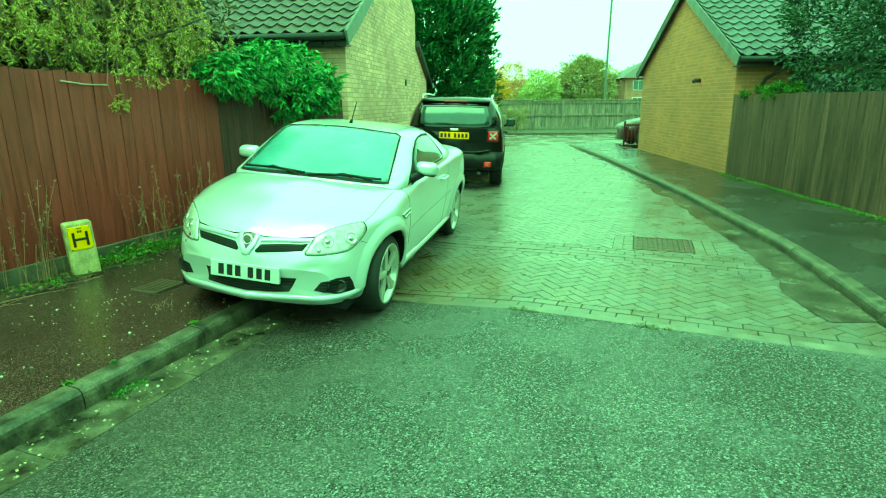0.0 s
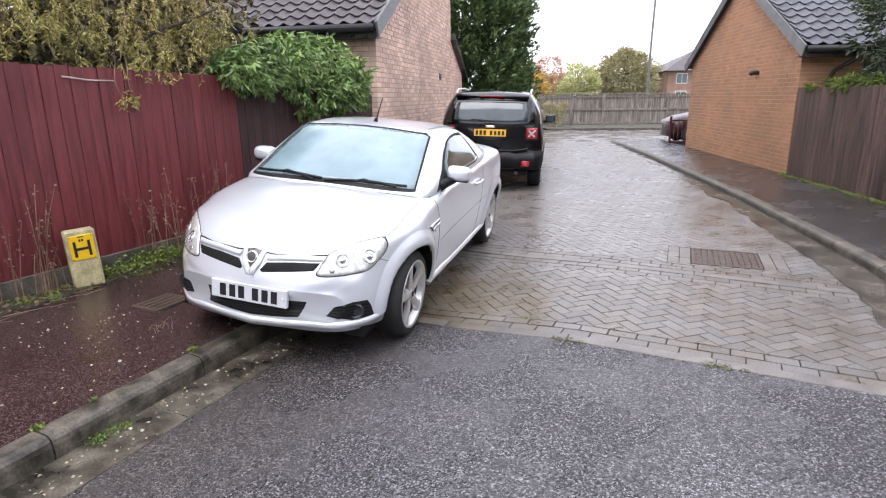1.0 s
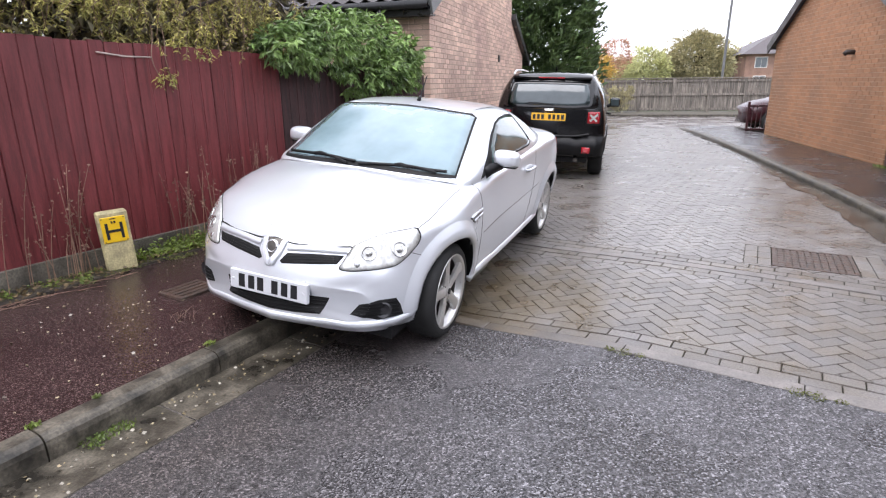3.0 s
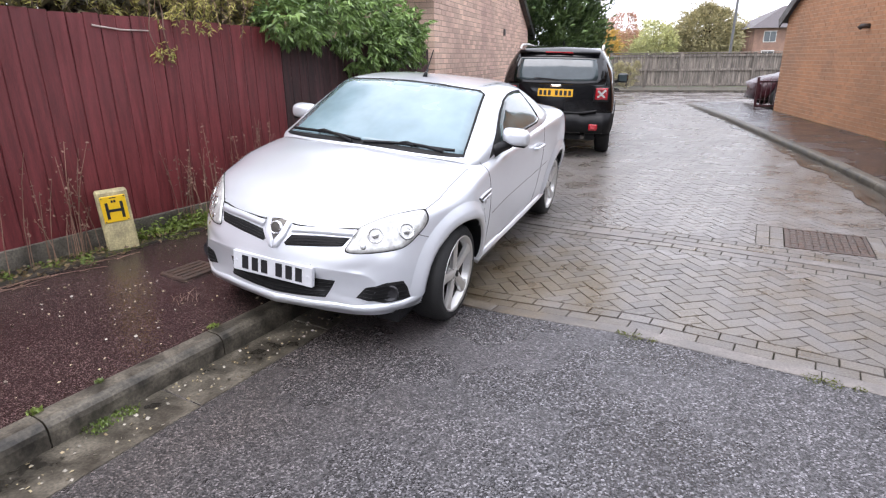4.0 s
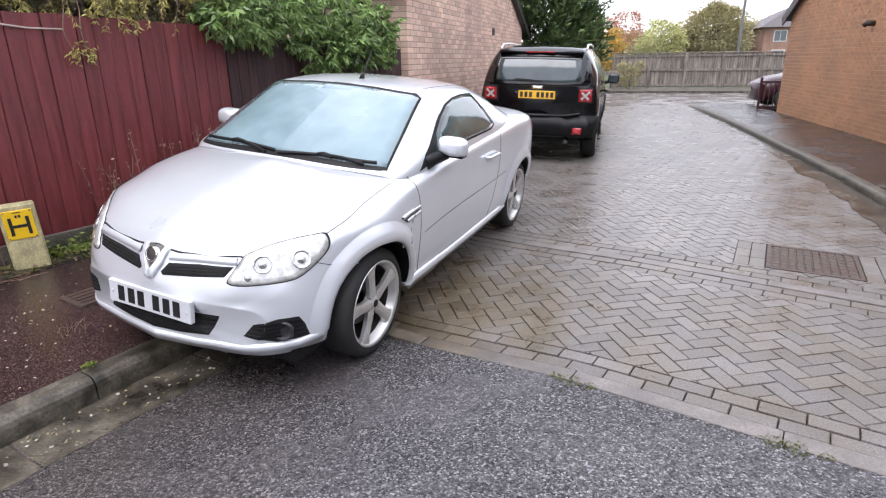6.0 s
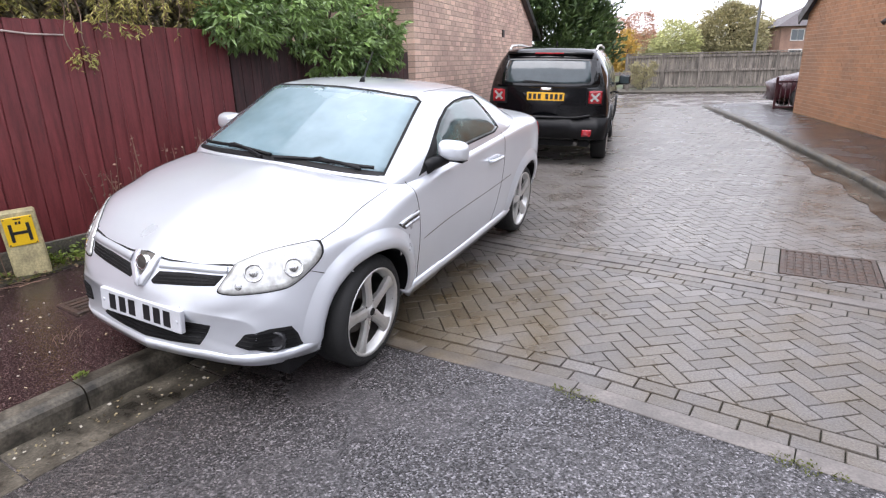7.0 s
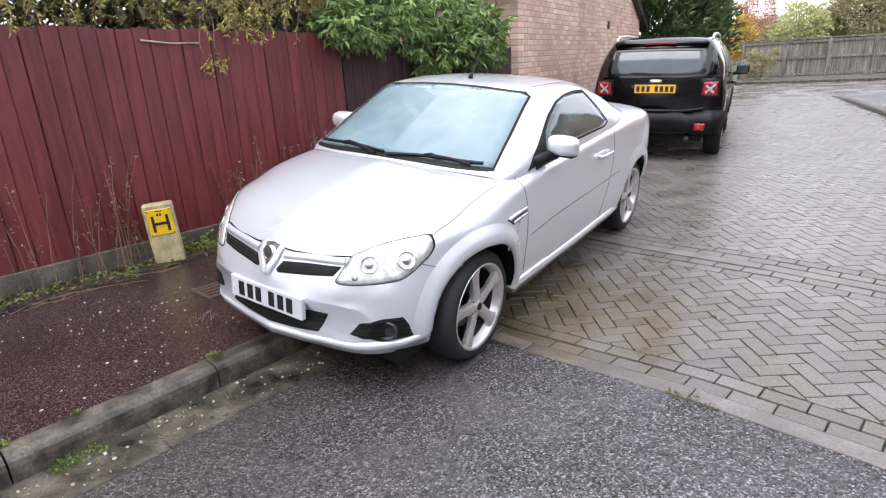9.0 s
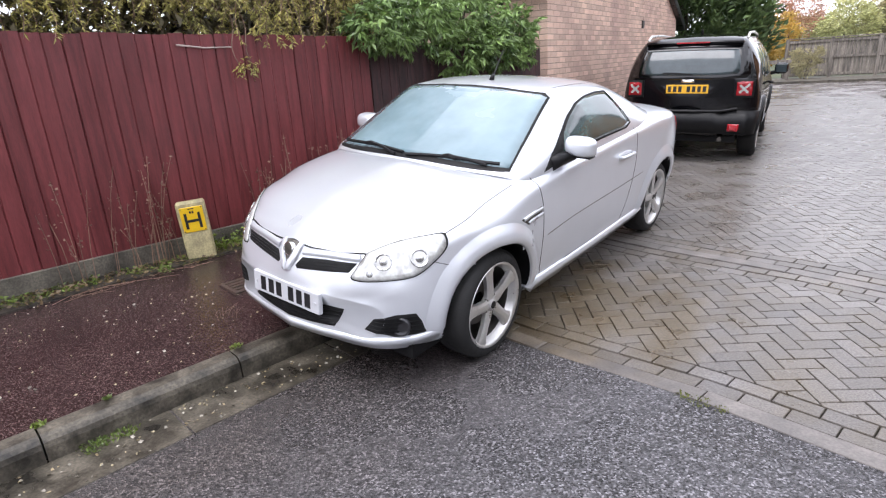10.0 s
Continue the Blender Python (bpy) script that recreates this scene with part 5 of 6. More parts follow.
# ---- houses ----
def brick_face(parent, m, poly, material_part, material_rest, near, pitch=(0.225, 0.075), joint=0.010, proud=0.006, cap=300):
    """Bricks laid in stretcher bond on a wall face; m maps (s, z, out) to the place. Bricks with s inside near are single parts."""
    V, F = [], []
    n = len(poly)
    planes = []
    for i in range(n):
        (x0, y0), (x1, y1) = poly[i], poly[(i + 1) % n]
        a, b = -(y1 - y0), (x1 - x0)
        planes.append((a, b, a * x0 + b * y0))
    s0, s1 = min(p[0] for p in poly), max(p[0] for p in poly)
    z0, z1 = min(p[1] for p in poly), max(p[1] for p in poly)
    count = 0
    rnd = random.Random(3)
    row = 0
    z = z0
    while z < z1:
        s = s0 - (pitch[0] / 2 if row % 2 else 0)
        while s < s1:
            q = [(s, z), (s + pitch[0] - joint, z), (s + pitch[0] - joint, z + pitch[1] - joint), (s, z + pitch[1] - joint)]
            for pl in planes:
                q = clip(q, *pl)
                if len(q) < 3:
                    break
            if len(q) > 2:
                o = proud + rnd.uniform(-0.0015, 0.0015)
                lo = [m @ Vector((x, y, -0.004)) for x, y in q]
                hi = [m @ Vector((x, y, o)) for x, y in q]
                k = len(q)
                fs = [tuple(range(k, 2 * k))] + [(i, (i + 1) % k, k + (i + 1) % k, k + i) for i in range(k)]
                if near[0] <= s <= near[1] and near[2] <= z <= near[3] and count < cap:
                    mesh_part("brick", lo + hi, fs, material_part, parent)
                    count += 1
                else:
                    b = len(V)
                    V += lo + hi
                    F += [tuple(b + i for i in f) for f in fs]
            s += pitch[0]
        z += pitch[1]
        row += 1
    if V:
        tagged(mesh_part("brickwork", V, F, material_rest, parent), kind="stuff")


def tile_mesh(w=0.33, l=0.38):
    """One pantile: x across, y up the slope, z out."""
    bm = bmesh.new()
    n = 12
    rows = []
    for y, dz in ((0, 0.0), (l, -0.03)):
        rows.append([[bm.verts.new((w * i / n, y, dz + 0.046 * (0.5 + 0.5 * math.cos(i / n * math.tau)) ** 1.3 + t)) for i in range(n + 1)] for t in (0.014, 0.0)])
    for i in range(n):
        bm.faces.new((rows[0][0][i], rows[0][0][i + 1], rows[1][0][i + 1], rows[1][0][i]))
        bm.faces.new((rows[0][1][i + 1], rows[0][1][i], rows[0][0][i], rows[0][0][i + 1])[::-1])
        bm.faces.new((rows[1][1][i], rows[1][1][i + 1], rows[0][1][i + 1], rows[0][1][i]))
    bm.faces.new((rows[0][0][0], rows[1][0][0], rows[1][1][0], rows[0][1][0]))
    bm.faces.new((rows[0][0][n], rows[0][1][n], rows[1][1][n], rows[1][0][n]))
    bmesh.ops.recalc_face_normals(bm, faces=bm.faces)
    return bm


def tiled_slope(parent, m, cols, rows, material, w=0.235, step=0.30):
    """Rows of single tiles up a roof slope; m: x across, y up the slope, z out."""
    me = None
    for j in range(rows):
        for i in range(cols):
            mm = m @ Matrix.Translation((i * w, j * step, 0.03))
            if me is None:
                ob = part("tile", tile_mesh(w + 0.012), material, parent)
                ob.data.shade_flat()
                me = ob.data
            else:
                ob = new("tile", me)
                ob.parent = parent
            ob.matrix_basis = mm


# house with the pale gable
LH = Matrix.Translation((-1.6, 9.36, 0)) @ Matrix.Rotation(radians(90 - 6.4), 4, "Z")  # x along the gable, y away from the road
house = empty("house", label="pale pink brick house with a dark tiled roof", category="house")


def wall_prism(name, m, poly, thick, material, parent):
    """A wall on an outline (s, z), its outer face on m's y = 0."""
    bm = bmesh.new()
    A = [bm.verts.new(m @ Vector((s, 0, z))) for s, z in poly]
    B = [bm.verts.new(m @ Vector((s, thick, z))) for s, z in poly]
    bm.faces.new(A)
    bm.faces.new(B[::-1])
    for i in range(len(poly)):
        bm.faces.new((A[i], A[(i + 1) % len(poly)], B[(i + 1) % len(poly)], B[i]))
    bmesh.ops.recalc_face_normals(bm, faces=bm.faces)
    return part(name, bm, material, parent)


def face(m):
    """(s, z, out) to a place, for a wall whose outer face is m's y = 0."""
    return m @ Matrix(((1, 0, 0, 0), (0, 0, -1, 0), (0, 1, 0, 0), (0, 0, 0, 1)))


gab = [(0, -0.1), (6.5, -0.1), (6.5, 3.80), (4.4, 4.88), (0, 2.55)]
wl = wall_prism("wall", LH, gab, 0.3, MORTAR, house)
brick_face(wl, face(LH), gab, BRICK_LO, BRICK_L, (0, 2.6, 1.0, 2.6))
ext = [(6.52, -0.1), (8.3, -0.1), (8.3, 2.2), (6.52, 2.95)]
we = wall_prism("wall", LH, ext, 0.3, MORTAR, house)
brick_face(we, face(LH), ext, BRICK_LO, BRICK_L, (9, 9, 9, 9))
# front wall under the eaves, facing the fence
LHF = LH @ Matrix(((0, 1, 0, 0), (1, 0, 0, 0), (0, 0, 1, 0), (0, 0, 0, 1)))
fw = [(0.31, -0.1), (7.0, -0.1), (7.0, 2.42), (0.31, 2.42)]
wf = wall_prism("wall", LHF, fw, 0.3, MORTAR, house)
brick_face(wf, face(LHF), fw, BRICK_LO, BRICK_L, (9, 9, 9, 9))
brick_face(wf, face(LHF), [(0.0, -0.1), (0.305, -0.1), (0.305, 2.38), (0.0, 2.38)], BRICK_LO, BRICK_L, (9, 9, 9, 9))
PITCH = math.atan(0.53)
RS = LH @ Matrix.Translation((-0.26, -0.10, 2.545)) @ Matrix(((0, math.cos(PITCH), -math.sin(PITCH), 0), (1, 0, 0, 0), (0, math.sin(PITCH), math.cos(PITCH), 0), (0, 0, 0, 1)))
rf = part("roof", boxed((0, 0, -0.06), (7.2, 5.4, 0.0), RS), GAP, house, "dark tiled roof slope")
tiled_slope(rf, RS, 28, 10, TILE)
part("verge", boxed((-0.03, -0.02, -0.16), (0.02, 5.4, 0.075), RS, 0.008), VERGE, house, "grey verge strip")
part("gutter", tube(bmesh.new(), [LH @ Vector((-0.32, y, 2.52)) for y in (-0.08, 3.5, 7.1)], 0.058, 10), GUTTER, house, "black plastic gutter", True)
part("fascia", boxed((-0.26, -0.1, 2.38), (-0.23, 7.1, 2.57), LH), GUTTER, house, "black fascia board")
part("soffit", boxed((-0.23, -0.1, 2.39), (-0.01, 7.1, 2.41), LH), GUTTER, house)
part("downpipe", tube(bmesh.new(), [LH @ Vector(p) for p in ((-0.32, 0.62, 2.48), (-0.30, 0.62, 2.34), (-0.1, 0.62, 2.2), (-0.07, 0.62, 2.0), (-0.07, 0.62, 0.1))], 0.036, 10), GUTTER, house, "black downpipe", True)
part("barge_board", boxed((0, -0.12, -0.13), (2.6, 0.14, 0.03), LH @ Matrix.Translation((6.5, 0, 3.06)) @ Matrix.Rotation(math.atan(0.42), 4, "Y"), 0.008), GUTTER, house, "black barge board of the lean-to roof")
part("roof", boxed((0, 0.1, 0.0), (2.6, 6, 0.06), LH @ Matrix.Translation((6.5, 0, 3.1)) @ Matrix.Rotation(math.atan(0.42), 4, "Y")), TILE, house)
part("wall_vent", boxed((4.93, -0.03, 1.93), (5.07, 0.01, 2.07), LH, 0.006), DARKWOOD, house, "small dark wall vent")

# orange brick house
RH = Matrix.Translation((5.47, 11.15, 0)) @ Matrix.Rotation(radians(90 - 2.0), 4, "Z") @ Matrix.Scale(-1, 4, (0, 1, 0))
house2 = empty("house", label="orange brick house with a grey tiled gable roof", category="house")
gab2 = [(0, 0.0), (6.1, 0.0), (6.1, 2.33), (3.05, 3.95), (0, 2.33)]
w2 = wall_prism("wall", RH, gab2, 0.3, MORTAR_R, house2)
brick_face(w2, face(RH), gab2, BRICK_RO, BRICK_R, (0, 2.2, 0.3, 2.2))
RHF = RH @ Matrix(((0, 1, 0, 0), (1, 0, 0, 0), (0, 0, 1, 0), (0, 0, 0, 1)))
fw2 = [(0.31, 0.0), (7, 0.0), (7, 2.35), (0.31, 2.35)]
w3 = wall_prism("wall", RHF, fw2, 0.3, MORTAR_R, house2)
brick_face(w3, face(RHF), [(0.0, 0.0), (1.9, 0.0), (1.9, 2.3), (0.0, 2.3)], BRICK_RO, BRICK_R, (9, 9, 9, 9))
PITCH2 = math.atan(0.531)
RS2 = RH @ Matrix.Translation((-0.30, -0.10, 2.27)) @ Matrix(((0, math.cos(PITCH2), -math.sin(PITCH2), 0), (1, 0, 0, 0), (0, math.sin(PITCH2), math.cos(PITCH2), 0), (0, 0, 0, 1)))
rf2 = part("roof", boxed((0, 0, -0.06), (7.2, 4.0, 0.0), RS2), GAP, house2, "slate-grey tiled roof slope")
tiled_slope(rf2, RS2, 24, 12, TILE_R)
part("verge", boxed((-0.03, -0.02, -0.15), (0.0, 4.0, 0.05), RS2, 0.006), VERGE, house2, "weathered grey barge board")
RS3 = RH @ Matrix.Translation((6.40, -0.10, 2.27)) @ Matrix(((0, -math.cos(PITCH2), math.sin(PITCH2), 0), (1, 0, 0, 0), (0, math.sin(PITCH2), math.cos(PITCH2), 0), (0, 0, 0, 1)))
part("roof", boxed((0, 0, -0.06), (7.2, 4.0, 0.05), RS3), TILE_R, house2, "far roof slope")
part("verge", boxed((-0.03, -0.02, -0.16), (0.0, 4.0, 0.06), RS3, 0.006), DARKWOOD, house2, "dark barge board")
part("gutter", tube(bmesh.new(), [RH @ Vector((-0.36, y, 2.24)) for y in (-0.1, 3.5, 7.1)], 0.055, 10), GUTTER, house2, "black gutter", True)
part("fascia", boxed((-0.30, -0.08, 2.11), (-0.27, 7.1, 2.28), RH), DARKWOOD, house2, "dark fascia board")
part("soffit", boxed((-0.27, -0.08, 2.12), (-0.01, 7.1, 2.14), RH), DARKWOOD, house2)
part("downpipe", tube(bmesh.new(), [RH @ Vector(p) for p in ((-0.36, 0.7, 2.2), (-0.34, 0.7, 2.08), (-0.10, 0.5, 1.9), (-0.07, 0.45, 1.75), (-0.07, 0.5, 0.1))], 0.036, 10), DARKWOOD, house2, "dark downpipe", True)
wn = part("window", boxed((-0.02, 1.0, 1.15), (0.06, 2.6, 2.05), RH, 0.006), DARKWOOD, house2, "dark-framed window with a pale blind")
part("pane", boxed((-0.03, 1.06, 1.22), (-0.021, 2.54, 1.98), RH), DARKGLASS, wn)
vt = part("overflow_pipe", tube(bmesh.new(), [RH @ Vector((1.72, 0.02, 1.94)), RH @ Vector((1.72, -0.13, 1.94)), RH @ Vector((1.74, -0.16, 1.90))], 0.045, 10), DARKWOOD, house2, "short dark flue pipe", True)
bm = bmesh.new()
prism(bm, [(-7, 11), (-1.75, 9.7), (-0.9, 17.5), (-7, 18)], -0.12, 0.02)
tagged(link("house_floor", bm, SOIL), "dark ground inside the house", "floor", kind="structure")

# ---- hydrant marker ----
pm = Matrix.Translation((-3.085, 4.535, 0.06)) @ Matrix.Rotation(radians(46), 4, "Z") @ Matrix.Rotation(radians(-2.5), 4, "Y")
CREAM = mat("cream_painted_concrete", (0.52, 0.45, 0.24), 0.65, var=0.2, scale=9, fine=70, bump=0.4, col2=(0.30, 0.26, 0.15))
YELLOW = mat("yellow_enamel", (0.80, 0.50, 0.01), 0.35, var=0.05, bump=0)
post = empty("hydrant_marker", pm, label="cream concrete hydrant marker post with yellow H plate", category="marker post")
bm = bmesh.new()
box(bm, (-0.108, -0.0, -0.1), (0.108, 0.10, 0.50), None, 0.012)
part("post", bm, CREAM, post)
pl = part("plate", boxed((-0.085, -0.008, 0.262), (0.085, 0.004, 0.462), None, 0.003), YELLOW, post, "yellow enamel plate with black H")
for lo, hi in (((-0.060, 0.29), (-0.040, 0.415)), ((0.040, 0.29), (0.060, 0.415)), ((-0.042, 0.342), (0.042, 0.362)), ((-0.016, 0.412), (-0.003, 0.430)), ((0.003, 0.412), (0.016, 0.430)), ((-0.022, 0.445), (0.022, 0.451))):
    part("mark", boxed((lo[0], -0.0105, lo[1]), (hi[0], -0.0075, hi[1])), INK, pl)
for x in (-0.075, 0.075):
    for z in (0.272, 0.452):
        part("screw", boxed((x - 0.004, -0.011, z - 0.004), (x + 0.004, -0.007, z + 0.004)), STEEL, pl)

# ---- covers in the ground ----
DM = Matrix.Translation((2.385, 5.885, 0.0)) @ Matrix.Rotation(radians(-18), 4, "Z")
cover = empty("drain_cover", DM, label="rusty brown iron drain cover with raised studs", category="drain cover")
bm = boxed((-0.30, -0.30, -0.05), (0.30, 0.30, -0.006))
part("base", bm, RUST, cover)
for lo, hi in (((-0.30, -0.30), (0.30, -0.27)), ((-0.30, 0.27), (0.30, 0.30)), ((-0.30, -0.268), (-0.27, 0.268)), ((0.27, -0.268), (0.30, 0.268))):
    part("frame", boxed((*lo, -0.03), (*hi, 0.004), None, 0.002), RUST, cover)
for i in range(10):
    for j in range(7):
        x, y = -0.235 + i * 0.052, -0.225 + j * 0.075
        part("stud", boxed((x - 0.021, y - 0.031, -0.02), (x + 0.021, y + 0.031, 0.003), None, 0.003), RUST, cover)
toby = empty("stopcock_cover", Matrix.Translation((-2.33, 4.25, 0.078)) @ Matrix.Rotation(radians(70), 4, "Z"), label="small rusty iron cover set in the footway", category="drain cover")
part("lid", boxed((-0.16, -0.13, -0.03), (0.16, 0.13, 0.004), None, 0.004), RUST, toby)
for k in range(4):
    part("rib", boxed((-0.13, -0.09 + k * 0.055, 0.0), (0.13, -0.07 + k * 0.055, 0.009)), RUST, toby)

# ---- street lamp and far house ----
lampc = empty("street_lamp", label="tall slim grey lamp post beyond the fence", category="street lamp")
part("pole", tube(bmesh.new(), [(10.45, 40, -0.2), (10.5, 40, 5), (10.6, 40, 10)], 0.085, 10, 0.06), mat("galvanised", (0.16, 0.16, 0.16), 0.5, metal=0.5, var=0.1), lampc)
part("arm", tube(bmesh.new(), [(10.6, 40, 10), (10.3, 39.8, 10.4), (9.6, 39.5, 10.5)], 0.04, 8), GUTTER, lampc)
part("head", boxed((9.1, 39.4, 10.42), (9.65, 39.6, 10.55), None, 0.03), GUTTER, lampc)
FHM = Matrix.Translation((18.2, 62, 0))
farhouse = empty("house", FHM, label="distant two-storey brick house with a hipped roof", category="house")
bm = boxed((0, 0, -0.2), (9, 8, 3.9))
part("wall", bm, mat("distant_brick", (0.33, 0.2, 0.15), 0.8, var=0.15, scale=1.5), farhouse)
bm = bmesh.new()
b4 = [bm.verts.new(p) for p in ((-0.5, -0.5, 3.85), (9.5, -0.5, 3.85), (9.5, 8.5, 3.85), (-0.5, 8.5, 3.85))]
t2 = [bm.verts.new(p) for p in ((3.5, 4, 6.0), (6.5, 4, 6.0))]
for f in ((b4[0], b4[1], t2[1], t2[0]), (b4[1], b4[2], t2[1]), (b4[2], b4[3], t2[0], t2[1]), (b4[3], b4[0], t2[0]), tuple(b4[::-1])):
    bm.faces.new(f)
part("roof", bm, TILE, farhouse)
for x in (0.8, 2.9, 5.4):
    for z in (0.9, 2.6):
        wn = part("window", boxed((x, -0.06, z), (x + 1.1, 0.0, z + 1.0)), WHITE, farhouse)
        for k in range(2):
            part("pane", boxed((x + 0.06 + k * 0.51, -0.075, z + 0.07), (x + 0.53 + k * 0.51, -0.061, z + 0.93)), DARKGLASS, wn)

# ---- trees and shrubs ----
rnd = random.Random(11)
# dense conifer
con = empty("conifer", Matrix.Translation((-0.75, 20.9, 0)), label="tall dense dark green conifer behind the house", category="tree")
part("trunk", tube(bmesh.new(), [(0, 0, -0.2), (0.03, 0, 4), (0, 0, 8)], 0.16, 8, 0.04), BARK, con)
P, D = [], []
for k in range(1500):
    z = rnd.uniform(0.4, 8.8)
    R = (2.28 if z < 4.2 else 2.28 * (9.4 - z) / 5.2) * rnd.choice((rnd.uniform(0.8, 1.05), rnd.uniform(0.3, 1.0))) * (0.75 + 0.25 * min(1, z / 1.6))
    a = rnd.uniform(0, math.tau)
    c = Vector((R * math.cos(a), R * math.sin(a), z))
    out = Vector((math.cos(a), math.sin(a), 0.75)).normalized()
    for _ in range(34):
        t = rnd.uniform(-0.45, 0.28)
        o = Vector((rnd.gauss(0, 0.085), rnd.gauss(0, 0.085), rnd.gauss(0, 0.085)))
        P.append(c + out * t + o)
        D.append(out + Vector((rnd.gauss(0, 0.5), rnd.gauss(0, 0.5), rnd.gauss(0, 0.4))))
V, F = leaves_mesh(P, D, 0.21, rnd, 0.42)
tagged(mesh_part("crown", V, F, LEAF_CONIFER, con), kind="stuff")

tree("tree", (1.9, 31.6, 0), 2.9, [((0.35, 0, 1.75), (1.0, 0.7, 1.1)), ((-0.3, 0, 1.2), (0.8, 0.6, 0.9))], 8000, 0.12, LEAF_GOLD, "small tree with golden autumn leaves", seed=2)
tree("tree", (2.9, 33.2, 0), 3.7, [((0, 0, 2.6), (1.2, 0.9, 0.85)), ((0.5, 0, 3.0), (0.8, 0.7, 0.6))], 3400, 0.11, LEAF_PINK, "small tree with russet autumn leaves", seed=3)
tree("tree", (8.6, 58.0, 0), 4.4, [((0, 0, 3.0), (1.7, 1.6, 1.4)), ((1.0, 0, 2.4), (1.3, 1, 0.9))], 6000, 0.24, LEAF_YELLOW, "yellowing tree beyond the fence", seed=4)
tree("tree", (13.3, 60.0, 0), 5.8, [((0, 0, 3.4), (3.0, 2.4, 1.9)), ((0.3, 0, 4.9), (1.5, 1.3, 0.9)), ((-1.6, 0, 2.6), (1.6, 1.4, 1.2)), ((1.8, 0, 2.8), (1.5, 1.3, 1.3))], 16000, 0.26, LEAF_OLIVE, "broad olive-brown autumn tree beyond the fence", trunk=0.25, seed=5, spread=0.36)
tree("tree", (6.0, 64.0, 0), 4.0, [((0, 0, 2.4), (2.6, 1.6, 1.3))], 6000, 0.26, LEAF_YELLOW, "pale green tree in the distance", seed=6)
tree("tree", (17.6, 66.0, 0), 5.0, [((0, 0, 2.8), (2.4, 1.6, 1.7))], 6000, 0.26, LEAF_OLIVE, "thin bare-topped tree in the distance", seed=7)
tree("tree", (22.5, 72.0, 0), 5.4, [((0, 0, 3.6), (3.4, 2.0, 1.7))], 6000, 0.3, LEAF_YELLOW, "pale tree in the distance", seed=8)
tree("tree", (27.0, 66.0, 0), 5.0, [((0, 0, 3.0), (3.4, 2.0, 2.0))], 6000, 0.3, LEAF_OLIVE, "autumn tree in the distance", seed=9)
# far thicket
P, D = clump_points([((x, 74, 1.4), (3.2, 1.5, 1.4 + 0.5 * math.sin(x))) for x in range(-14, 44, 4)], 16000, rnd)
V, F = leaves_mesh(P, D, 0.34, rnd, 0.5)
tagged(mesh_part("thicket", V, F, LEAF_OLIVE), "distant hazy belt of autumn trees", "woods", kind="stuff")
bush = empty("bush", Matrix.Translation((3.35, 29.5, 0.05)), label="loose olive-green bush before the far fence", category="bush")
part("stems", tube(bmesh.new(), [(0, 0, 0), (0.05, 0, 0.4), (0.1, 0, 0.8)], 0.03, 6, 0.01), BARK, bush)
P, D = clump_points([((0, 0, 0.6), (0.5, 0.4, 0.5)), ((0.25, 0, 0.85), (0.35, 0.3, 0.4)), ((-0.3, 0, 0.75), (0.35, 0.3, 0.45))], 2600, rnd, spread=0.3)
V, F = leaves_mesh(P, D, 0.09, rnd, 0.4)
tagged(mesh_part("crown", V, F, LEAF_OLIVE, bush), kind="stuff")

barrier = empty("low_barrier", Matrix.Translation((1.2, 29.0, 0.05)), label="low weathered timber post-and-rail barrier by the bush", category="barrier")
for x in (0.0, 0.75, 1.5):
    part("post", boxed((x - 0.05, -0.05, 0.0), (x + 0.05, 0.05, 0.78), None, 0.01), FENCE_GREY, barrier)
part("rail", boxed((-0.1, -0.085, 0.66), (1.6, -0.05, 0.80), None, 0.006), FENCE_GREY, barrier)

# hedge over the brown fence
hedge = empty("hedge", Matrix.Translation((6.55, 9.75, 0)), label="tall dark evergreen hedge above the brown fence", category="hedge")
part("stems", tube(bmesh.new(), [(0, 0, 0), (0.05, 0, 1.2), (0.1, 0, 2.4)], 0.05, 6, 0.02), BARK, hedge)
# nearer lobes are added out of view to shade the right of the road
P, D = clump_points([((0.0, 0.1, 2.7), (1.0, 0.75, 1.5)), ((0.3, -1.3, 2.7), (1.2, 1.2, 1.5)), ((0.2, -3.2, 2.6), (1.1, 1.3, 1.5)), ((0.1, -5.2, 2.6), (1.1, 1.3, 1.4)), ((0.0, -7.0, 2.5), (1.0, 1.2, 1.4))], 42000, rnd, clumps=1400, spread=0.2)
V, F = leaves_mesh(P, D, 0.085, rnd, 0.5)
tagged(mesh_part("foliage", V, F, LEAF_HEDGE, hedge), kind="stuff")
fern = empty("creeper", Matrix.Translation((5.55, 10.1, 1.6)), label="trailing green fronds on top of the brown fence", category="plant")
P, D = clump_points([((0, 0.2, 0.02), (0.2, 0.7, 0.10)), ((0.0, -0.5, 0.05), (0.2, 0.5, 0.13))], 1500, rnd, clumps=60)
V, F = leaves_mesh(P, D, 0.09, rnd, 0.28, droop=0.4)
tagged(mesh_part("foliage", V, F, LEAF_WEED, fern), kind="stuff")

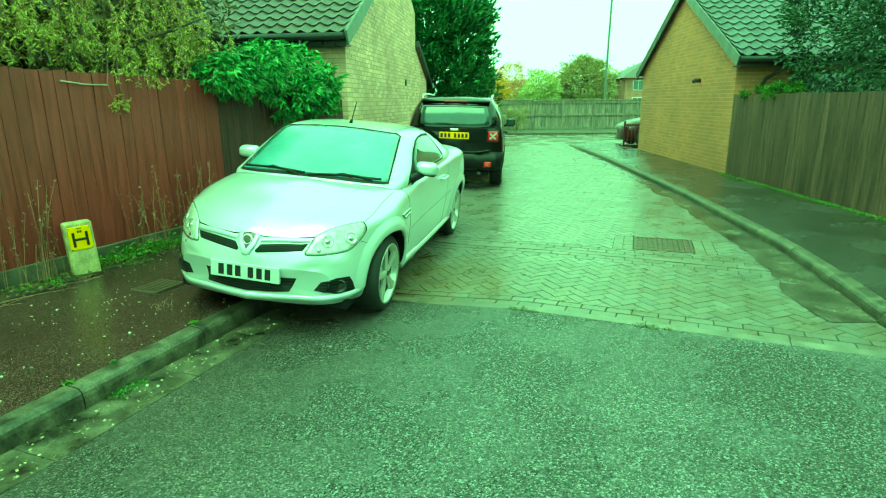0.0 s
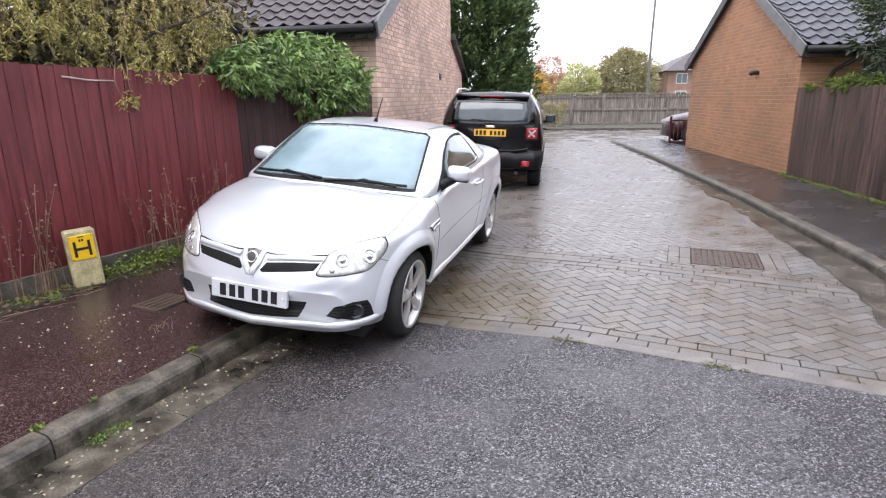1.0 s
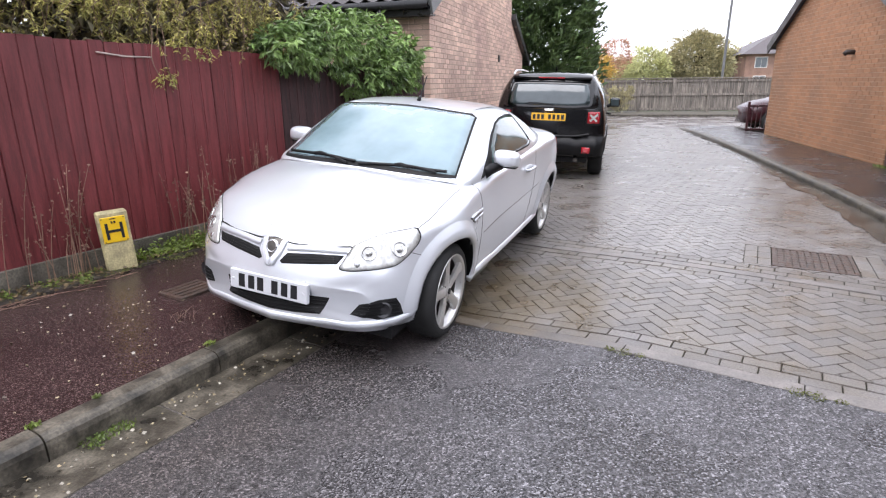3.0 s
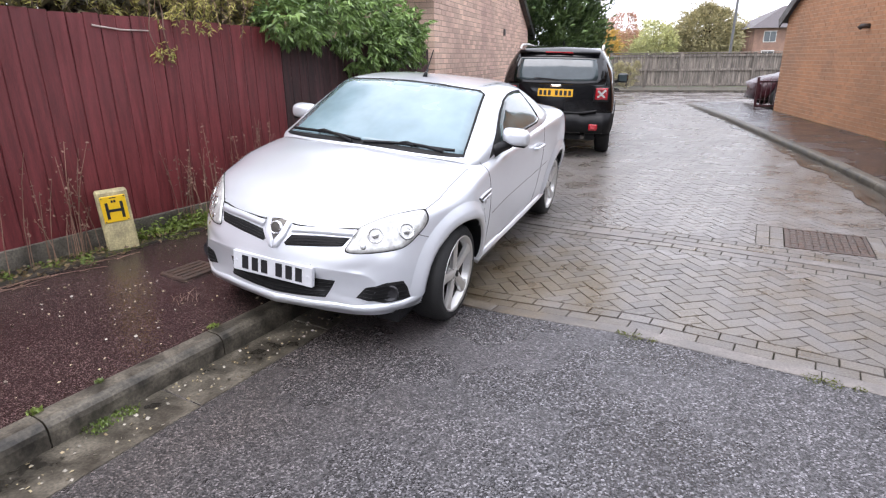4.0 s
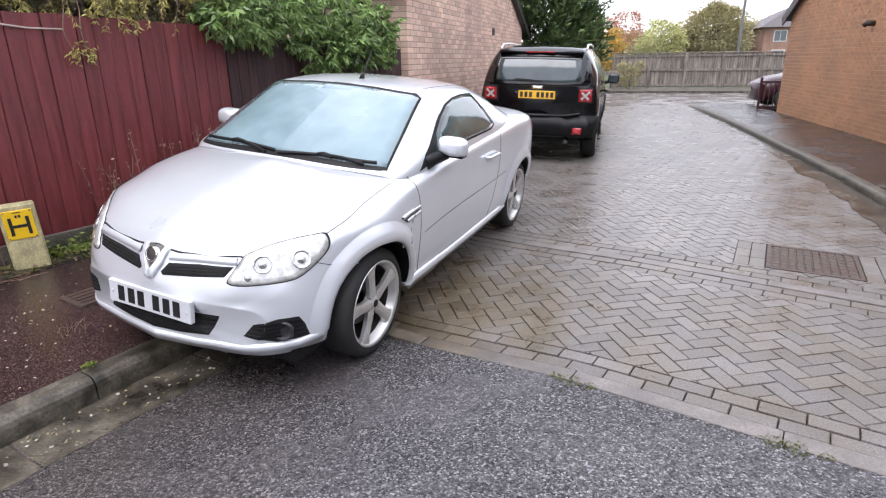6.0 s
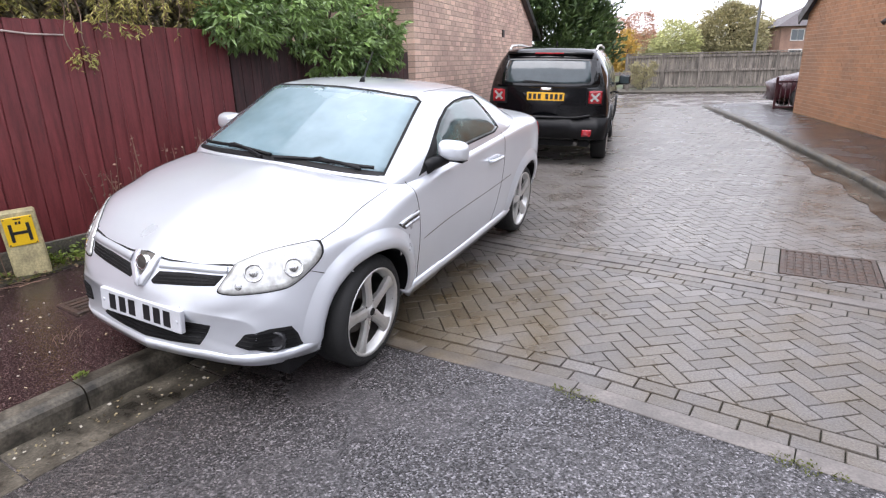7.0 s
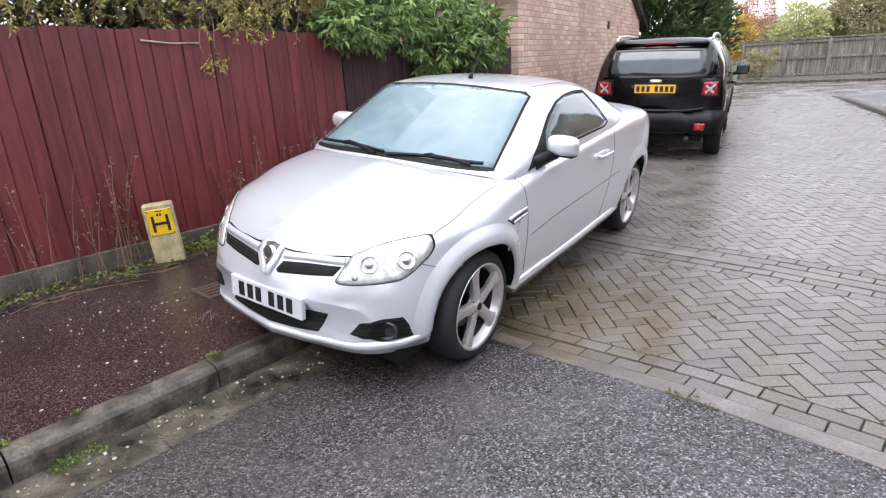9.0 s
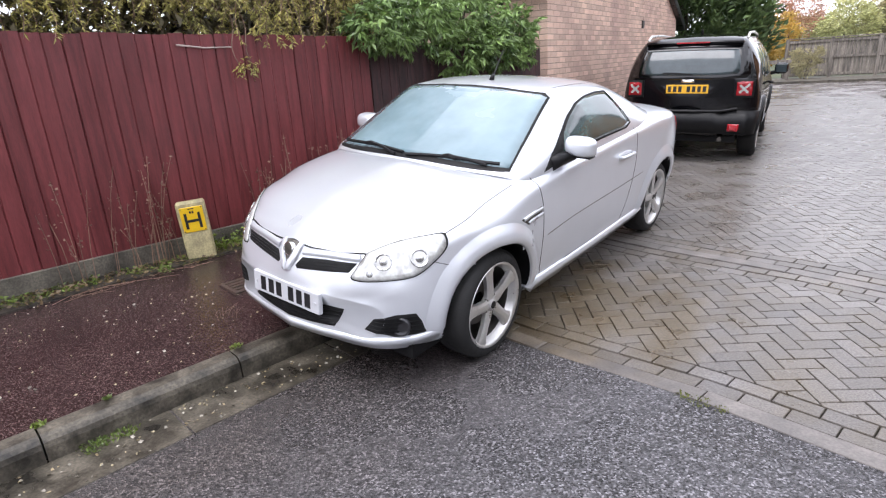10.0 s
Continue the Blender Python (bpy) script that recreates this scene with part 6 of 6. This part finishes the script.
# shrub that hangs over the dark fence
shrub = empty("shrub", Matrix.Translation((-2.45, 7.75, 0)), label="leafy green shrub hanging over the dark fence", category="shrub")
bm = bmesh.new()
for k in range(9):
    a = rnd.uniform(0, math.tau)
    tube(bm, [(0.0, 0, 0), (0.1 * math.cos(a), 0.3 * math.sin(a), 1.1), (0.35 * math.cos(a), 0.9 * math.sin(a), 2.1)], 0.022, 6, 0.008)
part("stems", bm, BARK, shrub)
P, D = [], []
lobes = [((0.15, -0.75, 1.93), (0.42, 0.55, 0.34)), ((0.2, -0.1, 2.0), (0.45, 0.55, 0.42)), ((0.3, 0.65, 1.95), (0.45, 0.55, 0.40)), ((0.35, -0.05, 1.6), (0.30, 0.45, 0.30)), ((0.5, 0.55, 1.62), (0.28, 0.45, 0.30)), ((0.0, -1.2, 1.85), (0.35, 0.4, 0.22)), ((0.62, 1.05, 1.75), (0.28, 0.28, 0.35))]
for c, r in lobes:
    for _ in range(140):
        d = Vector((rnd.gauss(0, 1), rnd.gauss(0, 1), rnd.gauss(0, 1))).normalized()
        cc = Vector(c) + Vector((d.x * r[0], d.y * r[1], d.z * r[2])) * rnd.uniform(0.6, 1.05)
        ax = (d + Vector((0.3, -0.2, 0.1))).normalized()
        for k in range(11):  # a whorl of drooping leaves
            o = Vector((rnd.gauss(0, 1), rnd.gauss(0, 1), rnd.gauss(0, 0.6)))
            P.append(cc + ax * rnd.uniform(-0.05, 0.04))
            D.append(ax * 0.5 + o * 0.7)
V, F = leaves_mesh(P, D, 0.10, rnd, 0.33, 0.1, 0.65)
tagged(mesh_part("foliage", V, F, LEAF_SHRUB, shrub), kind="stuff")

# twisted willow behind and over the red fence
willow = empty("willow", Matrix.Translation((-4.1, 5.6, 0)), label="twisted willow with yellow-green leaves drooping over the fence", category="tree")
bm = bmesh.new()
part("trunk", tube(bm, [(0, 0, 0), (0.1, -0.1, 1.2), (-0.05, 0.1, 2.4), (0.1, 0, 3.6)], 0.13, 8, 0.05), BARK, willow, "brown twisting trunk", True)
for k in range(10):
    a = rnd.uniform(0, math.tau)
    pts = [(0, 0, 1.3 + 0.12 * k)]
    for j in range(6):
        r = 0.28 * (j + 1)
        pts.append((r * math.cos(a) + rnd.uniform(-0.1, 0.1), r * 1.3 * math.sin(a) + rnd.uniform(-0.1, 0.1), 1.5 + 0.12 * k + 0.16 * j + rnd.uniform(-0.08, 0.08)))
    part("limb", tube(bmesh.new(), pts, 0.035, 6, 0.01), BARK, willow, "", True)
Vt, P, D = bmesh.new(), [], []
for k in range(420):
    y = rnd.uniform(2.2, 6.75)
    b = fpt(y, rnd.uniform(-0.75, 0.16))
    over = (b - fpt(y)).dot(Vector((FD.y, -FD.x)))
    z1 = rnd.uniform(2.0, 3.4)
    z0 = rnd.uniform(1.66, 1.9) if over > 0.02 and 5.2 < y < 6.5 else rnd.uniform(1.75, 2.2)
    pts = []
    ph = rnd.uniform(0, 6)
    for j in range(8):
        t = j / 7
        pts.append(Vector((b.x + 4.1 + 0.05 * math.sin(ph + 9 * t), b.y - 5.6 + 0.05 * math.cos(ph * 1.3 + 8 * t), z1 + (z0 - z1) * t)))
    tube(Vt, pts, 0.0045, 4, 0.002)
    for _ in range(70):
        j = rnd.randint(0, 6)
        q = pts[j].lerp(pts[j + 1], rnd.random())
        P.append(q)
        D.append(Vector((rnd.gauss(0, 0.7), rnd.gauss(0, 0.7), -0.5)))
for y in (5.22, 5.32):  # the two trails that hang down before the boards
    b = fpt(y, 0.05)
    pts = [Vector((b.x + 4.1 + 0.02 * math.sin(5 * t + y * 9), b.y - 5.6 + 0.03 * math.sin(7 * t), 1.95 - 0.43 * t)) for t in np.linspace(0, 1, 9)]
    tube(Vt, pts, 0.005, 5, 0.003)
    for _ in range(38):
        P.append(pts[-1] + Vector((rnd.gauss(0, 0.012), rnd.gauss(0, 0.03), rnd.gauss(0.02, 0.04))))
        D.append(Vector((rnd.gauss(0, 0.7), rnd.gauss(0, 0.7), -0.6)))
tagged(part("twig_growth", Vt, DRY, willow, "thin curling twigs"), kind="stuff")
V, F = leaves_mesh(P, D, 0.048, rnd, 0.24)
tagged(mesh_part("foliage", V, F, LEAF_WILLOW, willow), kind="stuff")
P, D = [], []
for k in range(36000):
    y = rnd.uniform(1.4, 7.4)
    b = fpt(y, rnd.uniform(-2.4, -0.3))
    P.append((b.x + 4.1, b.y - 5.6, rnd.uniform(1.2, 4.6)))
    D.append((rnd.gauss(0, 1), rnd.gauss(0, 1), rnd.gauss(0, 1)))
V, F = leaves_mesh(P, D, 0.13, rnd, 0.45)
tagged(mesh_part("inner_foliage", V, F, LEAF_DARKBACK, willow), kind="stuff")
stick = empty("stick", label="pale dry stick caught on the fence", category="stick")
a, b = fpt(4.79, 0.04), fpt(5.2, 0.04)
part("twig", tube(bmesh.new(), [(*a, 1.725), (*((a + b) / 2), 1.70), (*b, 1.70)], 0.008, 6, 0.006), mat("pale_stick", (0.42, 0.34, 0.30), 0.7), stick)

# ---- weeds, moss and litter ----
weeds = empty("weeds", label="low green weeds along the foot of the fence", category="weeds", kind="stuff")
P, D = [], []
for k in range(150):
    y = rnd.choice([rnd.uniform(4.75, 6.0), rnd.uniform(4.75, 5.6), rnd.uniform(2.5, 4.5)])
    b = fpt(y, abs(rnd.gauss(0.10, 0.06)) + 0.02)
    h = 0.10 if y > 4.7 else 0.03
    for _ in range(18):
        P.append((b.x + rnd.gauss(0, 0.03), b.y + rnd.gauss(0, 0.03), 0.09 + abs(rnd.gauss(0, h * 0.5))))
        D.append((rnd.gauss(0, 1), rnd.gauss(0, 1), rnd.uniform(0, 0.8)))
V, F = leaves_mesh(P, D, 0.035, rnd, 0.6)
mesh_part("leaves", V, F, LEAF_WEED, weeds)
stalks = empty("dry_weeds", label="thin dry brown weed stalks before the red fence", category="weeds", kind="stuff")
bm, P, D = bmesh.new(), [], []
for y0, nst in ((3.9, 7), (4.25, 8), (4.42, 9), (5.25, 10), (5.5, 9), (5.85, 10), (6.15, 7)):
    for k in range(nst):
        b = fpt(y0 + rnd.gauss(0, 0.07), 0.06 + rnd.uniform(0, 0.1))
        h = rnd.uniform(0.35, 0.88)
        lx, ly = rnd.gauss(0, 0.07), rnd.gauss(0, 0.10)
        pts = [Vector((b.x + lx * t * t, b.y + ly * t * t, 0.09 + h * t)) for t in (0, 0.35, 0.7, 1.0)]
        tube(bm, pts, 0.0034, 4, 0.0018)
        for _ in range(10):
            q = pts[2].lerp(pts[3], rnd.uniform(-0.6, 1))
            P.append(q + Vector((rnd.gauss(0, 0.012), rnd.gauss(0, 0.012), 0)))
            D.append((rnd.gauss(0, 1), rnd.gauss(0, 1), rnd.gauss(0.4, 0.6)))
part("stems", bm, DRY, stalks)
V, F = leaves_mesh(P, D, 0.024, rnd, 0.7)
mesh_part("seed_heads", V, F, DRY, stalks)

tuft = empty("dry_tuft", label="small tuft of dry straw-coloured grass at the kerb", category="weeds", kind="stuff")
bm = bmesh.new()
for k in range(18):
    x, y = -2.08 + rnd.gauss(0, 0.035), 3.8 + rnd.gauss(0, 0.04)
    lx, ly, h = rnd.gauss(0, 0.035), rnd.gauss(0, 0.035), rnd.uniform(0.02, 0.08)
    tube(bm, [(x, y, pz(x, y)), (x + lx * 0.4, y + ly * 0.4, pz(x, y) + h * 0.7), (x + lx, y + ly, pz(x, y) + h)], 0.0014, 4, 0.0007)
for k in range(26):
    b = fpt(rnd.uniform(3.6, 4.5), rnd.uniform(0.22, 0.42))
    a, l, z = rnd.gauss(1.0, 0.35), rnd.uniform(0.08, 0.3), pz(b.x, b.y) + 0.006
    tube(bm, [(b.x, b.y, z), (b.x + l * 0.5 * math.cos(a), b.y + l * 0.5 * math.sin(a), z + 0.006), (b.x + l * math.cos(a), b.y + l * math.sin(a), z)], 0.0025, 4, 0.0015)
part("blades", bm, DRY, tuft)


def moss_patch(name, spots, label, size=0.012, material=None, n=90, cat="moss"):
    ob = empty(name, label=label, category=cat, kind="stuff")
    P, D = [], []
    for x, y, z, r in spots:
        for _ in range(int(n * r / 0.06)):
            a, q = rnd.uniform(0, math.tau), r * math.sqrt(rnd.random())
            P.append((x + q * math.cos(a), y + q * math.sin(a), z))
            D.append((rnd.gauss(0, 0.7), rnd.gauss(0, 0.7), 0.7))
    V, F = leaves_mesh(P, D, size, rnd, 0.6)
    mesh_part("tufts", V, F, material or MOSS, ob)
    return ob


spots = []
for k in range(90):
    y = rnd.uniform(2.0, 6.2)
    b = fpt(y, abs(rnd.gauss(0.12, 0.08)) + 0.02)
    spots.append((b.x, b.y, 0.095, rnd.uniform(0.03, 0.08)))
moss_patch("moss", spots, "green moss along the foot of the fence", 0.016)
kp = [(xl(y) + o, y, z if o < 0 else gz(xl(y) + o, y) + 0.014, r) for y, o, z, r in ((1.55, -0.12, 0.05, 0.03), (2.70, 0.05, -0.055, 0.06), (2.84, 0.05, -0.055, 0.05), (2.77, 0.04, -0.04, 0.06), (2.62, -0.13, 0.05, 0.03), (3.5, -0.14, 0.05, 0.035), (2.88, -0.13, 0.05, 0.02), (1.2, 0.03, -0.06, 0.05))]
moss_patch("kerb_moss", kp, "bright moss tufts in the kerb joints", 0.018, LEAF_WEED)
moss_patch("band_moss", [(*(BAND[0] + BAND[1] * s), 0.0, r) for s, r in ((0.80, 0.03), (0.88, 0.05), (0.97, 0.03), (1.72, 0.05), (1.8, 0.05), (1.9, 0.03))], "thin moss along the paving edge", 0.012)
moss_patch("verge_weeds", [(5.27 + 0.03 * (y - 8), y, 0.12, 0.06) for y in np.arange(5.5, 11.2, 0.16)], "weeds along the foot of the brown fence", 0.03, LEAF_WEED, 40, "weeds")
moss_patch("wall_moss", [(5.45 + 0.033 * (y - 11), y, 0.10, 0.05) for y in np.arange(11.2, 17.2, 0.2)], "moss along the foot of the brick wall", 0.025, MOSS, 30)
soil = bmesh.new()
q0, q1, q2, q3 = fpt(0.8, 0.01), fpt(6.6, 0.01), fpt(6.6, 0.26), fpt(0.8, 0.34)
prism(soil, [tuple(q) for q in (q0, q3, q2, q1)], 0.03, 0.102, 0.006)
tagged(link("soil_strip", soil, SOIL), "dark damp soil along the fence", "soil", kind="structure")
litter = empty("litter", label="pale fallen leaves and grit on the wet footway", category="litter", kind="stuff")
P, D = [], []
for k in range(620):
    y = rnd.uniform(1.2, 5.4)
    x = rnd.choice((rnd.uniform(xf(y) + 0.2, xl(y) - 0.14), rnd.uniform(xl(y) + 0.02, xl(y) + 0.28)))
    z = pz(x, y) + 0.003 if x < xl(y) - 0.12 else (0.05 if x < xl(y) else gz(x, y) + 0.009)
    P.append((x, y, z))
    D.append((rnd.gauss(0, 1), rnd.gauss(0, 1), 0.05))
V, F = leaves_mesh(P, D, 0.018, rnd, 0.65, 0.02)
mesh_part("bits", V, F, LITTER, litter)
P, D = [], []
for k in range(230):
    y = rnd.uniform(1.0, 4.3)
    x = xl(y) + rnd.uniform(0.02, 0.30) if k % 3 else rnd.uniform(xf(y) + 0.3, xl(y) - 0.14)
    P.append((x, y, pz(x, y) + 0.004 if x < xl(y) - 0.12 else gz(x, y) + 0.009))
    D.append((rnd.gauss(0, 1), rnd.gauss(0, 1), 0.05))
V, F = leaves_mesh(P, D, 0.02, rnd, 0.75, 0.05)
mesh_part("grit", V, F, mat("pale_grit", (0.36, 0.33, 0.27), 0.6, island=0.3), litter)
P, D = [], []
for k in range(1500):
    y = rnd.uniform(1.6, 6.2)
    b = fpt(y, 0.05 + abs(rnd.gauss(0.10, 0.12)))
    P.append((b.x, b.y, max(0.106, pz(b.x, b.y) + 0.004) + rnd.uniform(0, 0.012)))
    D.append((rnd.gauss(0, 1), rnd.gauss(0, 1), rnd.uniform(0.0, 0.35)))
V, F = leaves_mesh(P, D, 0.034, rnd, 0.6, 0.03)
mesh_part("dead_leaves", V, F, leaf_mat("dead_leaves", (0.17, 0.12, 0.06), (0.06, 0.04, 0.02)), litter)
silt = bmesh.new()
for j in range(98):
    y = 3.6 + j * 0.16
    w0, w1 = (0.40 + 0.16 * noise.noise(Vector((v * 1.3, 0, 3))) - 0.022 * (v - 3.6) + 0.05 * noise.noise(Vector((v * 5, 2, 3))) for v in (y, y + 0.16))
    q = [(xr(y) - w0, y), (xr(y) - 0.003, y), (xr(y + 0.16) - 0.003, y + 0.16), (xr(y + 0.16) - w1, y + 0.16)]
    vs = [silt.verts.new((a, b, 0.0055)) for a, b in q]
    silt.faces.new(vs)
bmesh.ops.remove_doubles(silt, verts=silt.verts, dist=0.001)
SILT = mat("wet_brown_silt", (0.095, 0.083, 0.068), 0.18, var=0.3, scale=3, fine=60, bump=0.3, rough_var=0.14)
tagged(link("silt", silt, SILT), "wet brown silt and puddle water along the kerb", "silt", kind="structure")


# ---- paving blocks ----
def inside_road(poly, margin=0.012):
    y = sum(p[1] for p in poly) / len(poly)
    a0, a1 = xl(y - 0.1), xl(y + 0.1)
    poly = clip(poly, 0.2, -(a1 - a0), a0 * 0.2 - (a1 - a0) * (y - 0.1) + margin * 0.2)
    if len(poly) < 3:
        return poly
    b0, b1 = xr(y - 0.1), xr(y + 0.1)
    return clip(poly, -0.2, (b1 - b0), -(b0 * 0.2 - (b1 - b0) * (y - 0.1)) + margin * 0.2)


def block_at(poly, name, parent, material, rest=None, top=0.0):
    """One block on the road's slope, as a part, or added to the joined rest."""
    n = len(poly)
    cx, cy = sum(p[0] for p in poly) / n, sum(p[1] for p in poly) / n
    V = []
    jit = random.uniform(-0.0015, 0.0015) + top
    for k, dz in ((1, -0.03), (1, -0.003), (0.968, 0.0)):
        V += [(cx + (x - cx) * k, cy + (y - cy) * k, gz(x, y) + dz + jit) for x, y in poly]
    F = [tuple(range(2 * n, 3 * n))]
    for r in (0, 1):
        F += [(r * n + i, r * n + (i + 1) % n, (r + 1) * n + (i + 1) % n, (r + 1) * n + i) for i in range(n)]
    if rest is None:
        mesh_part(name, V, F, material, parent)
    else:
        b = len(rest[0])
        rest[0].extend(V)
        rest[1].extend(tuple(b + i for i in f) for f in F)


def line_frame(line):
    e = line[1]
    n = Vector((-e.y, e.x))
    return line[0], e, n


def half(line, t, sign):
    """Half-plane on one side of a line moved by t."""
    o, e, n = line_frame(line)
    c = (o + n * t).dot(n)
    return (n.x * sign, n.y * sign, c * sign)


def course(line, t0, t1, length, name, parent, material, top=0.0, joint=0.006, rest=None, shift=0.0):
    """A row of blocks along a line."""
    o, e, n = line_frame(line)
    s = -2.5 + shift
    while s < 5.5:
        q = [o + e * a + n * b for a, b in ((s, t0), (s + length - joint, t0), (s + length - joint, t1), (s, t1))]
        q = inside_road([tuple(v) for v in q])
        if len(q) > 2:
            block_at(q, name, parent, material, rest, top)
        s += length


random.seed(5)
edge = empty("paving_edge", label="pale concrete strip and block courses across the road", category="paving", kind="structure")
course(BAND, 0.0, 0.100, 0.886, "strip", edge, STRIP, 0.003, shift=0.714)
course(BAND, 0.108, 0.194, 0.184, "block", edge, PAVER)
course(BAND, 0.210, 0.296, 0.184, "block", edge, PAVER, shift=0.1)
edge2 = empty("paving_edge", label="second pale strip and block courses across the road", category="paving", kind="structure")
course(LINE2, -0.213, -0.127, 0.184, "block", edge2, PAVER)
course(LINE2, -0.111, -0.022, 0.184, "block", edge2, PAVER, shift=0.1)
course(LINE2, 0.0, 0.10, 0.92, "strip", edge2, STRIP, 0.002)
course(LINE2, 0.114, 0.20, 0.184, "block", edge2, PAVER, shift=0.07)
course(LINE2, 0.216, 0.300, 0.184, "block", edge2, PAVER, shift=0.16)
# blocks round the drain cover
dax, day = Vector((math.cos(radians(-18)), math.sin(radians(-18)))), Vector((-math.sin(radians(-18)), math.cos(radians(-18))))
dc = Vector((2.385, 5.885))
for sx in (-1, 1):
    for c in range(2):
        for k in range(3):
            a0 = 0.308 + c * 0.104
            q = [dc + dax * sx * a + day * b for a, b in ((a0, -0.30 + k * 0.203), (a0 + 0.099, -0.30 + k * 0.203), (a0 + 0.099, -0.30 + k * 0.203 + 0.198), (a0, -0.30 + k * 0.203 + 0.198))]
            q = [tuple(v) for v in (q if sx > 0 else q[::-1])]
            block_at(q, "block", edge2, PAVER)


def round_drain(poly):
    """The pieces of a block that lie outside the drain and its blocks."""
    out, inner = [], poly
    for ax, h in ((dax, 0.515), (-dax, 0.515), (day, 0.312), (-day, 0.312)):
        c = dc.dot(ax) + h
        q = clip(inner, ax.x, ax.y, c)
        if len(q) > 2:
            out.append(q)
        inner = clip(inner, -ax.x, -ax.y, -c)
        if len(inner) < 3:
            break
    return out


paving = empty("paving", label="wet grey herringbone paving blocks", category="paving", kind="structure")
ang = math.atan2(BAND[1].y, BAND[1].x) + radians(45)
ex, ey = Vector((math.cos(ang), math.sin(ang))), Vector((-math.sin(ang), math.cos(ang)))
W, J = 0.0925, 0.0065
h1, h2, h3 = half(BAND, 0.306, 1), half(LINE2, -0.221, -1), half(LINE2, 0.312, 1)
rest = ([], [])
near_n = 0
for p in range(-260, 260):
    for q in range(-130, 130):
        bx, by = (p + 2 * q) * W, (p - 2 * q) * W
        for lo, hi in (((0, 0), (2, 1)), ((2, -1), (3, 1))):
            corners = ((bx + lo[0] * W, by + lo[1] * W), (bx + hi[0] * W - J, by + lo[1] * W), (bx + hi[0] * W - J, by + hi[1] * W - J), (bx + lo[0] * W, by + hi[1] * W - J))
            wpt = [BAND[0] + ex * a + ey * b for a, b in corners]
            c = sum(wpt, Vector((0, 0))) / 4
            if not (2.5 < c.y < 20.4 and -2.6 < c.x < 4.6):
                continue
            poly = inside_road([tuple(v) for v in wpt])
            if len(poly) < 3:
                continue
            A = clip(poly, *h1)
            A = clip(A, *h2) if len(A) > 2 else A
            if len(A) > 2:
                if near_n < 300 and c.x > -0.6:
                    block_at(A, "block", paving, PAVER)
                    near_n += 1
                else:
                    block_at(A, "block", None, PAVER_J, rest)
                continue
            B = clip(poly, *h3)
            if len(B) > 2:
                for piece in (round_drain(B) if (c - dc).length < 0.9 else [B]):
                    block_at(piece, "block", None, PAVER_J, rest)
tagged(mesh_part("field", rest[0], rest[1], PAVER_J, paving), kind="stuff")
